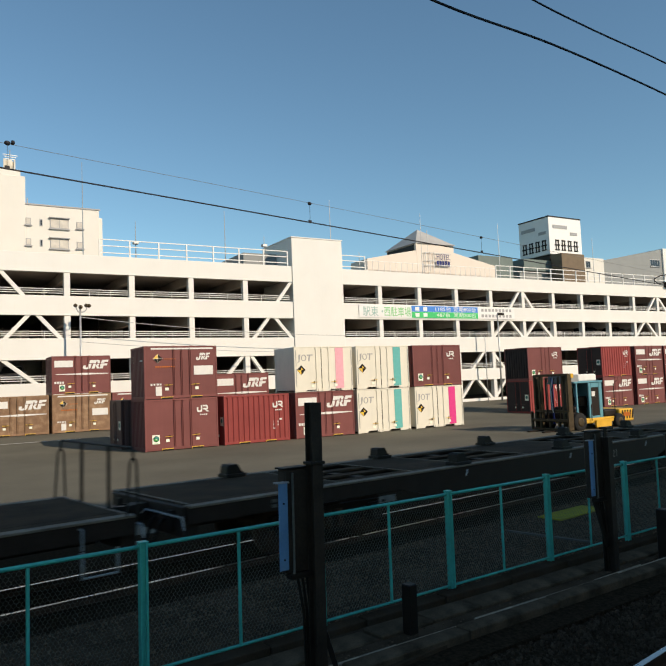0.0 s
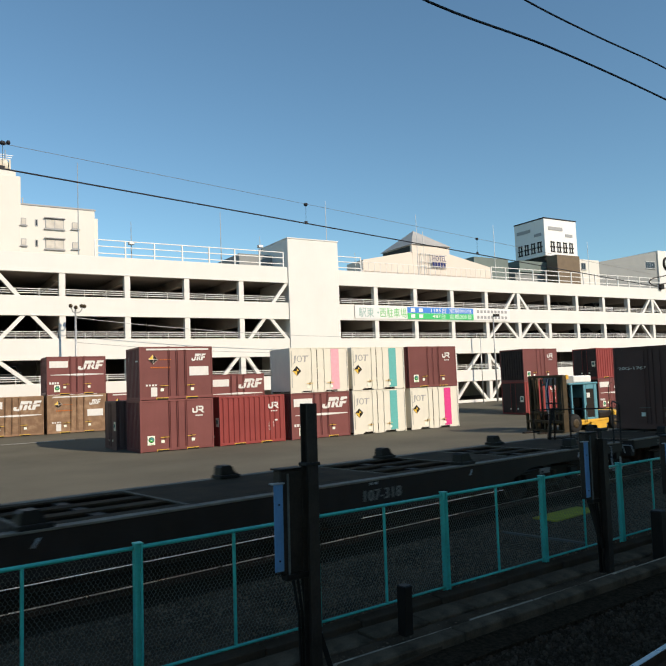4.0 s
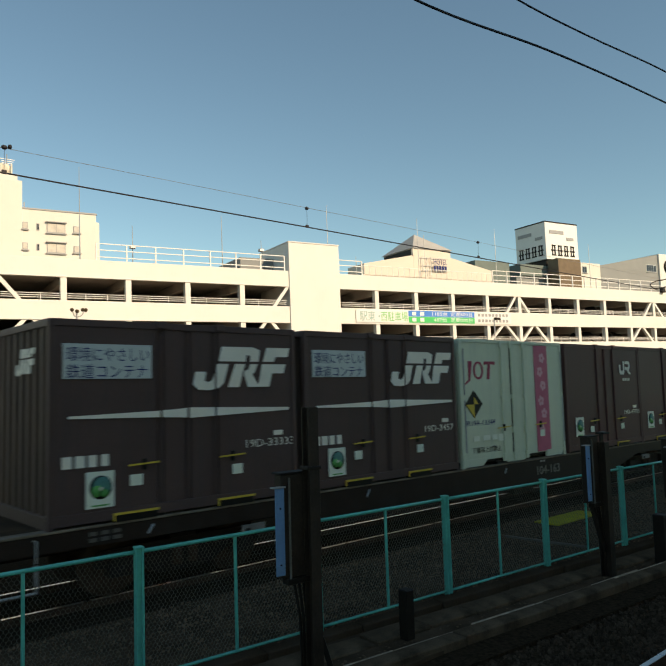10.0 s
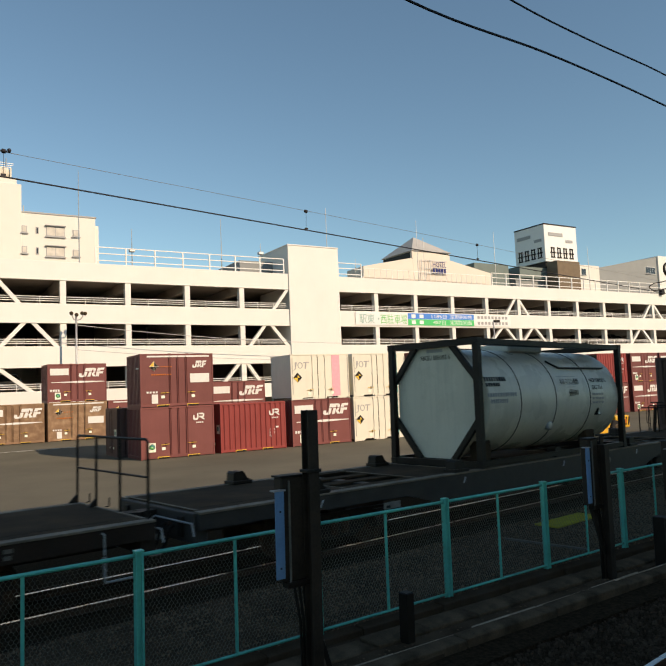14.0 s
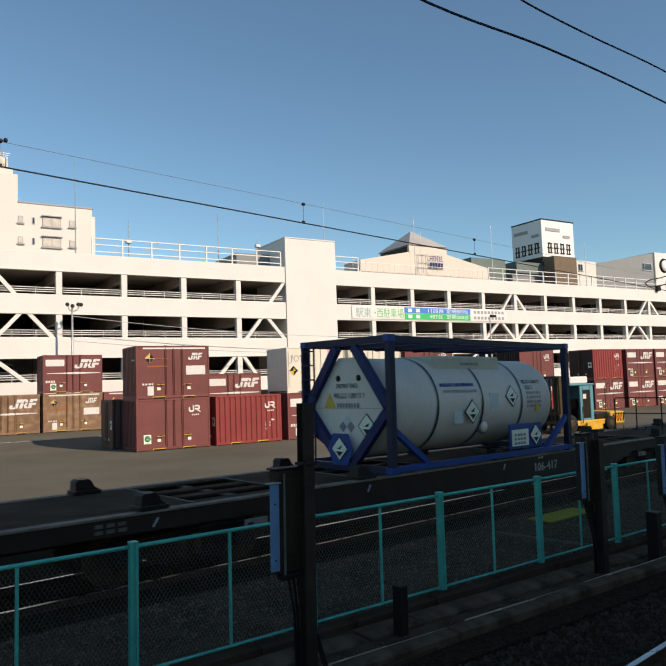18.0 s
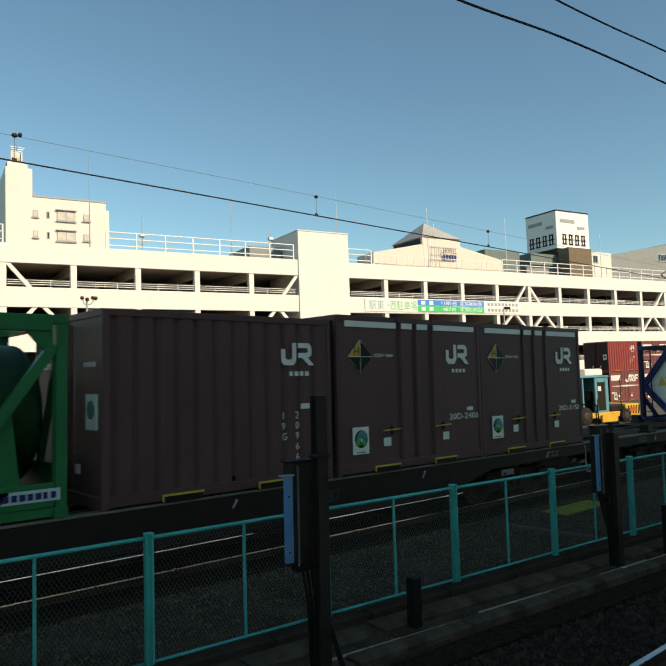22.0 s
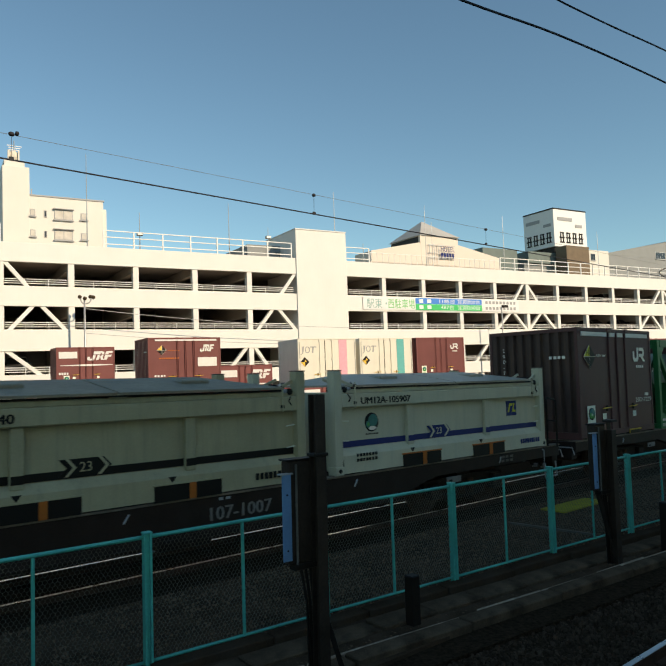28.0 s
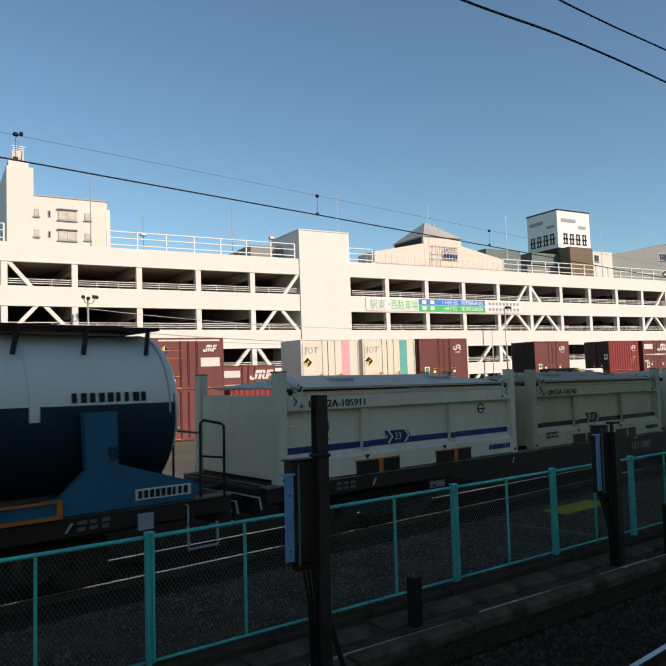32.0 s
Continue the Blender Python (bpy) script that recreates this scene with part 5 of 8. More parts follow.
def smooth_container(m, paint, band, label, group="", red=False, code="", H=2.5):
    """White insulated box with a coloured band on its side doors."""
    L, W = 3.715, 2.45
    root = tagged(empty("freight_container", m), label, "container", group)
    part("side_wall", box(0.07, L - 0.07, 0.02, 0.06, 0.12, H - 0.06, 0.005), paint, root)
    part("side_wall", box(0.07, L - 0.07, W - 0.06, W - 0.02, 0.12, H - 0.06, 0.005), paint, root)
    for x0 in (0.02, L - 0.06):
        part("end_wall", box(x0, x0 + 0.04, 0.06, W - 0.06, 0.12, H - 0.06, 0.005), paint, root)
    part("roof", box(0.03, L - 0.03, 0.03, W - 0.03, H - 0.06, H - 0.015, 0.01), paint, root)
    part("floor", box(0.08, L - 0.08, 0.08, W - 0.08, 0.06, 0.12), BLACK_MARK, root)
    for x0 in (0.0, L - 0.09):
        for y0 in (0.0, W - 0.09):
            part("corner_post", box(x0, x0 + 0.09, y0, y0 + 0.09, 0.0, H, 0.014, 2), paint, root)
    for y0 in (0.0, W - 0.06):
        part("top_rail", box(0.09, L - 0.09, y0, y0 + 0.06, H - 0.07, H, 0.006), paint, root)
        for a, b in ((0.09, 0.75), (1.45, 2.2), (2.95, L - 0.09)):
            part("skirt", prism(bmesh.new(), [(a, 0.16), (a, 0.02), (b - 0.12, 0.02), (b, 0.12), (b, 0.16)], y0 + 0.002, y0 + 0.055), paint, root)
    for x in (1.36, 1.72, 2.16):
        rd = part("lock_rod", tube(bmesh.new(), (x, -0.004, 0.1), (x, -0.004, H - 0.05), 0.02, 6), paint, root)
        for z0, z1 in ((0.05, 0.2), (H - 0.15, H - 0.02), (0.6, 0.72), (1.3, 1.38)):
            part("keeper", box(x - 0.05, x + 0.05, -0.026, 0.02, z0, z1, 0.005), paint, rd)
    for x in (0.11, 3.66):
        for z0, z1 in ((0.3, 1.3), (1.4, 2.3)):
            part("hinge_rod", tube(bmesh.new(), (x, -0.004, z0), (x, -0.004, z1), 0.014, 6), GREY_MARK, root)
    part("gasket", box(1.68, 1.705, 0.012, 0.0195, 0.14, H - 0.1), BLACK_MARK, root)
    part("band", box(2.6, 3.12, 0.006, 0.0195, 0.14, H - 0.08), band, root, "coloured vertical band on the door")
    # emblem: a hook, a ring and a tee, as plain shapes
    ring = [(math.cos(a * math.pi / 8) * 0.5, math.sin(a * math.pi / 8) * 0.5) for a in range(17)]
    bm = bmesh.new()
    ex, ez = 0.30, H - 0.80
    for i in range(16):
        (a, b), (c_, d) = ring[i], ring[i + 1]
        prism(bm, [(ex + 0.30 + a * 0.32, ez + 0.18 + b * 0.36), (ex + 0.30 + c_ * 0.32, ez + 0.18 + d * 0.36), (ex + 0.30 + c_ * 0.22, ez + 0.18 + d * 0.28), (ex + 0.30 + a * 0.22, ez + 0.18 + b * 0.28)], 0.008, 0.0195)
    prism(bm, [(ex - 0.02, ez + 0.36), (ex + 0.1, ez + 0.36), (ex + 0.03, ez - 0.02), (ex - 0.12, ez - 0.1), (ex - 0.12, ez - 0.07), (ex - 0.02, ez)], 0.008, 0.0195)
    prism(bm, [(ex + 0.5, ez + 0.36), (ex + 0.86, ez + 0.36), (ex + 0.85, ez + 0.29), (ex + 0.7, ez + 0.31), (ex + 0.66, ez), (ex + 0.58, ez), (ex + 0.62, ez + 0.31), (ex + 0.5, ez + 0.29)], 0.008, 0.0195)
    part("emblem", bm, RED_MARK if red else GREY_MARK, root)
    x, z, r = 0.42, H - 1.28, 0.27
    d = part("diamond", prism(bmesh.new(), [(x - r, z), (x, z - r), (x + r, z), (x, z + r)], 0.008, 0.0195), BLACK_MARK, root)
    part("field", prism(bmesh.new(), [(x - r * 0.96, z - 0.005), (x, z - 0.005), (x, z - r * 0.96)], 0.004, 0.0075), YELLOW, d)
    part("field", prism(bmesh.new(), [(x + r * 0.5, z), (x, z + r * 0.5), (x + r * 0.0, z)], 0.004, 0.0075), YELLOW, d)
    if code:
        text("number", code, 0.15, NAVY if red else GREY_MARK, root, side(0.06, 0.80, 0.016), 1.02)
        text("lettering", "\u4e0b\u90e8\u540a\u4e0a\u3052\u7981\u6b62", 0.13, BLACK_MARK, root, side(0.3, 0.27, 0.014), 0.95)
        bars(root, 0.35, 0.5, 0.9, 0.16, STICKER, 1, 3, 8)
        for i, zz in enumerate((2.15, 1.85, 1.55, 1.22, 0.95, 0.6)):
            flower = bmesh.new()
            for k in range(5):
                a = k * 1.2566 + i
                cx, cz = 2.85 + 0.05 * (-1) ** i, zz
                lathe(flower, [(0.001, 0.045), (0.0055, 0.045)], 8, "y", (cx + 0.07 * math.cos(a), 0, cz + 0.07 * math.sin(a)))
            part("flower_print", flower, PINK_PALE, root, "pale flower print on the band")
        hardware(root, (1.35, 2.7), W, 0.7)
    else:
        hardware(root, (1.2, 2.5), W, 0.5)
    return root


# ---------------------------------------------------------------- containers in the yard
YG = "stacked containers in the yard"
ROW = 33.6


def at(s, c=ROW, level=0.0, rz=0.0):
    return yard(s, c, rise(c) + level, rz)


box_container("D_emblem", at(9.3), MAROON, "", 2.5, LOGO_YARD, "dark red freight container at the bottom of a stack", YG)
box_container("D_band", at(9.32, ROW, 2.5), MAROON, "", 2.6, LOGO_YARD, "dark red freight container with a hazard diamond, upper tier", YG, "20C")
box_container("G", at(8.85, ROW + 2.75), GREY_BLUE, "", 2.5, LOGO_YARD, "dark container standing behind the front stack", YG)
box_container("G", at(13.35), RED, "19G-00", 2.5, LOGO_YARD, "bright red corrugated freight container on the asphalt", YG)
box_container("D_slash", at(17.46), MAROON, "", 2.5, LOGO_YARD, "dark red container with white slanted emblem, bottom tier", YG)
smooth_container(at(17.48, ROW, 2.5), WHITE_BOX, PINK_PALE, "white insulated container with a pale pink band, upper tier", YG)
smooth_container(at(21.42), WHITE_BOX, TEAL_BAND, "white insulated container with a teal band, bottom tier", YG)
smooth_container(at(21.46, ROW, 2.5), WHITE_BOX, TEAL_BAND, "white insulated container with a teal band, upper tier", YG)
smooth_container(at(25.53), WHITE_BOX, MAGENTA, "white insulated container with a magenta band, bottom tier", YG)
box_container("D_emblem", at(25.5, ROW, 2.5), MAROON, "", 2.5, LOGO_YARD, "dark red freight container on a white one", YG)
tr = tagged(empty("flat_trailer", at(15.3, 40.5)), "dark flat road trailer parked behind the stacks", "trailer")
part("bed", box(-0.4, 4.6, 0.0, 2.45, 0.85, 1.18, 0.02), BLACK_PAINT, tr)
for x in (0.4, 3.4):
    for y in (0.05, 2.05):
        part("wheel", lathe(bmesh.new(), [(y, 0.3), (y, 0.42), (y + 0.03, 0.45), (y + 0.28, 0.45), (y + 0.31, 0.42), (y + 0.31, 0.3)], 18, "y", (x, 0, 0.45)), RUBBER, tr)
    part("axle", tube(bmesh.new(), (x, 0.1, 0.45), (x, 2.3, 0.45), 0.06, 8), BLACK_PAINT, tr)
    part("hanger", box(x - 0.1, x + 0.1, 0.5, 1.9, 0.45, 0.86), BLACK_PAINT, tr)
box_container("D_slash", at(15.45, 40.5, 1.19), MAROON, "", 2.5, LOGO_YARD, "dark red container with white emblem behind the red one", YG)
# rear row by the garage
for i, (s, paint, st, lb) in enumerate(((-0.36, BROWN, "D_slash", "faded brown container with a white slanted emblem"), (3.42, BROWN, "D_slash", "faded brown container with a white slanted emblem"), (7.34, BROWN, "D_band", "faded brown container with a hazard diamond"), (11.15, MAROON, "D_band", "dark red container with a hazard diamond"))):
    box_container(st, at(s, 48.1), paint, "", 2.5, LOGO_YARD, lb + ", rear row", YG)
box_container("D_slash", at(7.34, 48.1, 2.5), MAROON, "", 2.5, LOGO_YARD, "dark red container with a white slanted emblem on the rear row", YG)
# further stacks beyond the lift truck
# left ends turned away from the sun: their shade is in this colour
SHADED_END = mat("shaded_end", (0.035, 0.026, 0.026), 0.55, var=0.25, scale=2, bump=0.1, streak=0.3, dirt_col=(0.06, 0.045, 0.04))
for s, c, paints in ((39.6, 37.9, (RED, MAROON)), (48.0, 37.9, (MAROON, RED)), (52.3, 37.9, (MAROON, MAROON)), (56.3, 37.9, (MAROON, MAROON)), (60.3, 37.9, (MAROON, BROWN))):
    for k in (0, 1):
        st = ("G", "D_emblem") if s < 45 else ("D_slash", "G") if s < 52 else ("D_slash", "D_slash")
        box_container(st[k], at(s, c, 2.5 * k), paints[k], "19G-00" if st[k] == "G" else "", 2.5, LOGO_YARD, "dark red freight container in a two-high stack", YG, end_surface=SHADED_END if s < 52 else None)


# ---------------------------------------------------------------- lift truck
def lift_truck():
    r = tagged(empty("lift_truck", yard(28.0, 24.4, rise(25) - 0.05, 0)), "teal and yellow container lift truck with a dark mast", "forklift")
    part("chassis", box(1.2, 4.9, 0.2, 2.2, 0.35, 0.62, 0.05, 2), LIFT_YELLOW, r)
    part("hood", box(3.3, 4.5, 0.35, 2.05, 0.62, 0.98, 0.08, 2), BLACK_PAINT, r)
    cw = part("counterweight", box(4.25, 5.45, 0.15, 2.25, 0.3, 0.98, 0.1, 3), LIFT_YELLOW, r, "yellow rounded counterweight")
    for i in range(5):
        part("stripe", prism(bmesh.new(), [(4.35 + i * 0.22, 0.45), (4.44 + i * 0.22, 0.45), (4.54 + i * 0.22, 0.9), (4.45 + i * 0.22, 0.9)], 0.135, 0.148), BLACK_MARK, cw)
    part("warning_plate", box(4.55, 5.1, 0.115, 0.134, 0.58, 0.78), ORANGE, cw)
    part("step_panel", box(2.3, 3.5, 0.08, 0.2, 0.12, 0.5, 0.02), LIFT_YELLOW, r)
    cab = empty("cab")
    cab.parent = r
    for y in (0.3, 1.95):
        part("pillar", box(1.15, 1.25, y, y + 0.1, 0.6, 2.45, 0.01), LIFT_TEAL, cab)
        part("pillar", box(2.1, 2.3, y, y + 0.1, 0.6, 2.45, 0.02), LIFT_TEAL, cab)
        part("pillar", box(2.9, 3.15, y, y + 0.1, 0.5, 2.45, 0.02), LIFT_TEAL, cab)
        part("door_sill", box(2.3, 2.9, y, y + 0.1, 0.5, 0.72, 0.02), LIFT_TEAL, cab)
        part("door_head", box(2.3, 2.9, y, y + 0.1, 2.2, 2.45, 0.02), LIFT_TEAL, cab)
        part("side_glass", box(2.3, 2.9, y + 0.03, y + 0.05, 0.72, 2.2), BLACK_PAINT, cab)
    part("rear_panel", box(3.05, 3.15, 0.4, 1.95, 0.6, 2.45, 0.02), LIFT_TEAL, cab)
    part("cab_roof", box(0.95, 3.2, 0.25, 2.1, 2.45, 2.55, 0.03), LIFT_TEAL, cab)
    part("air_unit", box(1.5, 2.9, 0.4, 1.9, 2.55, 2.92, 0.08, 2), WHITE_STEEL, cab, "white roof unit")
    part("front_unit", box(0.85, 1.5, 0.4, 1.9, 2.5, 2.9, 0.05, 2), PALE_GREY, cab)
    part("sticker", box(2.35, 2.6, 0.318, 0.329, 1.75, 2.0), LOGO_YARD, cab)
    part("seat", box(1.9, 2.5, 0.8, 1.5, 0.62, 1.25, 0.1, 2), BLACK_PAINT, r)
    part("seat_back", box(2.35, 2.55, 0.8, 1.5, 1.1, 1.75, 0.06, 2), BLACK_PAINT, r)
    part("dashboard", box(1.2, 1.6, 0.5, 1.9, 0.62, 1.25, 0.1, 2), BLACK_PAINT, r)
    part("steering_column", tube(bmesh.new(), (1.5, 1.1, 1.1), (1.75, 1.1, 1.5), 0.04, 8), BLACK_PAINT, r)
    part("engine_cover", box(0.8, 1.3, 0.4, 2.0, 0.45, 0.95, 0.06, 2), BLACK_PAINT, r)
    mast = empty("mast")
    mast.parent = r
    for y in (0.1, 0.42, 1.98, 2.3):
        part("channel", box(0.25, 0.55, y - 0.06, y + 0.06, 0.1, 2.98 if y in (0.1, 2.3) else 2.9, 0.01), MAST, mast)
    for z in (2.86, 1.0, 0.5):
        part("crossbeam", box(0.22, 0.42, 0.1, 2.3, z, z + 0.13, 0.01), MAST, mast)
    for y in (0.8, 1.2, 1.6):
        part("cylinder", tube(bmesh.new(), (0.4, y, 0.4), (0.4, y, 2.8), 0.055, 8), BLACK_PAINT if y != 1.2 else NAVY, mast)
    for y in (0.95, 1.05, 1.4):
        part("hose", pipe(bmesh.new(), [(0.3, y, 2.8), (0.12, y, 2.2), (0.2, y, 1.0)], 0.028, 6), RUBBER if y != 1.05 else PALE_BLUE, mast)
    for y in (0.6, 1.75):
        part("chain", box(0.2, 0.24, y - 0.03, y + 0.03, 0.5, 2.85), MAST, mast)
    part("carriage", box(0.05, 0.22, -0.05, 2.45, 0.55, 0.68, 0.01), MAST, mast)
    part("carriage", box(0.05, 0.22, -0.05, 2.45, 0.1, 0.2, 0.01), MAST, mast)
    for y in (-0.02, 0.6, 1.2, 1.8, 2.42):
        part("carriage_bar", box(0.05, 0.2, y - 0.05, y + 0.05, 0.2, 0.55 if 0 < y < 2.4 else 1.05, 0.01), MAST, mast)
    for y in (0.7, 1.7):
        part("fork", box(-1.0, 0.1, y - 0.09, y + 0.09, 0.05, 0.12, 0.01), BLACK_PAINT, mast)
    part("work_lamp", box(0.5, 0.7, 0.02, 0.2, 2.75, 2.98, 0.02), LIFT_YELLOW, mast, "small yellow lamp housing")
    for x, rr in ((1.1, 0.48), (4.2, 0.38)):
        for y in (0.05, 2.05):
            w = part("wheel", lathe(bmesh.new(), [(y, rr * 0.6), (y + 0.02, rr * 0.93), (y + 0.06, rr), (y + 0.24, rr), (y + 0.28, rr * 0.93), (y + 0.3, rr * 0.6)], 20, "y", (x, 0, rr)), RUBBER, r)
            part("hub", lathe(bmesh.new(), [(y - 0.015, rr * 0.3), (y + 0.0, rr * 0.5), (y + 0.3, rr * 0.5)], 14, "y", (x, 0, rr)), MAST, w)
    part("hand_rail", pipe(bmesh.new(), [(2.0, 0.12, 0.5), (2.0, 0.1, 1.3), (2.2, 0.12, 1.5)], 0.025, 6), BLACK_PAINT, r)
    part("exhaust", tube(bmesh.new(), (3.7, 1.8, 0.9), (3.7, 1.8, 1.5), 0.05, 8), BLACK_PAINT, r)
    part("lamp_stalk", pipe(bmesh.new(), [(4.1, 0.3, 0.9), (4.1, 0.3, 2.35), (4.4, 0.3, 2.5)], 0.022, 6), BLACK_PAINT, r)
    return r


lift_truck()


# ---------------------------------------------------------------- moving silver car
def car():
    r = tagged(empty("car"), "grey compact car with dark windows on the asphalt beside the containers", "car")
    # side outline, nose towards -x
    low = [(-2.05, 0.35), (-2.0, 0.72), (-1.75, 0.86), (-0.95, 1.0), (0.0, 1.02), (1.9, 1.06), (2.0, 0.8), (2.02, 0.35)]
    bm = prism(bmesh.new(), low, -0.85, 0.85)
    bmesh.ops.bevel(bm, geom=bm.edges[:], offset=0.06, segments=2, affect="EDGES", profile=0.5)
    part("body", bm, SILVER, r)
    cabin = bmesh.new()
    pts = [(-1.0, 0.99), (-0.25, 1.52), (0.2, 1.60), (1.2, 1.58), (1.75, 1.3), (1.92, 1.03)]
    a = [cabin.verts.new((x, -0.82 if z < 1.1 else -0.64, z)) for x, z in pts]
    b = [cabin.verts.new((x, 0.82 if z < 1.1 else 0.64, z)) for x, z in pts]
    cabin.faces.new(a)
    cabin.faces.new(b[::-1])
    for i in range(6):
        cabin.faces.new((a[i], b[i], b[(i + 1) % 6], a[(i + 1) % 6]))
    bmesh.ops.bevel(cabin, geom=cabin.edges[:], offset=0.05, segments=2, affect="EDGES", profile=0.5)
    part("cabin", cabin, GLASS_DARK, r, "dark glazed cabin")
    part("roof", prism(bmesh.new(), [(-0.3, 1.52), (0.2, 1.605), (1.2, 1.59), (1.75, 1.36), (1.8, 1.40), (1.25, 1.63), (0.2, 1.645), (-0.3, 1.55)], -0.62, 0.62), SILVER, r)
    for x0, x1 in ((-0.98, -0.28), (0.30, 0.34), (1.5, 1.72)):
        for sg in (-1, 1):
            part("window_pillar", bar(bmesh.new(), (x0, sg * 0.835, 1.0), (x1, sg * 0.65, 1.56 if x1 < 1 else 1.38), 0.07, 0.03), SILVER if x0 != 0.30 else BLACK_PAINT, r)
    for pts in ([(-0.72, 1.06), (-0.2, 1.45), (0.3, 1.5), (0.3, 1.06)], [(0.38, 1.06), (0.38, 1.5), (1.1, 1.48), (1.45, 1.25), (1.4, 1.06)]):
        bm = bmesh.new()
        f0 = [bm.verts.new((x, -0.83 + (z - 1.05) * 0.36, z)) for x, z in pts]
        f1 = [bm.verts.new((x, -0.80 + (z - 1.05) * 0.36, z)) for x, z in pts]
        bm.faces.new(f0)
        bm.faces.new(f1[::-1])
        for i in range(len(pts)):
            j = (i + 1) % len(pts)
            bm.faces.new((f0[i], f1[i], f1[j], f0[j]))
        part("side_window", bm, GLASS_DARK, r)
    part("sill", box(-1.5, 1.5, -0.87, -0.8, 0.25, 0.42, 0.02), BLACK_PAINT, r)
    part("headlight", box(-2.03, -1.7, -0.84, -0.5, 0.68, 0.8, 0.03), SIGN_WHITE, r)
    part("tail_light", box(1.85, 2.0, -0.84, -0.55, 0.82, 1.0, 0.03), RED_MARK, r)
    part("bumper", box(-2.12, -1.95, -0.8, 0.8, 0.28, 0.55, 0.04), BLACK_PAINT, r)
    part("mirror", box(-0.75, -0.55, -1.0, -0.84, 1.02, 1.16, 0.03), SILVER, r)
    wheels = []
    for x in (-1.28, 1.3):
        for y in (-0.86, 0.66):
            w = part("wheel", lathe(bmesh.new(), [(0, 0.2), (0.0, 0.3), (0.03, 0.33), (0.17, 0.33), (0.2, 0.3), (0.2, 0.2)], 24, "y"), RUBBER, r, m=pose(x, y, 0.33))
            rim = part("rim", lathe(bmesh.new(), [(-0.012, 0.05), (-0.004, 0.2), (0.2, 0.2)], 10, "y"), SILVER, w)
            wheels.append((w, x, y))
    return r, wheels


CAR, CAR_WHEELS = car()
for s, c, z, rz in ((73.2, 56.2, 10.1, 78), (70.6, 56.3, 6.9, 84), (66.9, 56.4, 10.1, 80), (6.0, 56.2, 3.6, 80), (11.8, 56.4, 3.6, 84), (63.0, 56.3, 6.9, 82), (45.0, 56.4, 3.6, 80), (76.0, 56.4, 6.9, 80)):
    tagged(copy_thing(CAR, yard(s, c + 1.2, z + 0.01, rz)), "grey car parked behind the garage guard rail", "car", "cars parked in the garage")
# painted line and kerb stop on the asphalt
tagged(part("painted_line", box(-14, 0, -0.08, 0.08, 0, 0.006), LINE_WHITE, None, "", yard(8.2, 43.6, rise(43.6) + 0.012)), "worn white line painted on the asphalt", "road marking", kind="structure")


def barrier(s, c):
    r = tagged(empty("steel_barrier", yard(s, c, rise(c))), "low dark steel barrier beside the stacks", "barrier")
    part("top_bar", box(0, 3.0, 0, 0.06, 1.0, 1.06), BLACK_PAINT, r)
    for i in range(3):
        part("leg", box(i * 1.45, i * 1.45 + 0.07, 0, 0.06, 0, 1.06), BLACK_PAINT, r)


barrier(50.5, 30.5)


# ---------------------------------------------------------------- train
Y0, DECK_Z = 8.35, 1.0
TRAIN = []                                  # (thing, place along the train, y, z)
WHEELS = []


def aboard(thing, s, y=Y0, z=DECK_Z):
    TRAIN.append((thing, s, y, z))
    return thing


def step_iron(root, x, sgn):
    """Grab handle and hanging foot step beside a wagon end; sgn points outwards."""
    xa, xb = x - sgn * 0.22, x - sgn * 0.66
    part("step", pipe(bmesh.new(), [(xa, -0.04, -0.34), (xa, -0.07, -0.64), (xb, -0.07, -0.64), (xb, -0.04, -0.34)], 0.02, 6), GREY_MARK, root, "dull pale foot step")
    part("grab_handle", pipe(bmesh.new(), [(xb - 0.03, -0.03, -0.06), (xb, -0.05, -0.08), (xb, -0.05, -0.32)], 0.012, 6), GREY_MARK, root, "thin bent grab handle")


def rail_narrow(root, x, sgn, near_paint):
    """One bar across the wagon end with a narrow hoop at each side."""
    W = 2.45
    part("end_rail", pipe(bmesh.new(), [(x, -0.02, 0.70), (x, -0.02, 0.80), (x, 0.02, 0.84), (x, W - 0.06, 0.84), (x, W - 0.02, 0.80), (x, W - 0.02, 0.70)], 0.018, 6), BLACK_PAINT, root, "thin black end rail")
    for y, paint in ((-0.02, near_paint), (W - 0.02, BLACK_PAINT)):
        part("hoop", pipe(bmesh.new(), [(x - 0.085, y, 0.0), (x - 0.045, y, 0.64), (x - 0.02, y, 0.70), (x + 0.02, y, 0.70), (x + 0.045, y, 0.64), (x + 0.07, y, 0.0)], 0.016, 6), paint, root, "narrow hooped hand hold")
    for y in (0.71, 1.62):
        part("rail_post", tube(bmesh.new(), (x, y, 0.0), (x, y, 0.84), 0.024, 6), BLACK_PAINT, root)
    step_iron(root, x, sgn)


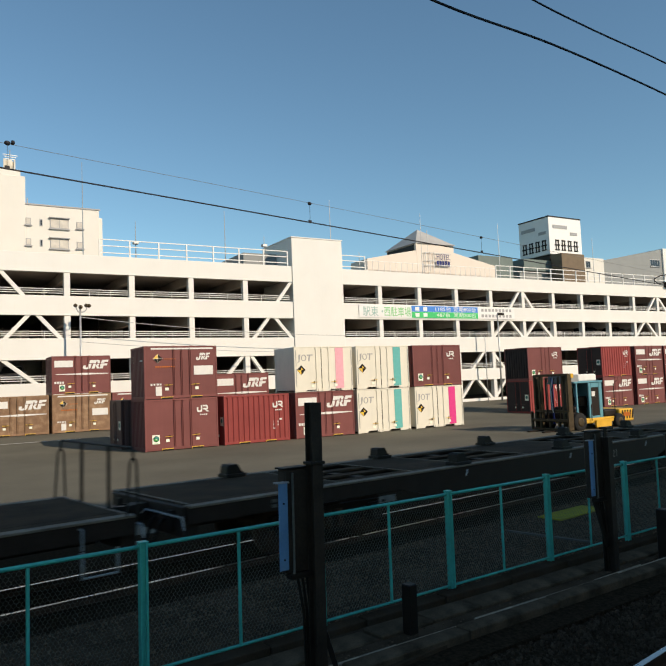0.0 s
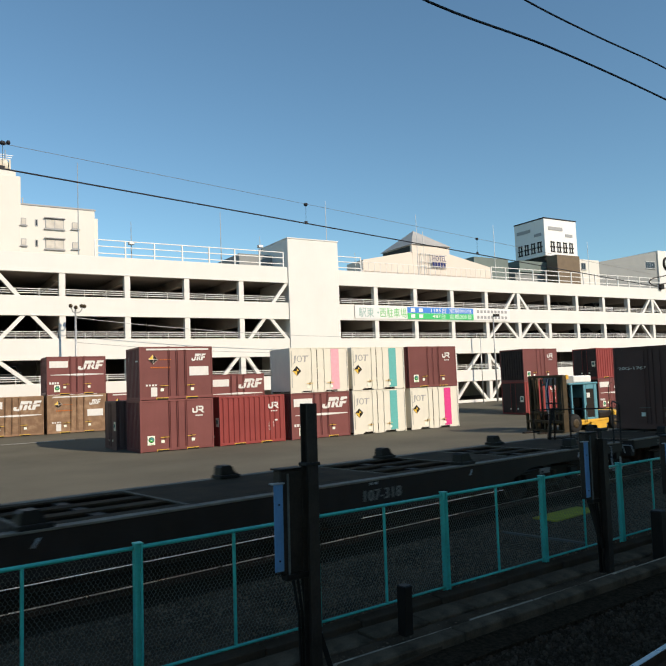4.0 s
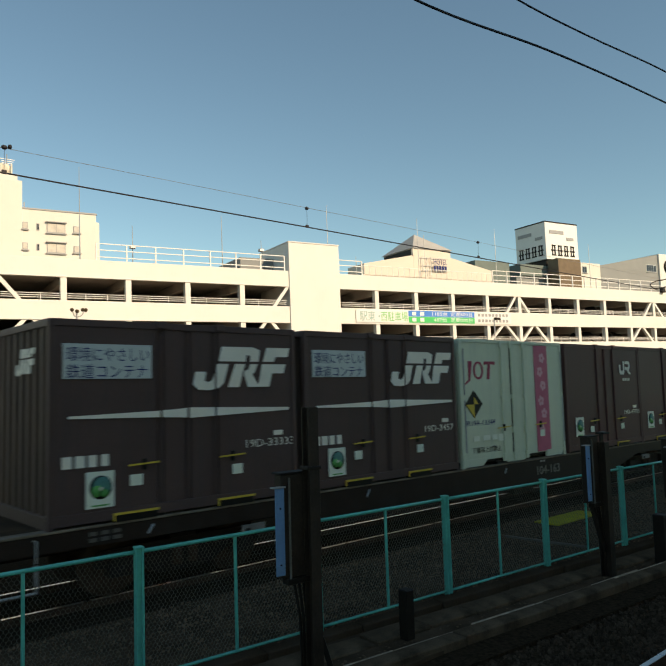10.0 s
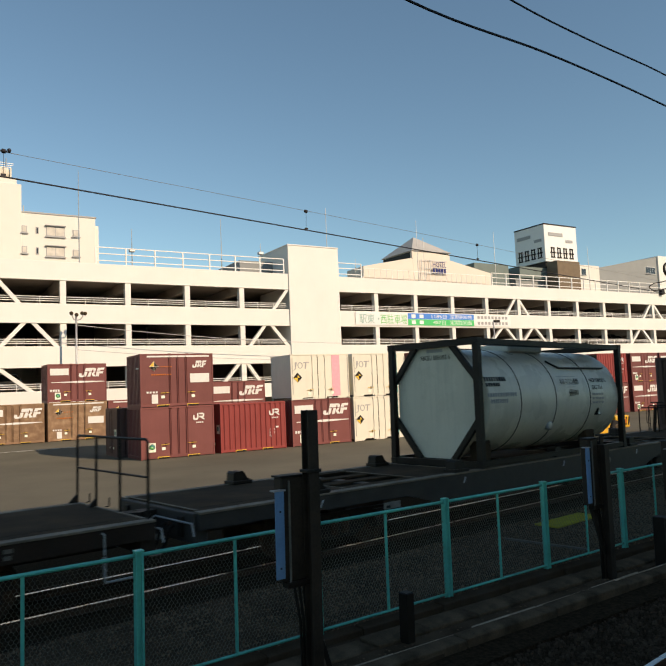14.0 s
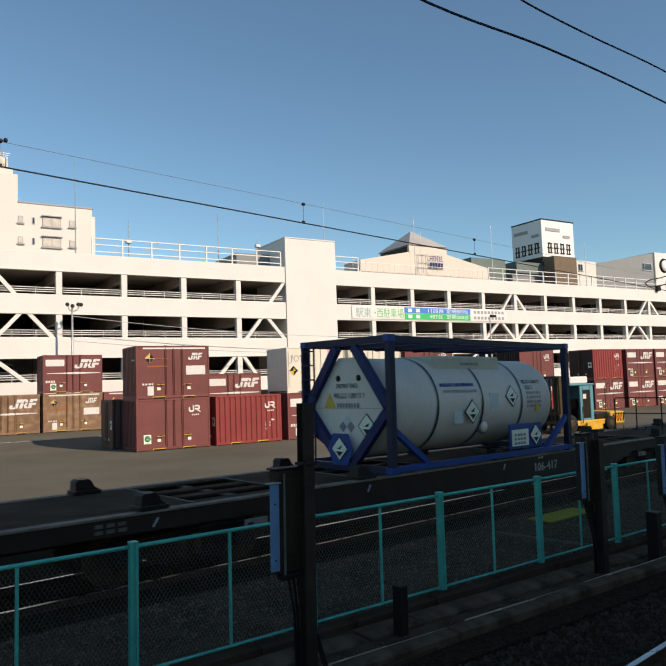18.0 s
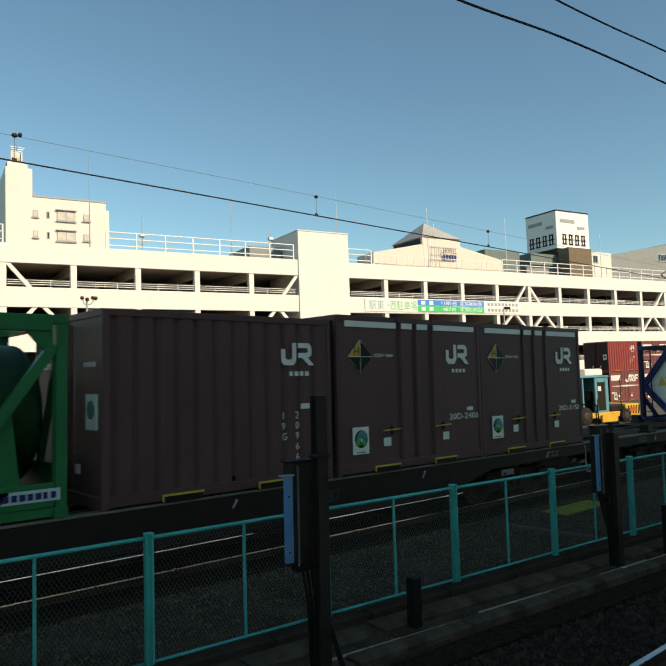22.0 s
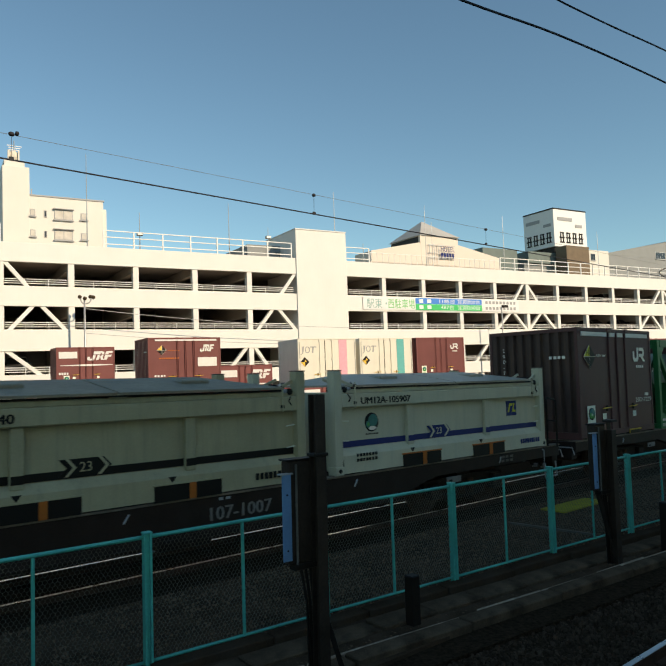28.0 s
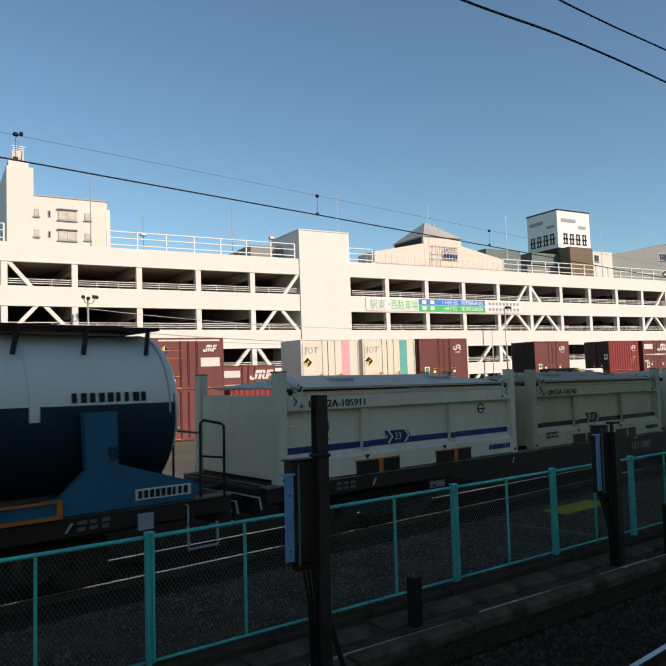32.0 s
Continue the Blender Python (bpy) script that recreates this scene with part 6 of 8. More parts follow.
def rail_brake(root, x, sgn):
    """Side frame, low cross rail and hand brake stand with a flat wheel."""
    W = 2.45
    xa, xb = x - sgn * 0.08, x - sgn * 0.45
    part("side_frame_rail", pipe(bmesh.new(), [(xa, -0.02, -0.05), (xa, -0.02, 0.93), (xa - sgn * 0.05, -0.02, 0.97), (xb + sgn * 0.05, -0.02, 1.03), (xb, -0.02, 0.99), (xb, -0.02, 0.0)], 0.02, 6), BLACK_PAINT, root, "black hooped side railing")
    part("middle_rail", tube(bmesh.new(), (xb, -0.02, 0.55), (xa, -0.02, 0.50), 0.015, 6), BLACK_PAINT, root)
    xc = x - sgn * 0.15
    part("cross_rail", pipe(bmesh.new(), [(xb, 0.0, 0.86), (xc, 1.2, 0.82), (xc, W - 0.1, 0.79), (xc, W - 0.04, 0.74), (xc, W - 0.04, 0.0)], 0.018, 6), BLACK_PAINT, root, "thin black cross rail")
    part("rail_post", tube(bmesh.new(), (xc, 1.3, 0.0), (xc, 1.3, 0.81), 0.02, 6), BLACK_PAINT, root)
    part("hanging_loop", pipe(bmesh.new(), [(xc, 2.12, 0.76), (xc, 2.16, 0.72), (xc, 2.16, 0.30), (xc, 2.06, 0.26)], 0.011, 5), BLACK_PAINT, root)
    st = part("brake_stand", bar(bmesh.new(), (xc - 0.04, 1.92, 0.0), (xc + 0.02, 1.86, 0.84), 0.075, 0.09), BLACK_PAINT, root, "dark brake column")
    part("spindle", tube(bmesh.new(), (xc + 0.05, 1.80, 0.0), (xc + 0.05, 1.80, 0.98), 0.022, 8), BLACK_PAINT, st)
    rim = [(xc + 0.05 + 0.2 * math.cos(a * 0.3927), 1.80 + 0.2 * math.sin(a * 0.3927), 0.97) for a in range(17)]
    wh = part("brake_wheel", pipe(bmesh.new(), rim, 0.015, 6), BLACK_PAINT, root, "flat round hand brake wheel")
    for a in range(3):
        c_, d = 0.19 * math.cos(a * 1.047), 0.19 * math.sin(a * 1.047)
        part("spoke", bar(bmesh.new(), (xc + 0.05 - c_, 1.80 - d, 0.965), (xc + 0.05 + c_, 1.80 + d, 0.965), 0.025, 0.012), BLACK_PAINT, wh)
    step_iron(root, x, sgn)


def rail_plain(root, x, sgn):
    """Four posts with a top and a middle bar."""
    part("end_rail", pipe(bmesh.new(), [(x, 0.12, 0.0), (x, 0.12, 0.98), (x, 0.17, 1.02), (x, 2.40, 1.02), (x, 2.44, 0.98), (x, 2.44, 0.0)], 0.02, 6), BLACK_PAINT, root, "black end railing")
    part("middle_rail", tube(bmesh.new(), (x, 0.12, 0.53), (x, 2.44, 0.53), 0.016, 6), BLACK_PAINT, root)
    for y in (0.95, 1.74):
        part("rail_post", tube(bmesh.new(), (x, y, 0.0), (x, y, 1.02), 0.019, 6), BLACK_PAINT, root)
    for y in (1.74, 2.44):
        part("gusset", prism(bmesh.new(), [(x, 0.0), (x - sgn * 0.14, 0.0), (x, 0.14)], y - 0.02, y + 0.02), BLACK_PAINT, root)
        part("hook", pipe(bmesh.new(), [(x + sgn * 0.1, y - 0.1, 0.0), (x + sgn * 0.1, y - 0.22, 0.02), (x + sgn * 0.1, y - 0.22, 0.14)], 0.012, 5), BLACK_PAINT, root)
    step_iron(root, x, sgn)


RAILS = {"brake": rail_brake, "plain": rail_plain}


def wagon(number, s0, s1, frame_mat, rear_rail="", front_rail="", label="", near_paint=None):
    """Flat container wagon. Local x 0 is its rear end, z 0 the deck, y 0 the near edge."""
    L, W = s1 - s0, 2.45
    root = tagged(empty("container_wagon"), label or "black flat container wagon on four-wheel bogies", "freight wagon", "container wagons of the train")
    for y0 in (0.02, W - 0.16):
        pr = [(0.05, -0.02), (L - 0.05, -0.02), (L - 0.05, -0.24), (L - 4.2, -0.26), (L - 5.4, -0.55), (5.4, -0.55), (4.2, -0.26), (0.05, -0.24)]
        part("side_sill", prism(bmesh.new(), pr, y0, y0 + 0.14), frame_mat, root)
        part("sill_flange", box(0.05, L - 0.05, y0 - 0.02, y0 + 0.16, -0.03, 0.0, 0.004), DECK_EDGE, root, "worn deck edge, made pale as its highlight")
    for y0 in (0.85, 1.45):
        part("centre_sill", box(0.2, L - 0.2, y0, y0 + 0.16, -0.45, -0.04), frame_mat, root)
        part("sill_flange", box(0.35, L - 0.35, y0 - 0.05, y0 + 0.2, -0.04, -0.01), DECK, root)
    for y0 in (0.2, W - 0.40):
        part("deck_strip", box(0.1, L - 0.1, y0, y0 + 0.20, -0.028, -0.002), DECK, root, "worn brown deck strip")
    # plated ends, open bays with cross members between
    plates = ((0.1, 2.9), (4.6, 6.2), (8.3, L - 8.3), (L - 6.2, L - 4.6), (L - 2.9, L - 0.1))
    for a, b in plates:
        part("deck_plate", box(a, b, 0.40, W - 0.40, -0.026, 0.0), DECK, root, "worn brown deck plate")
        for x in (a, b - 0.04):
            part("plate_edge", box(x, x + 0.04, 0.20, W - 0.20, 0.0005, 0.008), DECK_EDGE, root)
    for (_, a), (b, _) in zip(plates, plates[1:]):
        part("cross_member", box((a + b) / 2 - 0.09, (a + b) / 2 + 0.09, 0.16, W - 0.16, -0.10, -0.03), frame_mat, root)
    for x0 in (0.0, L - 0.22):
        part("end_sill", box(x0, x0 + 0.22, 0.1, W - 0.1, -0.42, -0.02, 0.01), frame_mat, root)
    # container locks
    for k in range(5):
        xx = 2.2 + k * (L - 4.5) / 4
        for y in (0.02, W - 0.32):
            lk = part("container_lock", box(xx - 0.2, xx + 0.22, y, y + 0.30, 0.0, 0.06, 0.01), BLACK_PAINT, root)
            part("latch", prism(bmesh.new(), [(xx - 0.17, 0.06), (xx - 0.16, 0.19), (xx - 0.12, 0.225), (xx - 0.06, 0.215), (xx + 0.03, 0.225), (xx + 0.08, 0.19), (xx + 0.12, 0.11), (xx + 0.2, 0.06)], y + 0.04, y + 0.26), BLACK_PAINT, lk)
        part("lock_lever", pipe(bmesh.new(), [(xx + 0.02, -0.03, -0.09), (xx - 0.02, -0.05, -0.13), (xx - 0.06, -0.05, -0.19)], 0.014, 5), GREY_MARK, root, "bent pale lock lever")
    # bogies
    for xc in (2.9, L - 2.9):
        bg = empty("bogie")
        bg.parent = root
        for y0 in (0.40, W - 0.50):
            pr = [(xc - 1.2, -0.42), (xc - 1.25, -0.62), (xc - 0.7, -0.66), (xc - 0.4, -0.82), (xc + 0.4, -0.82), (xc + 0.7, -0.66), (xc + 1.25, -0.62), (xc + 1.2, -0.42), (xc + 0.5, -0.40), (xc - 0.5, -0.40)]
            part("side_frame", prism(bmesh.new(), pr, y0, y0 + 0.1), FRAME, bg)
            for dx in (-0.12, 0.12):
                part("spring", tube(bmesh.new(), (xc + dx, y0 - 0.03, -0.74), (xc + dx, y0 - 0.03, -0.46), 0.07, 8), RUST, bg)
            for dx in (-0.95, 0.95):
                part("axle_box", box(xc + dx - 0.15, xc + dx + 0.15, y0 - 0.1, y0 + 0.1, -0.75, -0.45, 0.02), FRAME, bg)
        part("bolster", box(xc - 0.2, xc + 0.2, 0.42, W - 0.42, -0.6, -0.35), FRAME, bg)
        for dx in (-0.95, 0.95):
            bm = bmesh.new()
            for y in (W / 2 - 0.566, W / 2 + 0.566):
                sg = 1 if y > W / 2 else -1
                lathe(bm, [(y - 0.06, 0.2), (y - 0.06, 0.40), (y - 0.06 * sg * 1.0, 0.43), (y + 0.06, 0.40), (y + 0.06, 0.2)] if sg < 0 else [(y - 0.06, 0.2), (y - 0.06, 0.40), (y + 0.0, 0.43), (y + 0.06, 0.40), (y + 0.06, 0.2)], 22, "y", (0, -W / 2, 0))
            tube(bm, (0, -0.9, 0), (0, 0.9, 0), 0.08, 10)
            for a in range(3):
                bx(bm, -0.03 + 0.25 * math.cos(a * 2.09), 0.03 + 0.25 * math.cos(a * 2.09), -0.66, -0.62, -0.03 + 0.25 * math.sin(a * 2.09), 0.03 + 0.25 * math.sin(a * 2.09))
            w = part("wheelset", bm, RUST, root, "rust-brown steel wheelset")
            w.matrix_basis = pose(xc + dx, W / 2, -0.63)
            WHEELS.append((w, xc + dx, W / 2, -0.63, len(WHEELS)))
    # couplers, hoses and brake gear
    for x0, sg in ((0.05, -1), (L - 0.05, 1)):
        cp = part("coupler", prism(bmesh.new(), [(x0, W / 2 - 0.09), (x0 + sg * 0.22, W / 2 - 0.09), (x0 + sg * 0.36, W / 2 - 0.16), (x0 + sg * 0.38, W / 2 - 0.02), (x0 + sg * 0.27, W / 2 + 0.02), (x0 + sg * 0.33, W / 2 + 0.13), (x0 + sg * 0.2, W / 2 + 0.15), (x0, W / 2 + 0.09)], 0.0, 0.24), BLACK, root, "black knuckle coupler", pose(0, 0, -0.06, -90))
        for y0, dy in ((0.62, 0.03), (0.86, 0.02), (1.62, -0.05), (1.85, -0.03)):
            pts = curve_through([(x0, y0, -0.2), (x0 + sg * 0.12, y0, -0.26), (x0 + sg * 0.2, y0 + dy, -0.5), (x0 + sg * 0.34, y0 + dy, -0.55)], 4)
            hs = part("brake_hose", pipe(bmesh.new(), pts, 0.024, 6), BLACK, root, "black rubber brake hose")
            part("hose_head", box(min(x0 + sg * 0.32, x0 + sg * 0.42), max(x0 + sg * 0.32, x0 + sg * 0.42), y0 + dy - 0.035, y0 + dy + 0.035, -0.6, -0.52, 0.012), GREY_MARK, hs, "pale hose coupling head")
        part("uncoupling_rod", pipe(bmesh.new(), [(x0 + sg * 0.1, 0.0, -0.3), (x0 + sg * 0.1, 0.05, -0.14), (x0 + sg * 0.1, 1.1, -0.14), (x0 + sg * 0.16, 1.15, -0.2)], 0.014, 6), GREY_MARK, root, "thin uncoupling rod across the wagon end")
        for y0 in (0.35, 2.0):
            part("end_bracket", box(min(x0, x0 + sg * 0.09), max(x0, x0 + sg * 0.09), y0, y0 + 0.12, -0.36, -0.08, 0.01), BLACK, root)
        part("angle_cock", lathe(bmesh.new(), [(0.68, 0.02), (0.69, 0.045), (0.79, 0.045), (0.80, 0.02)], 10, "y", (x0 + sg * 0.03, 0, -0.22)), RUST, root)
    part("air_tank", lathe(bmesh.new(), [(L / 2 - 1.9, 0.1), (L / 2 - 1.85, 0.17), (L / 2 - 0.85, 0.17), (L / 2 - 0.8, 0.1)], 14, "x", (0, 0.55, -0.52)), FRAME, root)
    part("brake_box", box(L / 2 + 0.5, L / 2 + 1.3, 0.2, 0.6, -0.7, -0.35, 0.02), FRAME, root)
    for style, x, sg in ((rear_rail, 0.1, -1), (front_rail, L - 0.1, 1)):
        if style == "narrow":
            rail_narrow(root, x, sg, near_paint or BLACK_PAINT)
        elif style:
            RAILS[style](root, x, sg)
    for xx in (3.6, L - 3.9):
        fr = part("card_frame", box(xx, xx + 0.40, 0.0, 0.02, -0.42, -0.31, 0.004), WAGON_MARK, root, "pale card holder under the sill")
        part("card_clip", box(xx + 0.05, xx + 0.14, -0.004, -0.001, -0.40, -0.36), FRAME, fr)
    ink = {"106-87": FRAME_GREY, "106-417": GREY_MARK}.get(number, WAGON_MARK)
    text("number", number, 0.26, ink, root, side(L / 2 + 1.1, -0.35, 0.014), 0.13 * len(number), 0.012)
    bars(root, L / 2 + 1.3, -0.09, 0.22, 0.06, GREY_MARK, 1, 2, 3, m=pose(0, 0.018, 0))
    bars(root, L - 2.2, -0.2, 0.45, 0.15, DIM_MARK, 2, 3, 9, m=pose(0, 0.016, 0))
    bars(root, 1.4, -0.2, 0.45, 0.15, DIM_MARK, 2, 3, 11, m=pose(0, 0.016, 0))
    if number == "104-1447":
        text("lettering", "\u7a81\u653e\u7981\u6b62", 0.26, WAGON_MARK, root, side(6.2, -0.36, 0.014), 1.05)
    return aboard(root, s0)


HOOP_YELLOW = mat("faded_yellow_paint", (0.42, 0.36, 0.12), 0.6, var=0.3, scale=6, bump=0.05)
wagon("104-1121", 54.95, 74.4, FRAME)
wagon("104-1447", 34.85, 54.28, FRAME, "", "narrow")
wagon("107-318", 13.6, 34.28, FRAME, "", "brake")
wagon("107-818", -6.8, 13.0, FRAME, "narrow", near_paint=GREY_MARK)
wagon("104-163", -27.4, -7.35, FRAME, "narrow", near_paint=HOOP_YELLOW)
wagon("107-1809", -46.6, -27.85, FRAME_GREY, "", "brake", label="grey-black flat container wagon carrying a tank")
wagon("106-417", -67.2, -47.15, FRAME, "", "plain")
wagon("106-87", -88.0, -67.8, FRAME, "", "narrow")
wagon("107-1007", -108.7, -88.6, FRAME, "", "brake")
wagon("107-90", -129.2, -109.2, FRAME, "", "brake")

CG = "containers on the train"


def load(s, style, paint, number, H, label, end=""):
    return aboard(box_container(style, None, paint, number, H, LOGO, label, CG, end), s)


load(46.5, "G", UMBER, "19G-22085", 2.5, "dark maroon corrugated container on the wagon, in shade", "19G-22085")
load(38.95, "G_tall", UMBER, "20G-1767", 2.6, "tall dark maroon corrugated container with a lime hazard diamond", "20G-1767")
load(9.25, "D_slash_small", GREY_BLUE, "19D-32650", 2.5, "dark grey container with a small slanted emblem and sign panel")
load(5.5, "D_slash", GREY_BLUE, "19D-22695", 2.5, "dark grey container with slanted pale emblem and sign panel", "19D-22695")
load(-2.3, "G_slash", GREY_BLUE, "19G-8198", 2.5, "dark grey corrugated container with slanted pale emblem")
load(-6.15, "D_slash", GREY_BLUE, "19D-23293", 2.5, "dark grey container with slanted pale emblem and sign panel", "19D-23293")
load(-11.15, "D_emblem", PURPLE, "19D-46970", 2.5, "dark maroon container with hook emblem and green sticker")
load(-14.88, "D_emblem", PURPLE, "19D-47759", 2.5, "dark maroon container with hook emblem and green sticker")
aboard(smooth_container(None, PALE_GREEN, PINK, "pale insulated container with a pink flowered band on the train", CG, True, "UR19A-13344"), -18.74)
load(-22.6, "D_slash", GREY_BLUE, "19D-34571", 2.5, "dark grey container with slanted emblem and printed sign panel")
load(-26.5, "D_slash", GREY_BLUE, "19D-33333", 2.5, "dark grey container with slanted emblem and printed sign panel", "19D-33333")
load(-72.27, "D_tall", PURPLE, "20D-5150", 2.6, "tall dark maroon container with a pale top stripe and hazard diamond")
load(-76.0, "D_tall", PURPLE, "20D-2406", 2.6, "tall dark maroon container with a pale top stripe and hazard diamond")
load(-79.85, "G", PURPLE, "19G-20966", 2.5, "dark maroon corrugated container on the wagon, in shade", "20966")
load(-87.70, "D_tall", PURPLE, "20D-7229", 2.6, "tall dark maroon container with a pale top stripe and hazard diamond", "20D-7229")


# ---------------------------------------------------------------- tank containers
def frame_bars(root, L, W, H, paint, w=0.11, brace=None, ends=None):
    for x in (w / 2, L - w / 2):
        for y in (w / 2, W - w / 2):
            part("corner_post", bar(bmesh.new(), (x, y, 0), (x, y, H), w, w, (0, 1, 0)), brace or paint, root)
        for z in (w / 2, H - w / 2):
            part("end_beam", bar(bmesh.new(), (x, w, z), (x, W - w, z), w, w), ends or paint, root)
        for y in (0, W - 0.16):
            for z in (0, H - 0.12):
                part("corner_casting", box(x - 0.085, x + 0.085, y - 0.004, y + 0.164, z - (0.0 if z == 0 else -0.004), z + 0.124, 0.01), paint, root)
    for y in (w / 2, W - w / 2):
        for z in (w / 2 + 0.02, H - w / 2):
            part("side_beam", bar(bmesh.new(), (w, y, z), (L - w, y, z), w * 0.8, w * 0.8), brace if brace and z > 1 else paint, root)


def vessel(root, x0, x1, y, z, r, paint, n=48, dish=0.35):
    pr = [(x0, 0.02)]
    for i in range(1, 9):
        a = i / 8 * math.pi / 2
        pr.append((x0 + dish * (1 - math.cos(a)), r * math.sin(a)))
    pr += [(p * 1.0, r) for p in (x0 + dish + 0.02, (x0 + x1) / 2, x1 - dish - 0.02)]
    for i in range(8, 0, -1):
        a = i / 8 * math.pi / 2
        pr.append((x1 - dish * (1 - math.cos(a)), r * math.sin(a)))
    pr.append((x1, 0.02))
    return part("tank", lathe(bmesh.new(), pr, n, "x", (0, y, z)), paint, root)


def hoop(parent, x, y, z, r, w, material, name="strap"):
    bm = bmesh.new()
    n = 48
    for i in range(n):
        a0, a1 = 2 * math.pi * i / n, 2 * math.pi * (i + 1) / n
        v = []
        for a in (a0, a1):
            for rr in (r, r + 0.012):
                for dx in (-w / 2, w / 2):
                    v.append(bm.verts.new((x + dx, y + rr * math.cos(a), z + rr * math.sin(a))))
        bm.faces.new((v[2], v[3], v[7], v[6]))
        bm.faces.new((v[0], v[2], v[6], v[4]))
        bm.faces.new((v[1], v[5], v[7], v[3]))
    return part(name, bm, material, parent)


def curved_text(root, words, size, x, ang, y, z, r, material, width=None, flip=False):
    """Lettering on the near flank of a vessel; ang is the height angle of the line."""
    c, s_ = math.cos(radians(ang)), math.sin(radians(ang))
    m = Matrix.Translation((x, y - (r + 0.012) * c, z + (r + 0.012) * s_)) @ pose(0, 0, 0, 90 - ang, 0, 0)
    return text("lettering", words, size, material, root, m, width)


def curved_bars(root, x, w, n, ang, y, z, r, h, material, seed=3):
    rnd = random.Random(seed)
    c, s_ = math.cos(radians(ang)), math.sin(radians(ang))
    m = Matrix.Translation((x, y - (r + 0.008) * c, z + (r + 0.008) * s_)) @ pose(0, 0, 0, 90 - ang, 0, 0)
    step = w / n
    for i in range(n):
        part("letter_bar", bx(bmesh.new(), i * step, i * step + step * rnd.uniform(0.5, 0.8), 0, h, 0, 0.004), material, root, m=m)


def tank_formalin(s):
    L, W, H = 6.058, 2.438, 2.59
    r0 = tagged(empty("tank_container"), "pale grey tank container in a dark steel frame", "tank container", "tank containers on the train")
    cy, cz, r = W / 2, 1.30, 1.14
    frame_bars(r0, L, W, H, BLACK_PAINT, 0.13)
    t = vessel(r0, 0.32, L - 0.01, cy, cz, r, TANK_GREY, dish=0.13)
    # eight-sided end shield
    pts = []
    for a, b in ((-0.45, -1.16), (0.45, -1.16), (1.08, -0.5), (1.08, 0.55), (0.5, 1.17), (-0.5, 1.17), (-1.08, 0.55), (-1.08, -0.5)):
        pts.append((a, b))
    bm = bmesh.new()
    f = [bm.verts.new((0.16, cy + a, cz + b)) for a, b in pts]
    g = [bm.verts.new((0.30, cy + a, cz + b)) for a, b in pts]
    bm.faces.new(f)
    bm.faces.new(g[::-1])
    for i in range(8):
        bm.faces.new((f[i], g[i], g[(i + 1) % 8], f[(i + 1) % 8]))
    part("end_shield", bm, TANK_GREY, r0, "pale eight-sided end shield")
    for (ya, za), (yb, zb) in (((0.1, 0.95), (0.78, 0.12)), ((0.1, 1.75), (0.72, 2.48)), ((W - 0.1, 0.95), (W - 0.78, 0.12)), ((W - 0.1, 1.75), (W - 0.72, 2.48))):
        part("gusset", bar(bmesh.new(), (0.1, ya, za), (0.1, yb, zb), 0.11, 0.09, (1, 0, 0)), BLACK_PAINT, r0)
    for x in (1.58, 2.98, 4.52):
        hoop(t, x, cy, cz, r, 0.011, BLACK_PAINT, "seam")
    bm = bmesh.new()
    bx(bm, 0.3, L - 0.3, 0.35, 0.75, H - 0.08, H - 0.03)
    for i in range(14):
        bx(bm, 0.4 + i * 0.4, 0.44 + i * 0.4, 0.35, 0.75, H - 0.03, H - 0.01)
    part("walkway", bm, BLACK_PAINT, r0, "dark grated walkway on top")
    part("manhole_box", box(2.3, 3.7, cy - 0.4, cy + 0.4, cz + r - 0.05, cz + r + 0.14, 0.03), TANK_GREY, r0)
    tr = bmesh.new()
    pipe(tr, [(3.15, cy - 0.8, cz + 0.86), (3.5, cy - 0.93, cz + 0.70), (5.5, cy - 0.93, cz + 0.70), (5.8, cy - 0.85, cz + 0.72)], 0.022, 6)
    part("spill_rail", tr, BLACK_PAINT, r0)
    for x in (0.6, L - 1.1):
        for y in (0.3, W - 0.6):
            part("saddle", box(x - 0.22, x + 0.24, y + 0.08 * (y < 1), y + 0.3, 0.0, 0.5, 0.03), DECK, r0)
    curved_text(t, "\u30db\u30eb\u30de\u30ea\u30f3\u5c02\u7528", 0.16, 3.24, 16.5, cy, cz, r, BLACK_MARK, 0.82)
    curved_text(t, "\u512a80", 0.17, 3.54, 3, cy, cz, r, BLACK_MARK, 0.42)
    curved_text(t, "NKSU 000103 6", 0.15, 4.6, 18, cy, cz, r, BLACK_MARK, 0.8)
    curved_text(t, "22K2 T11", 0.15, 4.62, 9, cy, cz, r, BLACK_MARK, 0.5)
    for k in range(3):
        curved_bars(t, 4.62, 0.6, 4, 2 - k * 5, cy, cz, r, 0.05, GREY_MARK, k)
    tri = part("warning_triangle", prism(bmesh.new(), [(4.80, 0.86), (4.98, 0.86), (4.89, 1.03)], cy - r - 0.004, cy - r + 0.1), BLACK_MARK, t, "black-edged pale warning triangle")
    part("field", prism(bmesh.new(), [(4.835, 0.88), (4.945, 0.88), (4.89, 0.985)], cy - r - 0.010, cy - r + 0.05), STICKER, tri)
    curved_bars(t, 0.40, 0.76, 9, 21, cy, cz, r, 0.10, BLACK_MARK, 4)
    curved_bars(t, 0.40, 0.50, 6, 15.5, cy, cz, r, 0.075, BLACK_MARK, 5)
    curved_bars(t, 0.38, 1.06, 12, 4.5, cy, cz, r, 0.085, GREY_MARK, 6)
    curved_bars(t, 0.48, 0.62, 8, -2, cy, cz, r, 0.085, GREY_MARK, 7)
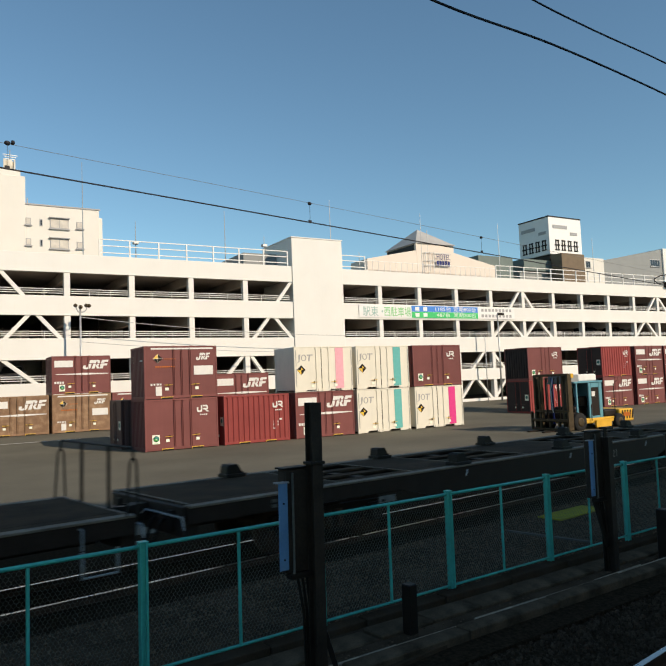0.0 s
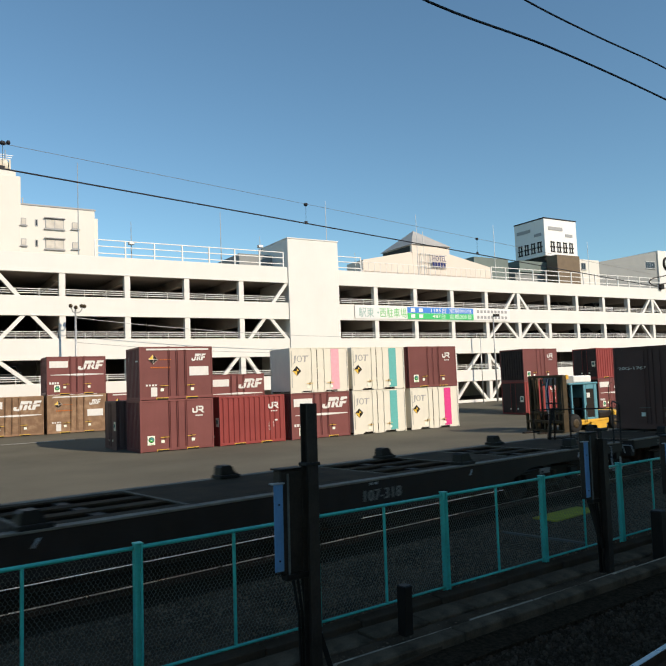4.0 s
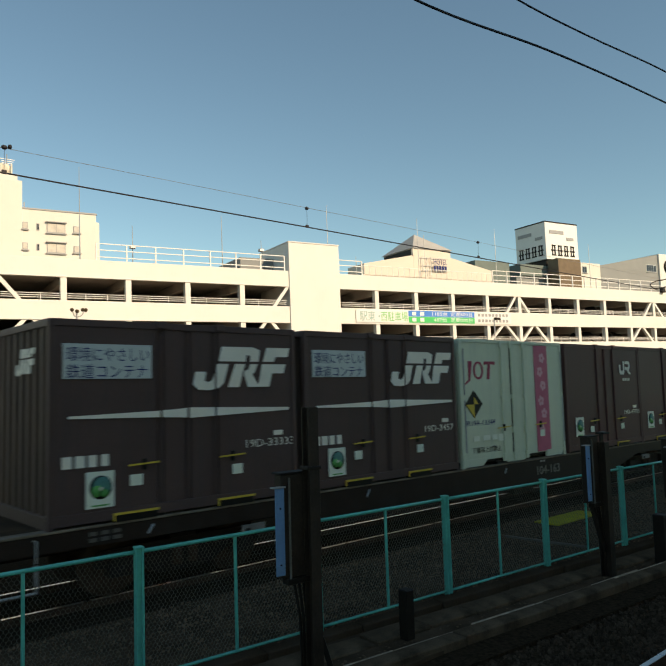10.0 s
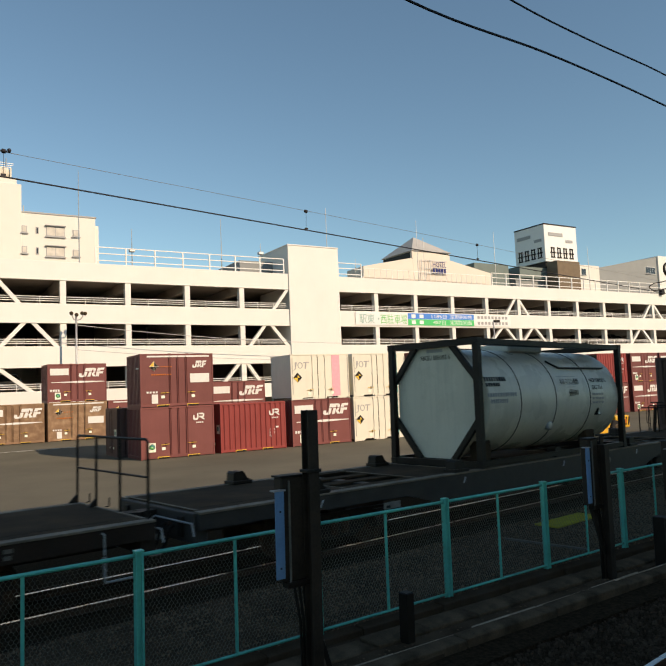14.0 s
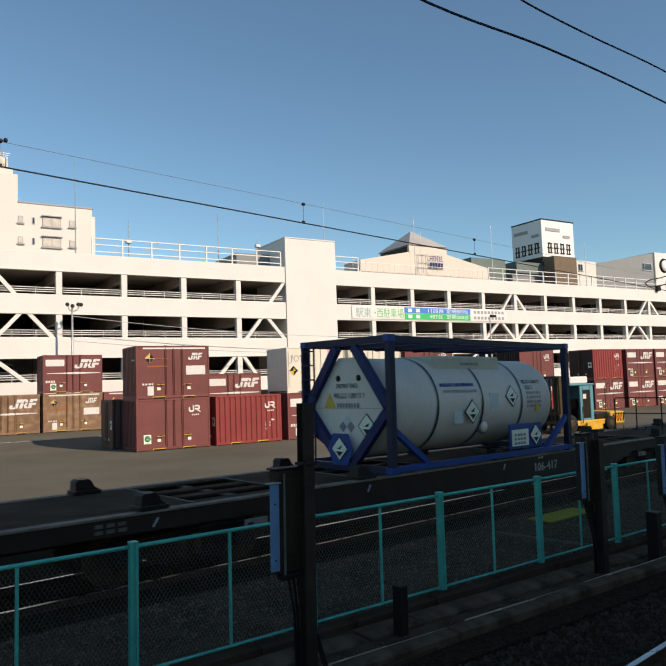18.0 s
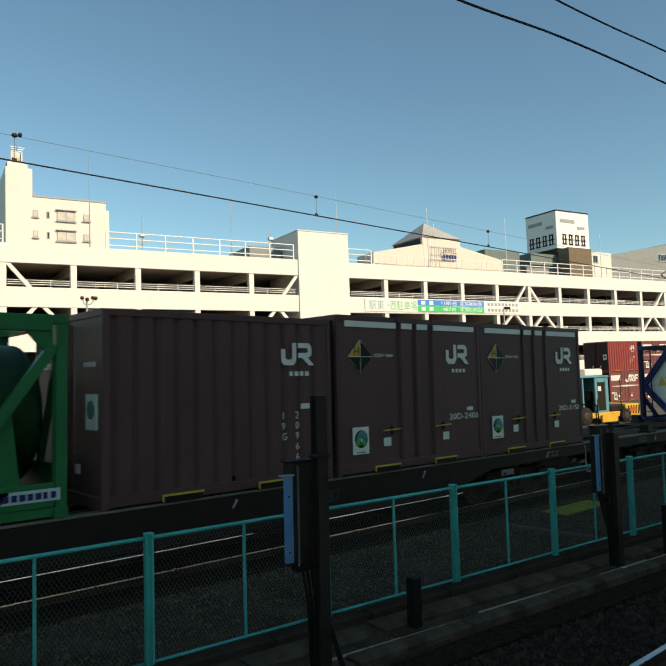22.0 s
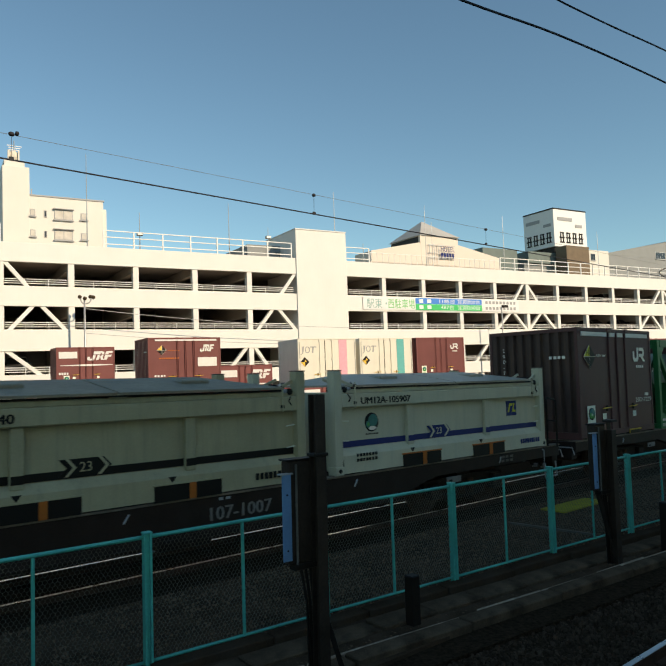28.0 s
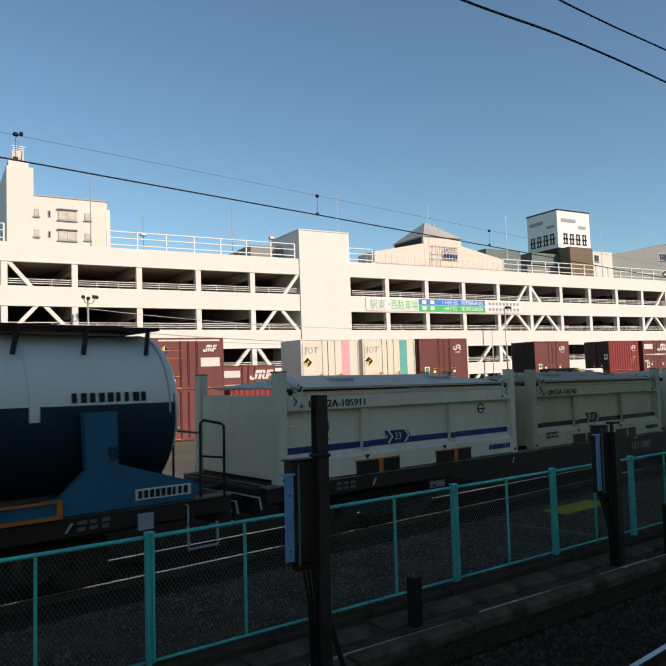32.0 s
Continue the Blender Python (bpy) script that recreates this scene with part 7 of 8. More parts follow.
    for x0, x1, a0, a1 in ((3.2, 4.1, 15.2, 25.5), (3.5, 3.92, 1.6, 12.5)):
        for ang in (a0, a1):
            curved_bars(t, x0, (x1 - x0) / 0.7, 1, ang, cy, cz, r, 0.008, GREY_MARK, 9)
    text("lettering", "NKSU 000103 6", 0.15, BLACK_MARK, r0, pose(0.155, cy + 0.40, cz + 0.90, 90, 0, -90), 0.8)
    part("plate", box(0.15, 0.159, cy - 0.2, cy + 0.22, cz + 1.06, cz + 1.13), GREY_MARK, r0)
    rp = part("round_plate", lathe(bmesh.new(), [(-0.04, 0.002), (-0.04, 0.10), (0.07, 0.10), (0.07, 0.002)], 18, "y", (2.86, cy - r * 0.86, cz - 0.60)), GREY_MARK, t)
    part("disc", lathe(bmesh.new(), [(-0.044, 0.002), (-0.044, 0.08), (0.0, 0.08)], 18, "y", (2.86, cy - r * 0.86, cz - 0.60)), TANK_GREY, rp)
    return aboard(r0, s)


def tank_acid(s):
    L, W, H = 6.058, 2.438, 2.45
    r0 = tagged(empty("tank_container"), "white tank container in a blue steel frame with hazard diamonds", "tank container", "tank containers on the train")
    cy, cz, r = W / 2, 1.16, 0.93
    frame_bars(r0, L, W, H, TANK_BLUE, 0.13, TANK_NAVY, TANK_NAVY)
    t = vessel(r0, 0.25, L - 0.06, cy, cz, r, TANK_WHITE, dish=0.34)
    for x in (1.62, 3.06, 4.50):
        hoop(t, x, cy, cz, r, 0.06, STRAP_DARK)
        hoop(t, x - 0.045, cy, cz, r, 0.022, TANK_STRAP)
    d = [(0, -1.02), (1.02, -0.1), (1.02, 0.1), (0.27, 0.94), (-0.27, 0.94), (-1.02, 0.1), (-1.02, -0.1)]
    bm = bmesh.new()
    f = [bm.verts.new((0.14, cy + a, cz + b)) for a, b in d]
    g = [bm.verts.new((0.2, cy + a, cz + b)) for a, b in d]
    bm.faces.new(f)
    bm.faces.new(g[::-1])
    for i in range(7):
        bm.faces.new((f[i], g[i], g[(i + 1) % 7], f[(i + 1) % 7]))
    e = part("end_shield", bm, TANK_WHITE, r0, "white pointed end shield")
    for (ya, za), (yb, zb) in (((0.12, 1.14), (1.06, 0.12)), ((0.12, 1.16), (0.98, 2.30)), ((W - 0.12, 1.14), (W - 1.06, 0.12)), ((W - 0.12, 1.16), (W - 0.98, 2.30))):
        part("end_brace", bar(bmesh.new(), (0.08, ya, za), (0.08, yb, zb), 0.17, 0.12, (1, 0, 0)), BRACE_NAVY, r0)
    text("lettering", "FRONT END", 0.13, BLACK_MARK, e, pose(0.135, cy + 0.34, cz + 0.36, 90, 0, -90), 0.58)
    text("lettering", "WLGU 118013 7", 0.15, BLACK_MARK, e, pose(0.135, cy + 0.42, cz + 0.17, 90, 0, -90), 0.85)
    bars(e, 0, 0, 0.62, 0.13, INK, 1, 8, 3, m=pose(0.135, cy + 0.32, cz + 0.0, 0, 0, -90))
    for y in (-0.28, 0.28):
        part("lug_hole", lathe(bmesh.new(), [(0.130, 0.002), (0.130, 0.06), (0.1395, 0.06)], 12, "x", (0, cy + y, cz + 0.55)), BLACK_MARK, e)
    part("seam", box(0.134, 0.1395, cy - 0.95, cy + 0.95, cz - 0.02, cz - 0.01), GREY_MARK, e)

    def hazard(parent, m, q):
        h = part("hazard_diamond", prism(bmesh.new(), [(-q, 0), (0, -q), (q, 0), (0, q)], -0.012, -0.004), BLACK_MARK, parent, "black and white hazard diamond", m)
        part("field", prism(bmesh.new(), [(-q * .88, 0), (0, -q * .88), (q * .88, 0), (0, q * .88)], -0.017, -0.0125), STICKER, h)
        part("mark", prism(bmesh.new(), [(-q * .42, -q * 0.22), (q * .42, -q * 0.22), (0, -q * .62)], -0.021, -0.0175), BLACK_MARK, h)
        part("mark", prism(bmesh.new(), [(-q * .3, 0.0), (-q * .05, q * 0.1), (q * .3, q * 0.3), (q * .12, -q * 0.05)], -0.021, -0.0175), BLACK_MARK, h)
    hazard(e, pose(0.135, cy - 0.48, cz - 0.34, 0, 0, -90), 0.24)
    bp = part("placard_plate", prism(bmesh.new(), [(-0.34, 0.0), (-0.20, -0.30), (0.20, -0.30), (0.34, 0.0), (0.20, 0.28), (-0.20, 0.28)], -0.02, 0.0), TANK_BLUE, r0, "blue six-sided placard plate", pose(0.0, cy + 0.10, cz - 0.76, 0, 0, -90))
    hazard(bp, pose(0, -0.018, 0.0), 0.23)
    part("warning_triangle", prism(bmesh.new(), [(-0.16, 0), (0.16, 0), (0, 0.3)], -0.01, -0.003), YELLOW, e, m=pose(0.135, cy + 0.52, cz - 0.02, 0, 0, -90))
    for k in range(3):
        part("faded_diamond", prism(bmesh.new(), [(-0.10, 0), (0, -0.10), (0.10, 0), (0, 0.10)], -0.008, -0.003), PALE_BLUE if k % 2 else INK, e, m=pose(0.135, cy + 0.17 - k * 0.11, cz - 0.36 + 0.10 * (k % 2), 0, 0, -90))
    part("insulation_hood", box(1.9, 4.15, cy - 0.60, cy + 0.60, cz + r - 0.30, cz + r + 0.05, 0.04, 2), TANK_GREY, r0, "white hood along the top")
    for x in (0.85, 2.0, 3.25, 4.4):
        part("top_bar", box(x, x + 0.09, 0.12, W - 0.12, H - 0.14, H - 0.03), TANK_NAVY, r0)
    wk = part("walkway", box(0.3, L - 0.3, 1.75, 2.2, H - 0.07, H - 0.03), TANK_NAVY, r0)
    for y in (1.75, 2.16):
        part("walkway_edge", box(0.3, L - 0.3, y, y + 0.04, H - 0.12, H - 0.0705), TANK_NAVY, wk)
    bars(r0, 2.8, cz + r - 0.14, 0.6, 0.09, INK, 1, 7, 4, m=pose(0, cy - 0.601, 0))
    for x, sg in ((0.1, 1), (L - 0.1, -1)):
        for y in (0.07, W - 0.07):
            part("side_brace", bar(bmesh.new(), (x, y, 0.78), (x + sg * 0.95, y, 0.1), 0.1, 0.1, (0, 1, 0)), TANK_BLUE, r0)
    bm = bmesh.new()
    for y in (W - 0.1, W - 0.42):
        tube(bm, (-0.02, y, 0.1), (-0.02, y, H - 0.1), 0.02, 6)
    for i in range(8):
        tube(bm, (-0.02, W - 0.1, 0.3 + i * 0.28), (-0.02, W - 0.42, 0.3 + i * 0.28), 0.015, 6)
    part("ladder", bm, TANK_NAVY, r0)
    pb = part("placard_board", box(3.55, 4.78, 0.0, 0.03, 0.18, 0.70, 0.01), TANK_BLUE, r0, "blue board with placards")
    part("placard", box(3.63, 4.25, -0.008, -0.001, 0.24, 0.58), STICKER, pb)
    bars(pb, 3.72, 0.27, 0.44, 0.26, INK, 3, 4, 6, m=pose(0, -0.009, 0))
    hazard(pb, pose(4.52, -0.002, 0.44), 0.24)
    curved_bars(t, 1.78, 1.1, 16, 22, cy, cz, r, 0.07, TANK_BLUE, 3)
    curved_bars(t, 1.82, 1.1, 18, 14, cy, cz, r, 0.06, GREY_MARK, 4)
    curved_text(t, "WLGU 118013 7", 0.13, 4.62, 24, cy, cz, r, BLACK_MARK, 0.75)
    curved_text(t, "22K2", 0.12, 4.68, 16, cy, cz, r, BLACK_MARK, 0.3)
    part("faded_patch", box(3.32, 3.62, cy - r - 0.004, cy - r + 0.05, cz - 0.15, cz + 0.2), PALE_BLUE, t)
    part("label_plate", box(2.1, 2.38, cy - r - 0.004, cy - r + 0.06, cz - 0.38, cz - 0.14), PALE_BLUE, t)
    for k in range(4):
        curved_bars(t, 4.70, 0.6, 6, 9 - k * 6, cy, cz, r, 0.06, GREY_MARK, k)
    hazard(t, pose(2.68, cy - r - 0.01, cz - 0.16), 0.25)
    hazard(t, pose(4.12, cy - r * 0.99, cz + 0.12, -8), 0.24)
    rp = part("round_plate", lathe(bmesh.new(), [(-0.01, 0.002), (-0.01, 0.14), (0.08, 0.14)], 18, "y", (3.2, cy - r * 0.9, cz - 0.50)), INK, t)
    part("disc", lathe(bmesh.new(), [(-0.014, 0.002), (-0.014, 0.115), (-0.0105, 0.115)], 18, "y", (3.2, cy - r * 0.9, cz - 0.50)), TANK_WHITE, rp)
    part("yellow_tag", box(5.05, 5.16, cy - r - 0.01, cy - r + 0.05, cz - 0.24, cz - 0.06), YELLOW, t)
    return aboard(r0, s)


def tank_green(s):
    L, W, H = 3.28, 2.42, 2.39
    r0 = tagged(empty("tank_container"), "green tank container with diagonal frame braces", "tank container", "tank containers on the train")
    cy, cz, r = W / 2, 1.20, 0.88
    frame_bars(r0, L, W, H, TANK_GREEN, 0.13)
    t = vessel(r0, 0.05, L + 0.0, cy, cz, r, VESSEL_GREEN, dish=0.3)
    part("base_plate", box(0.14, 1.1, 0.0, 0.1, 0.0, 0.40, 0.01), TANK_GREEN, r0)
    part("base_plate", box(L - 0.85, L - 0.15, 0.0, 0.1, 0.14, 0.42, 0.01), TANK_GREEN, r0)
    part("base_beam", box(1.1, L - 0.85, 0.01, 0.1, 0.26, 0.40, 0.01), TANK_GREEN, r0)
    # black sheet in place of the dark opening below the base beam
    part("base_gap_dark", box(1.1, L - 0.15, 0.12, 0.2, 0.02, 0.26), BLACK_PAINT, r0)
    part("top_plate", box(0.17, L - 0.17, 0.0, 0.12, H - 0.2, H - 0.002, 0.01), TANK_GREEN, r0)
    for p in (((0.15, 2.02), (1.32, 0.35)), ((L - 0.15, 2.02), (L - 1.32, 0.35))):
        (xa, za), (xb, zb) = p
        part("side_brace", bar(bmesh.new(), (xa, 0.05, za), (xb, 0.05, zb), 0.12, 0.1, (0, 1, 0)), TANK_GREEN, r0)
    for x in (0.75, L - 0.85):
        part("saddle", prism(bmesh.new(), [(x - 0.03, 1.22), (x + 0.26, 1.22), (x + 0.36, 0.38), (x + 0.04, 0.38)], 0.12, 0.3), TANK_GREEN, r0)
    for x, sg in ((0.16, 1), (L - 0.16, -1)):
        part("gusset", prism(bmesh.new(), [(x, H - 0.2), (x + sg * 0.3, H - 0.2), (x, H - 0.55)], 0.02, 0.08), TANK_GREEN, r0)
        part("end_plate", box(min(x, x + sg * 0.03) - sg * 0.1, max(x, x + sg * 0.03) - sg * 0.1, 0.13, W - 0.13, 0.13, 0.62), VESSEL_GREEN, r0, "dark end plate")
        part("end_brace", bar(bmesh.new(), (x - sg * 0.08, 0.1, 1.9), (x - sg * 0.08, 0.75, 0.5), 0.06, 0.08, (1, 0, 0)), VESSEL_GREEN, r0)
    bm = bmesh.new()
    for x in (1.57, 1.95):
        tube(bm, (x, 0.14, 0.4), (x, 0.2, 1.75), 0.018, 6)
    for i in range(4):
        tube(bm, (1.57, 0.15, 0.55 + i * 0.33), (1.95, 0.15, 0.55 + i * 0.33), 0.015, 6)
    part("ladder", bm, VESSEL_GREEN, r0)
    part("manhole", lathe(bmesh.new(), [(cz + r - 0.1, 0.34), (cz + r + 0.12, 0.34), (cz + r + 0.14, 0.2)], 20, "z", (1.0, cy, 0)), BLACK_PAINT, r0)
    part("valve", lathe(bmesh.new(), [(cz + r - 0.1, 0.1), (cz + r + 0.12, 0.1), (cz + r + 0.2, 0.05)], 12, "z", (1.9, cy, 0)), BLACK_PAINT, r0)
    part("document_box", box(0.3, 0.62, -0.02, 0.06, 0.37, 0.60, 0.01), TANK_GREEN, r0)
    bm = bmesh.new()
    for a in ((0.29, 0.63, 0.36, 0.38), (0.29, 0.63, 0.59, 0.61), (0.29, 0.31, 0.38, 0.59), (0.61, 0.63, 0.38, 0.59)):
        bx(bm, a[0], a[1], -0.026, -0.021, a[2], a[3])
    part("box_edge", bm, STICKER, r0)
    curved_text(t, "UT4C-140", 0.14, 0.44, 22, cy, cz, r, LOGO, 0.64)
    curved_bars(t, 1.13, 0.96, 9, 6, cy, cz, r, 0.12, STICKER, 3)
    curved_bars(t, 1.20, 0.88, 10, -6, cy, cz, r, 0.10, STICKER, 4)
    curved_bars(t, 1.46, 0.46, 1, -19, cy, cz, r, 0.10, STICKER, 5)
    for x in (1.56, 1.96):
        part("ladder_rail", tube(bmesh.new(), (x, 0.16, 0.4), (x, 0.16, 2.2), 0.012, 6), VESSEL_GREEN, r0)
    for z in (1.72, 2.05):
        part("ladder_rung", tube(bmesh.new(), (1.56, 0.16, z), (1.96, 0.16, z), 0.011, 6), VESSEL_GREEN, r0)
    text("lettering", "\u7dcf\u91cd\u91cf6.8t", 0.1, LOGO, r0, side(0.1, 0.06, -0.004), 0.34)
    em = part("emblem", prism(bmesh.new(), [(-0.17, -0.06), (-0.13, -0.10), (0.13, -0.10), (0.17, -0.06), (0.17, 0.06), (0.12, 0.10), (-0.12, 0.10), (-0.17, 0.06)], -0.012, 0.0), STICKER, t, "small red, white and blue badge", Matrix.Translation((1.26, cy - r * 0.955, cz + 0.29)) @ pose(0, 0, 0, -18) @ Matrix.Scale(0.75, 4))
    part("field", prism(bmesh.new(), [(-0.15, 0.05), (0.15, 0.05), (0.11, 0.09), (-0.11, 0.09)], -0.017, -0.0125), RED_MARK, em)
    part("field", prism(bmesh.new(), [(-0.16, -0.05), (0.16, -0.05), (0.16, 0.035), (-0.16, 0.035)], -0.017, -0.0125), BLUE_MARK, em)
    part("letter_bar", prism(bmesh.new(), [(-0.12, -0.025), (0.12, -0.025), (0.12, 0.01), (-0.12, 0.01)], -0.021, -0.0175), STICKER, em)
    bars(r0, 0.1, 0.2, 0.6, 0.1, LOGO, 1, 7, 3)
    part("sticker", box(L - 0.85, L - 0.08, -0.006, -0.001, 0.22, 0.36), PALE_BLUE, r0)
    bars(r0, L - 0.8, 0.25, 0.7, 0.12, NAVY, 1, 8, 5, m=pose(0, -0.006, 0))
    for x in (1.05, 2.55):
        part("arrow_mark", prism(bmesh.new(), [(x - 0.09, 0.36), (x + 0.09, 0.36), (x, 0.22)], -0.006, -0.001), LOGO, r0)
    return aboard(r0, s)


def tank_hauler(s):
    """Only its front half comes into view."""
    L, W, H = 6.058, 2.438, 2.28
    r0 = tagged(empty("tank_container"), "white and blue tank container with a skirted blue cradle", "tank container", "tank containers on the train")
    cy, cz, r = W / 2, 1.19, 1.04
    t = vessel(r0, 0.5, L - 0.15, cy, cz, r, KUR_WHITE, dish=0.3)
    # dark lower shell
    bm = bmesh.new()
    n = 24
    ra, rb = [], []
    for i in range(n + 1):
        a = radians(-195 + 210 * i / n)
        for ring, x in ((ra, 0.95), (rb, L - 0.42)):
            ring.append(bm.verts.new((x, cy + (r + 0.008) * math.cos(a), cz - 0.06 + (r + 0.008) * math.sin(a) * 0.99)))
    for i in range(n):
        f = bm.faces.new((ra[i], ra[i + 1], rb[i + 1], rb[i]))
        f.smooth = True
    part("lower_shell", bm, HAULER_DARK, r0, "deep blue lower half of the tank")
    hoop(t, 3.8, cy, cz, r + 0.0, 0.12, KUR_WHITE)
    hoop(t, L - 0.5, cy, cz, r - 0.004, 0.025, GREY_MARK)
    part("cradle", prism(bmesh.new(), [(L - 2.6, -0.02), (L - 2.6, 0.12), (L - 2.0, 0.22), (L - 1.70, 0.50), (L - 1.74, 1.2), (L - 1.32, 1.2), (L - 1.30, 0.55), (L - 0.30, 0.24), (L - 0.14, 0.16), (L - 0.24, -0.02)], 0.0, 0.12), KUR_BLUE, r0, "blue skirted cradle")
    part("cradle", prism(bmesh.new(), [(0.24, -0.02), (0.14, 0.16), (1.30, 0.55), (1.32, 1.2), (1.74, 1.2), (1.70, 0.50), (2.6, 0.12), (2.6, -0.02)], 0.0, 0.12), KUR_BLUE, r0, "blue skirted cradle")
    part("base_beam", box(0.1, L - 0.25, 0.02, 0.2, -0.0, 0.12, 0.01), KUR_BLUE, r0)
    part("base_beam", box(0.1, L - 0.25, W - 0.2, W - 0.02, -0.0, 0.14, 0.01), KUR_BLUE, r0)
    bm = bmesh.new()
    bx(bm, 1.6, L - 2.0, -0.03, 0.0, -0.02, 0.02)
    bx(bm, 1.6, L - 2.0, -0.03, 0.0, 0.17, 0.2)
    bx(bm, L - 2.06, L - 2.0, -0.03, 0.0, 0.02, 0.17)
    bx(bm, L - 3.0, L - 2.85, -0.03, 0.0, 0.02, 0.17)
    part("pocket_edge", bm, ORANGE, r0, "orange fork pocket edge")
    part("walkway", box(0.6, L - 0.5, cy - 0.75, cy + 0.75, H - 0.02, H + 0.02), BLACK_PAINT, r0, "dark walkway on top")
    for i in range(6):
        x = 1.15 + i * 0.85
        part("walkway_leg", bar(bmesh.new(), (x, cy - 0.72, H + 0.0), (x - 0.1, cy - 0.86, H - 0.36), 0.06, 0.03), BLACK_PAINT, r0)
    curved_text(t, "\u5c02\u7528", 0.24, 2.9, 8, cy, cz, r, BLACK_MARK, 0.5)
    curved_bars(t, 4.24, 1.02, 9, 7, cy, cz, r, 0.12, BLACK_MARK, 3)
    part("sticker", box(L - 1.08, L - 0.30, -0.006, -0.001, 0.07, 0.21), PALE_BLUE, r0)
    text("lettering", "\u5f8c", 0.2, BLACK_MARK, r0, side(L - 1.45, 0.62, -0.004))
    bars(r0, L - 1.05, 0.09, 0.72, 0.16, BLACK_MARK, 1, 9, 5, m=pose(0, -0.006, 0))
    part("plate", box(L - 1.05, L - 0.85, -0.03, 0.01, -0.3, -0.1), GREY_MARK, r0)
    return aboard(r0, s)


def hopper_box(s, code, paint, stripe, label, mark_green=True):
    """Open-top refuse hopper with hinged lids, end posts and a stripe."""
    L, W, H, HE = 6.0, 2.45, 1.42, 1.66
    r0 = tagged(empty("hopper_container"), label, "container", "grey hopper containers on the train")
    part("side_wall", box(0.12, L - 0.12, 0.12, 0.16, 0.06, H - 0.1, 0.005), paint, r0)
    part("side_wall", box(0.12, L - 0.12, W - 0.1, W - 0.05, 0.06, H - 0.2, 0.005), paint, r0)
    lb = bmesh.new()
    a = [lb.verts.new(p) for p in ((0.16, 0.12, 0.41), (L - 0.16, 0.12, 0.41), (L - 0.16, -0.002, 0.30), (0.16, -0.002, 0.30), (0.16, -0.015, 0.02), (L - 0.16, -0.015, 0.02))]
    lb.faces.new((a[3], a[2], a[1], a[0]))
    lb.faces.new((a[4], a[5], a[2], a[3]))
    part("lower_panel", lb, paint, r0)
    for x in (0.0, L - 0.16):
        for y in (0.0, W - 0.18):
            ps = part("end_post", box(x, x + 0.16, y, y + 0.18, 0.0, HE, 0.012, 2), paint, r0)
            part("post_cap", box(x - 0.004, x + 0.164, y - 0.004, y + 0.184, HE, HE + 0.02, 0.004), DECK_EDGE, ps, "worn brown post cap")
            cs = part("casting", box(x - 0.012, x + 0.172, y - 0.012, y + 0.19, -0.0, 0.14, 0.01), paint, ps)
            if y == 0.0:
                part("casting_hole", lathe(bmesh.new(), [(-0.0145, 0.002), (-0.0145, 0.035), (-0.012, 0.035)], 14, "y", (x + 0.085, 0, 0.07)), BLACK_MARK, cs, "dark oval lifting hole")
        part("end_wall", box(x + 0.04, x + 0.12, 0.18, W - 0.18, 0.05, H - 0.1, 0.01), paint, r0)
    for x in (1.74, 3.97):
        rb = part("rib", box(x, x + 0.15, 0.045, 0.12, 0.36, 1.07, 0.008), paint, r0)
        part("stripe", box(x + 0.001, x + 0.149, 0.0395, 0.0445, 0.42, 0.52), stripe, rb)
    part("upper_beam", box(0.16, L - 0.16, -0.0, 0.1, 1.07, 1.29, 0.015), paint, r0)
    part("lid_rail", box(0.16, L - 0.16, 0.05, 0.12, H - 0.128, H - 0.055, 0.01), paint, r0)
    # black strip standing in for the shadow line below the lid
    part("lid_gap_strip", box(0.3, L - 0.3, 0.06, 0.12, H - 0.055, H - 0.025), BLACK_MARK, r0, "black strip drawn as the shadow gap under the lid")
    ld = bmesh.new()
    pr = [(-0.025, H - 0.022), (-0.025, H + 0.012), (W / 2, H + 0.20), (W - 0.02, H + 0.012), (W - 0.02, H - 0.022)]
    for x0, x1 in ((0.44, L / 2 - 0.02), (L / 2 + 0.02, L - 0.44)):
        hip0, hip1 = (0.75, 0) if x0 < 1 else (0, 0.75)      # the ridge slopes down towards the ends
        q0 = [ld.verts.new((x0 + hip0 * (z > H + 0.1), y, z)) for y, z in pr]
        q1 = [ld.verts.new((x1 - hip1 * (z > H + 0.1), y, z)) for y, z in pr]
        ld.faces.new(q0)
        ld.faces.new(q1[::-1])
        for i in range(5):
            ld.faces.new((q0[i], q1[i], q1[(i + 1) % 5], q0[(i + 1) % 5]))
    part("lid", ld, LID if stripe is NAVY else OLD_LID, r0, "sheet lid with a low ridge")
    for x in (1.6, 4.2):
        part("hatch", box(x, x + 0.45, 0.55, 1.0, H + 0.05, H + 0.15, 0.02), LID if stripe is NAVY else OLD_LID, r0)
    hg = part("hinge", box(L / 2 - 0.12, L / 2 + 0.12, -0.01, 0.03, H - 0.06, H - 0.01, 0.008), paint, r0)
    part("pin", tube(bmesh.new(), (L / 2 - 0.14, -0.012, H - 0.035), (L / 2 + 0.14, -0.012, H - 0.035), 0.012, 6), BLACK_PAINT, hg)
    # lid gear between each end post and the lid: lever, rod, hinge block and hooks
    for xe, sg in ((0.16, 1), (L - 0.16, -1)):
        gear = part("lid_gear", box(min(xe, xe + sg * 0.24), max(xe, xe + sg * 0.24), 0.13, 0.4, H - 0.12, H - 0.02, 0.01), BLACK_PAINT, r0, "dark lid lifting gear")
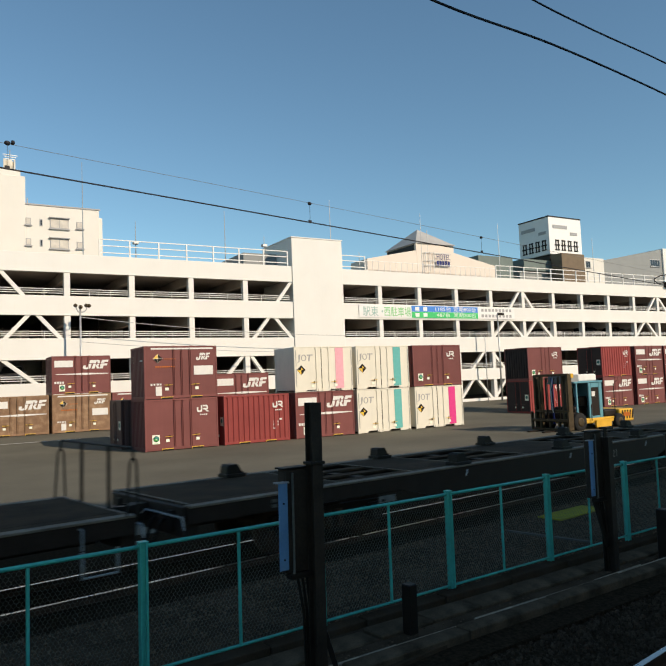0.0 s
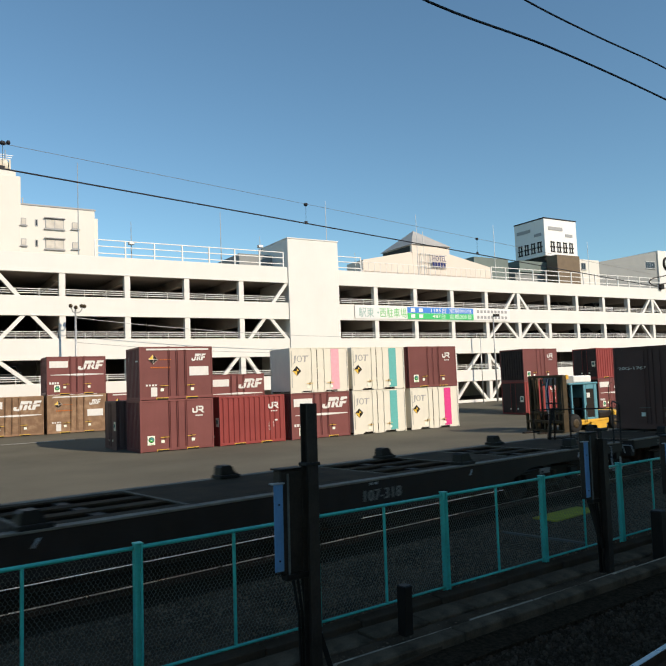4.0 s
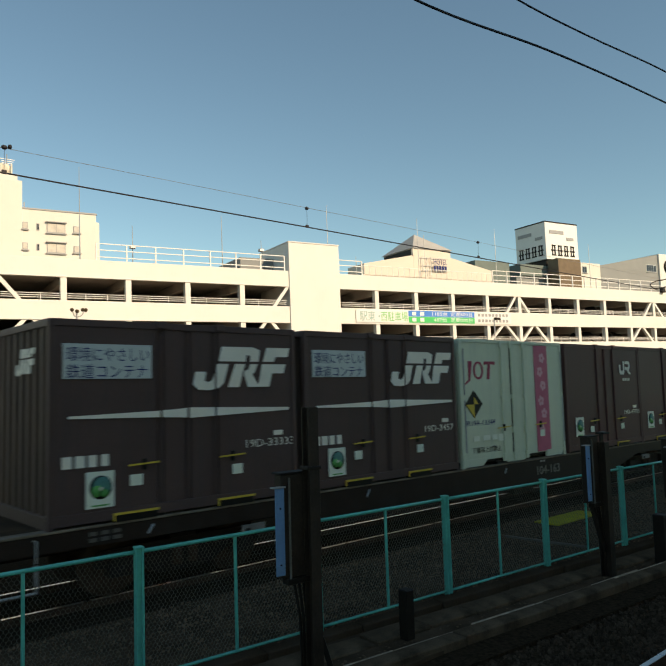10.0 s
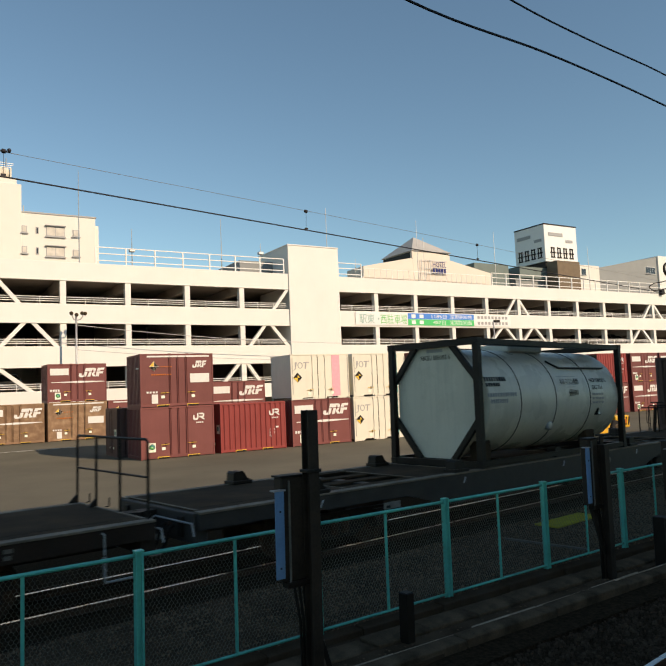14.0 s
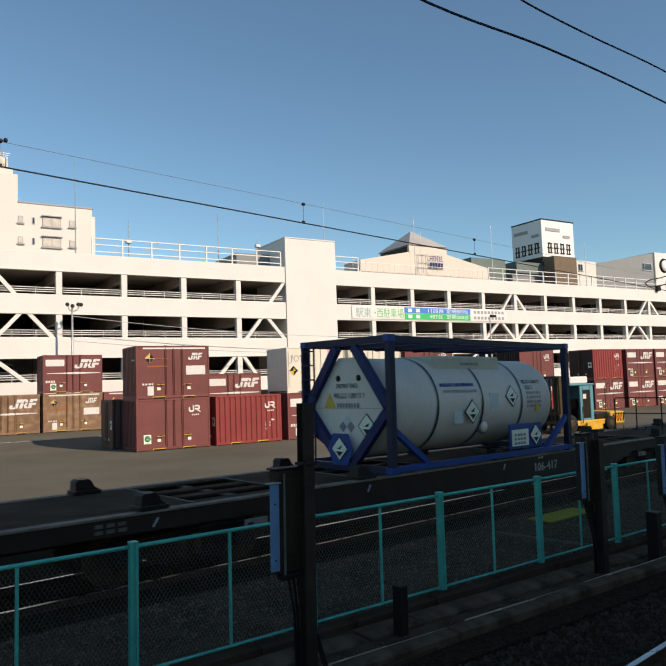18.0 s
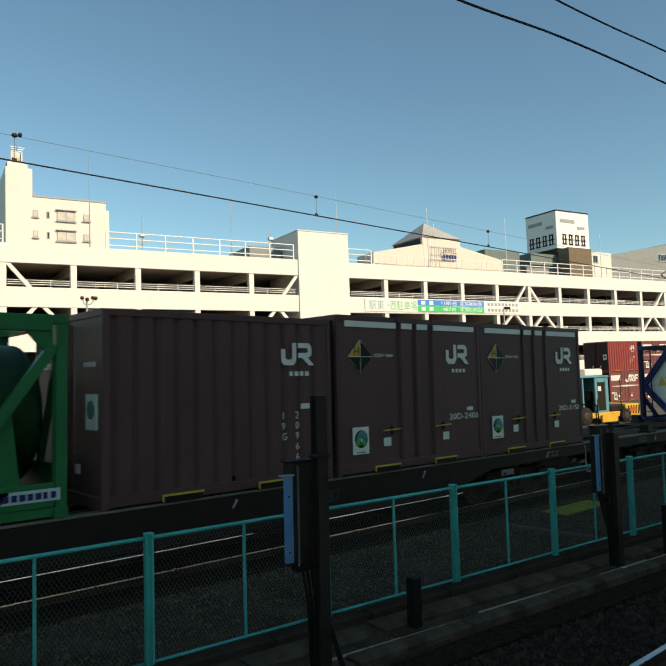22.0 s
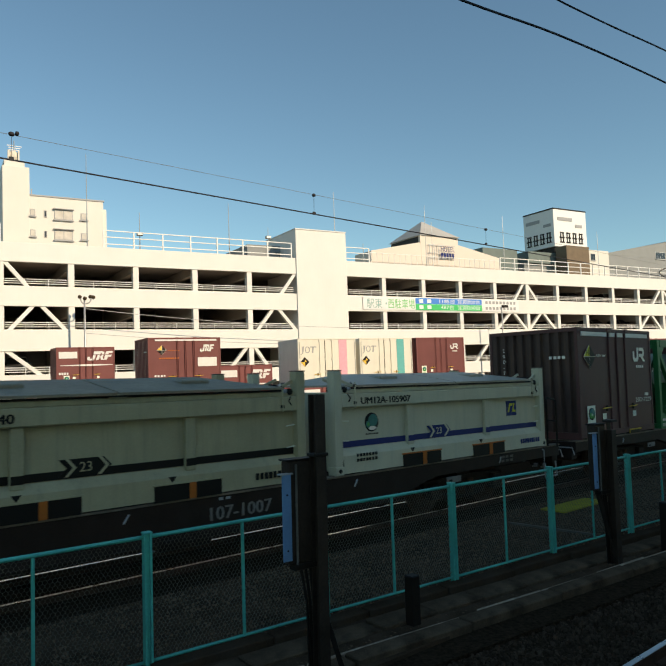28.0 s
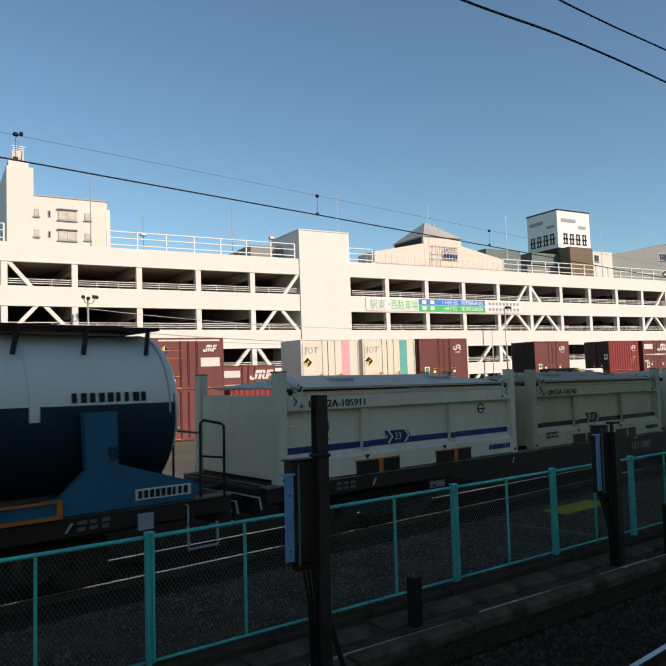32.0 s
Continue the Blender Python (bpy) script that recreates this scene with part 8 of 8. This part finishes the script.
        part("lever", bar(bmesh.new(), (xe + sg * 0.02, 0.1, H + 0.10), (xe + sg * 0.27, 0.06, H + 0.0), 0.03, 0.045), paint, gear)
        part("lever", bar(bmesh.new(), (xe + sg * 0.02, 0.5, H + 0.12), (xe + sg * 0.27, 0.5, H + 0.03), 0.03, 0.045), paint, gear)
        part("pivot", lathe(bmesh.new(), [(-0.02, 0.002), (-0.02, 0.05), (0.05, 0.05), (0.05, 0.002)], 12, "y", (xe + sg * 0.1, 0.06, H - 0.06)), BLACK_PAINT, gear)
        part("pivot", lathe(bmesh.new(), [(-0.02, 0.002), (-0.02, 0.03), (0.05, 0.03), (0.05, 0.002)], 12, "y", (xe + sg * 0.19, 0.05, H - 0.05)), GREY_MARK, gear)
        rod = part("lock_rod", tube(bmesh.new(), (xe + sg * 0.28, -0.012, H - 0.36), (xe + sg * 0.28, -0.012, H + 0.06), 0.014, 6), paint, r0)
        for z in (H - 0.30, H - 0.02):
            part("rod_guide", box(xe + sg * 0.28 - 0.03, xe + sg * 0.28 + 0.03, -0.022, 0.0, z, z + 0.05, 0.005), BLACK_PAINT, rod)
        part("latch", pipe(bmesh.new(), [(xe + sg * 0.12, -0.004, H - 0.13), (xe + sg * 0.17, -0.02, H - 0.2), (xe + sg * 0.12, -0.02, H - 0.26)], 0.01, 5), BLACK_PAINT, r0)
        part("lid_hook", pipe(bmesh.new(), [(xe + sg * 0.26, 0.1, H - 0.06), (xe + sg * 0.3, 0.1, H + 0.03), (xe + sg * 0.38, 0.2, H + 0.05)], 0.016, 5), BLACK_PAINT, r0)
        for z in (0.54, 0.86):
            part("side_hook", pipe(bmesh.new(), [(xe + sg * 0.02, 0.1, z), (xe + sg * 0.02, 0.05, z), (xe + sg * 0.17, 0.05, z - 0.01)], 0.008, 5), STICKER, r0)
    part("stripe", box(0.16, L - 0.16, 0.112, 0.1195, 0.42, 0.52), stripe, r0, "dark stripe along the side")
    nf = part("number_field", prism(bmesh.new(), [(2.30, 0.45), (2.86, 0.45), (2.96, 0.545), (2.86, 0.65), (2.30, 0.65), (2.40, 0.545)], 0.104, 0.1115), stripe, r0, "dark arrow-shaped field")
    for x0 in (2.37, 2.78):
        part("chevron", prism(bmesh.new(), [(x0, 0.44), (x0 + 0.045, 0.44), (x0 + 0.145, 0.545), (x0 + 0.045, 0.66), (x0, 0.66), (x0 + 0.10, 0.545)], 0.096, 0.1035), paint, nf)
    text("number", "23", 0.17, paint, r0, side(2.55, 0.49, 0.1))
    text("number", code, 0.16, BLACK_MARK, r0, side(0.56, 1.115, -0.004), 1.2, 0.012)
    for x0 in (1.53, 3.48):
        pk = part("fork_pocket", box(x0, x0 + 1.0, -0.022, 0.04, 0.0, 0.21), BLACK_MARK, r0)
        part("pocket_post", box(x0 + 0.50, x0 + 0.60, -0.028, -0.0225, 0.0, 0.21), ORANGE, pk)
        part("pocket_edge", box(x0 - 0.02, x0 + 1.02, -0.026, -0.006, 0.21, 0.23), ORANGE if stripe is NAVY else paint, pk, "orange pocket edge")
        part("arrow_mark", prism(bmesh.new(), [(x0 + 0.2, 0.31), (x0 + 0.32, 0.31), (x0 + 0.26, 0.23)], -0.006, -0.0005), BLACK_MARK, r0)
    bars(r0, L - 0.95, 0.12, 0.7, 0.15, NAVY if stripe is NAVY else BLACK_MARK, 1, 9, 5, m=pose(0, -0.016, 0))
    bars(r0, 0.44, 0.19, 0.48, 0.16, BLACK_MARK, 2, 7, 8, m=pose(0, -0.014, 0))
    if mark_green:
        blue = "911" in code
        st = part("emblem", lathe(bmesh.new(), [(0.112, 0.002), (0.112, 0.16), (0.1195, 0.16)], 20, "y", (0.92, 0, 0.80)), BLACK_MARK, r0, "round dark-edged blue and green emblem")
        ring = lambda cx, cz, rx, rz, n=12: [(cx + rx * math.cos(6.2832 * i / n), cz + rz * math.sin(6.2832 * i / n)) for i in range(n)]
        part("field", prism(bmesh.new(), ring(0.945, 0.83, 0.11, 0.105), 0.106, 0.1115), BLUE_MARK if blue else ECO_TEAL, st)
        part("field", prism(bmesh.new(), ring(0.93, 0.70, 0.09, 0.035), 0.106, 0.1115), LOGO, st)
        part("field", prism(bmesh.new(), ring(0.83, 0.77, 0.06, 0.065, 6), 0.101, 0.1055), GREEN_MARK if blue else ECO_TEAL, st)
        part("field", prism(bmesh.new(), ring(0.83, 0.77, 0.03, 0.035, 6), 0.097, 0.1005), PALE_GREEN if blue else GREEN_MARK, st)
        bars(r0, 0.78, 0.595, 0.3, 0.035, BLACK_MARK, 1, 8, 4, m=pose(0, 0.118, 0))
    if stripe is NAVY and "907" in code:
        fl = part("square_sign", box(4.78, 5.12, 0.108, 0.1195, 0.70, 1.0), NAVY, r0, "small navy square sign")
        for pts in ([(4.82, 0.77), (4.86, 0.77), (4.90, 0.90), (4.98, 0.90), (4.99, 0.95), (4.88, 0.95)], [(4.97, 0.77), (5.08, 0.77), (5.09, 0.81), (5.02, 0.81), (5.06, 0.95), (5.02, 0.95)]):
            part("mark", prism(bmesh.new(), pts, 0.103, 0.1075), MATS["H_LIME"], fl)
    if "911" in code:
        hoopm = bmesh.new()
        for i in range(12):
            a0, a1 = radians(20 + i * 28), radians(20 + (i + 1) * 28)
            prism(hoopm, [(5.0 + 0.1 * math.cos(a0), 0.92 + 0.1 * math.sin(a0)), (5.0 + 0.1 * math.cos(a1), 0.92 + 0.1 * math.sin(a1)), (5.0 + 0.075 * math.cos(a1), 0.92 + 0.075 * math.sin(a1)), (5.0 + 0.075 * math.cos(a0), 0.92 + 0.075 * math.sin(a0))], 0.11, 0.1195)
        bx(hoopm, 4.91, 5.14, 0.11, 0.1195, 0.905, 0.93)
        part("ring_mark", hoopm, BLACK_MARK, r0)
    return aboard(r0, s)


LID = mat("lid_sheet", (0.36, 0.31, 0.24), 0.4, var=0.25, scale=1.5, bump=0.05, streak=0.4, dirt=0.5, dirt_col=(0.22, 0.20, 0.17))
OLD_LID = mat("stained_lid_sheet", (0.27, 0.22, 0.155), 0.55, var=0.35, scale=1.8, bump=0.08, streak=0.5, dirt=0.6, dirt_col=(0.13, 0.105, 0.075))
tank_formalin(-40.22)
tank_acid(-60.5)
tank_green(-83.56)
hopper_box(-95.2, "UM12A-105907", UM_GREY, NAVY, "pale grey-green hopper container with a navy stripe")
hopper_box(-101.8, "UM12A-105740", UM_OLIVE, BLACK_MARK, "olive-grey stained hopper container with a black stripe", False)
hopper_box(-108.42, "UM12A-105911", UM_PALE, NAVY, "pale blue-grey hopper container with a navy stripe")
tank_hauler(-115.65)

# ---------------------------------------------------------------- movement
RUN = [(0, -50.2), (1, -42.4), (2, -34.32), (3, -25.4), (3.5, -21.2), (4.5, -12.7), (5.5, -4.2), (6, 0.0), (6.5, 4.0), (7, 8.0), (7.5, 11.7), (8, 15.45), (8.5, 18.9), (9, 22.23), (9.5, 25.95), (10, 29.48), (11, 35.54),
       (12, 41.22), (13, 46.67), (14, 51.56), (14.5, 54.1), (15.5, 59.0), (16.5, 63.4), (17, 65.43), (18, 69.42), (19, 73.22), (20, 76.66), (21, 79.91), (22, 83.36), (23, 86.49), (24, 89.9), (25, 93.01), (25.5, 94.6), (26.5, 97.9), (27.5, 101.05),
       (28, 102.54), (29, 105.91), (30, 108.94), (31, 111.89), (32, 114.6)]
CAR_RUN = [(0, 22.0), (1, 18.4), (2, 14.6), (2.5, 12.4), (3, 9.6), (4, 5.5), (8, -10.0), (32, -60.0)]


def along(rows, t):
    return float(np.interp(t, [a for a, _ in rows], [b for _, b in rows]))


def motions():
    for thing, s, y, z in TRAIN:
        walk(thing, [(t, pose(s + d, y, z)) for t, d in RUN])
    turn, n = [], 0
    while n <= 32 * FPS:
        t = n / FPS
        turn.append((t, along(RUN, t) / 0.43))
        n += 4 if t < 16 else 9
    if turn[-1][0] < 32:
        turn.append((32.0, along(RUN, 32) / 0.43))
    for w, x, y, z, k in WHEELS:
        walk(w, [(t, pose(x, y, z, 0, math.degrees(a) % 360, 0)) for t, a in turn])
    for_car = [(t, Matrix.Translation((x, 41.5 - (x - 14.5) * 0.19, ground_height(x, 41.5 - (x - 14.5) * 0.19) + 0.01)) @ pose(0, 0, 0, 0, 0, -10.8)) for t, x in CAR_RUN]
    walk(CAR, for_car)
    rows = [(i * 0.1, along(CAR_RUN, i * 0.1)) for i in range(0, 81)] + [(8 + i * 0.25, along(CAR_RUN, 8 + i * 0.25)) for i in range(1, 97)]
    for w, x, y in CAR_WHEELS:
        walk(w, [(t, pose(x, y, 0.33, 0, math.degrees(d / 0.33) % 360, 0)) for t, d in rows])


motions()
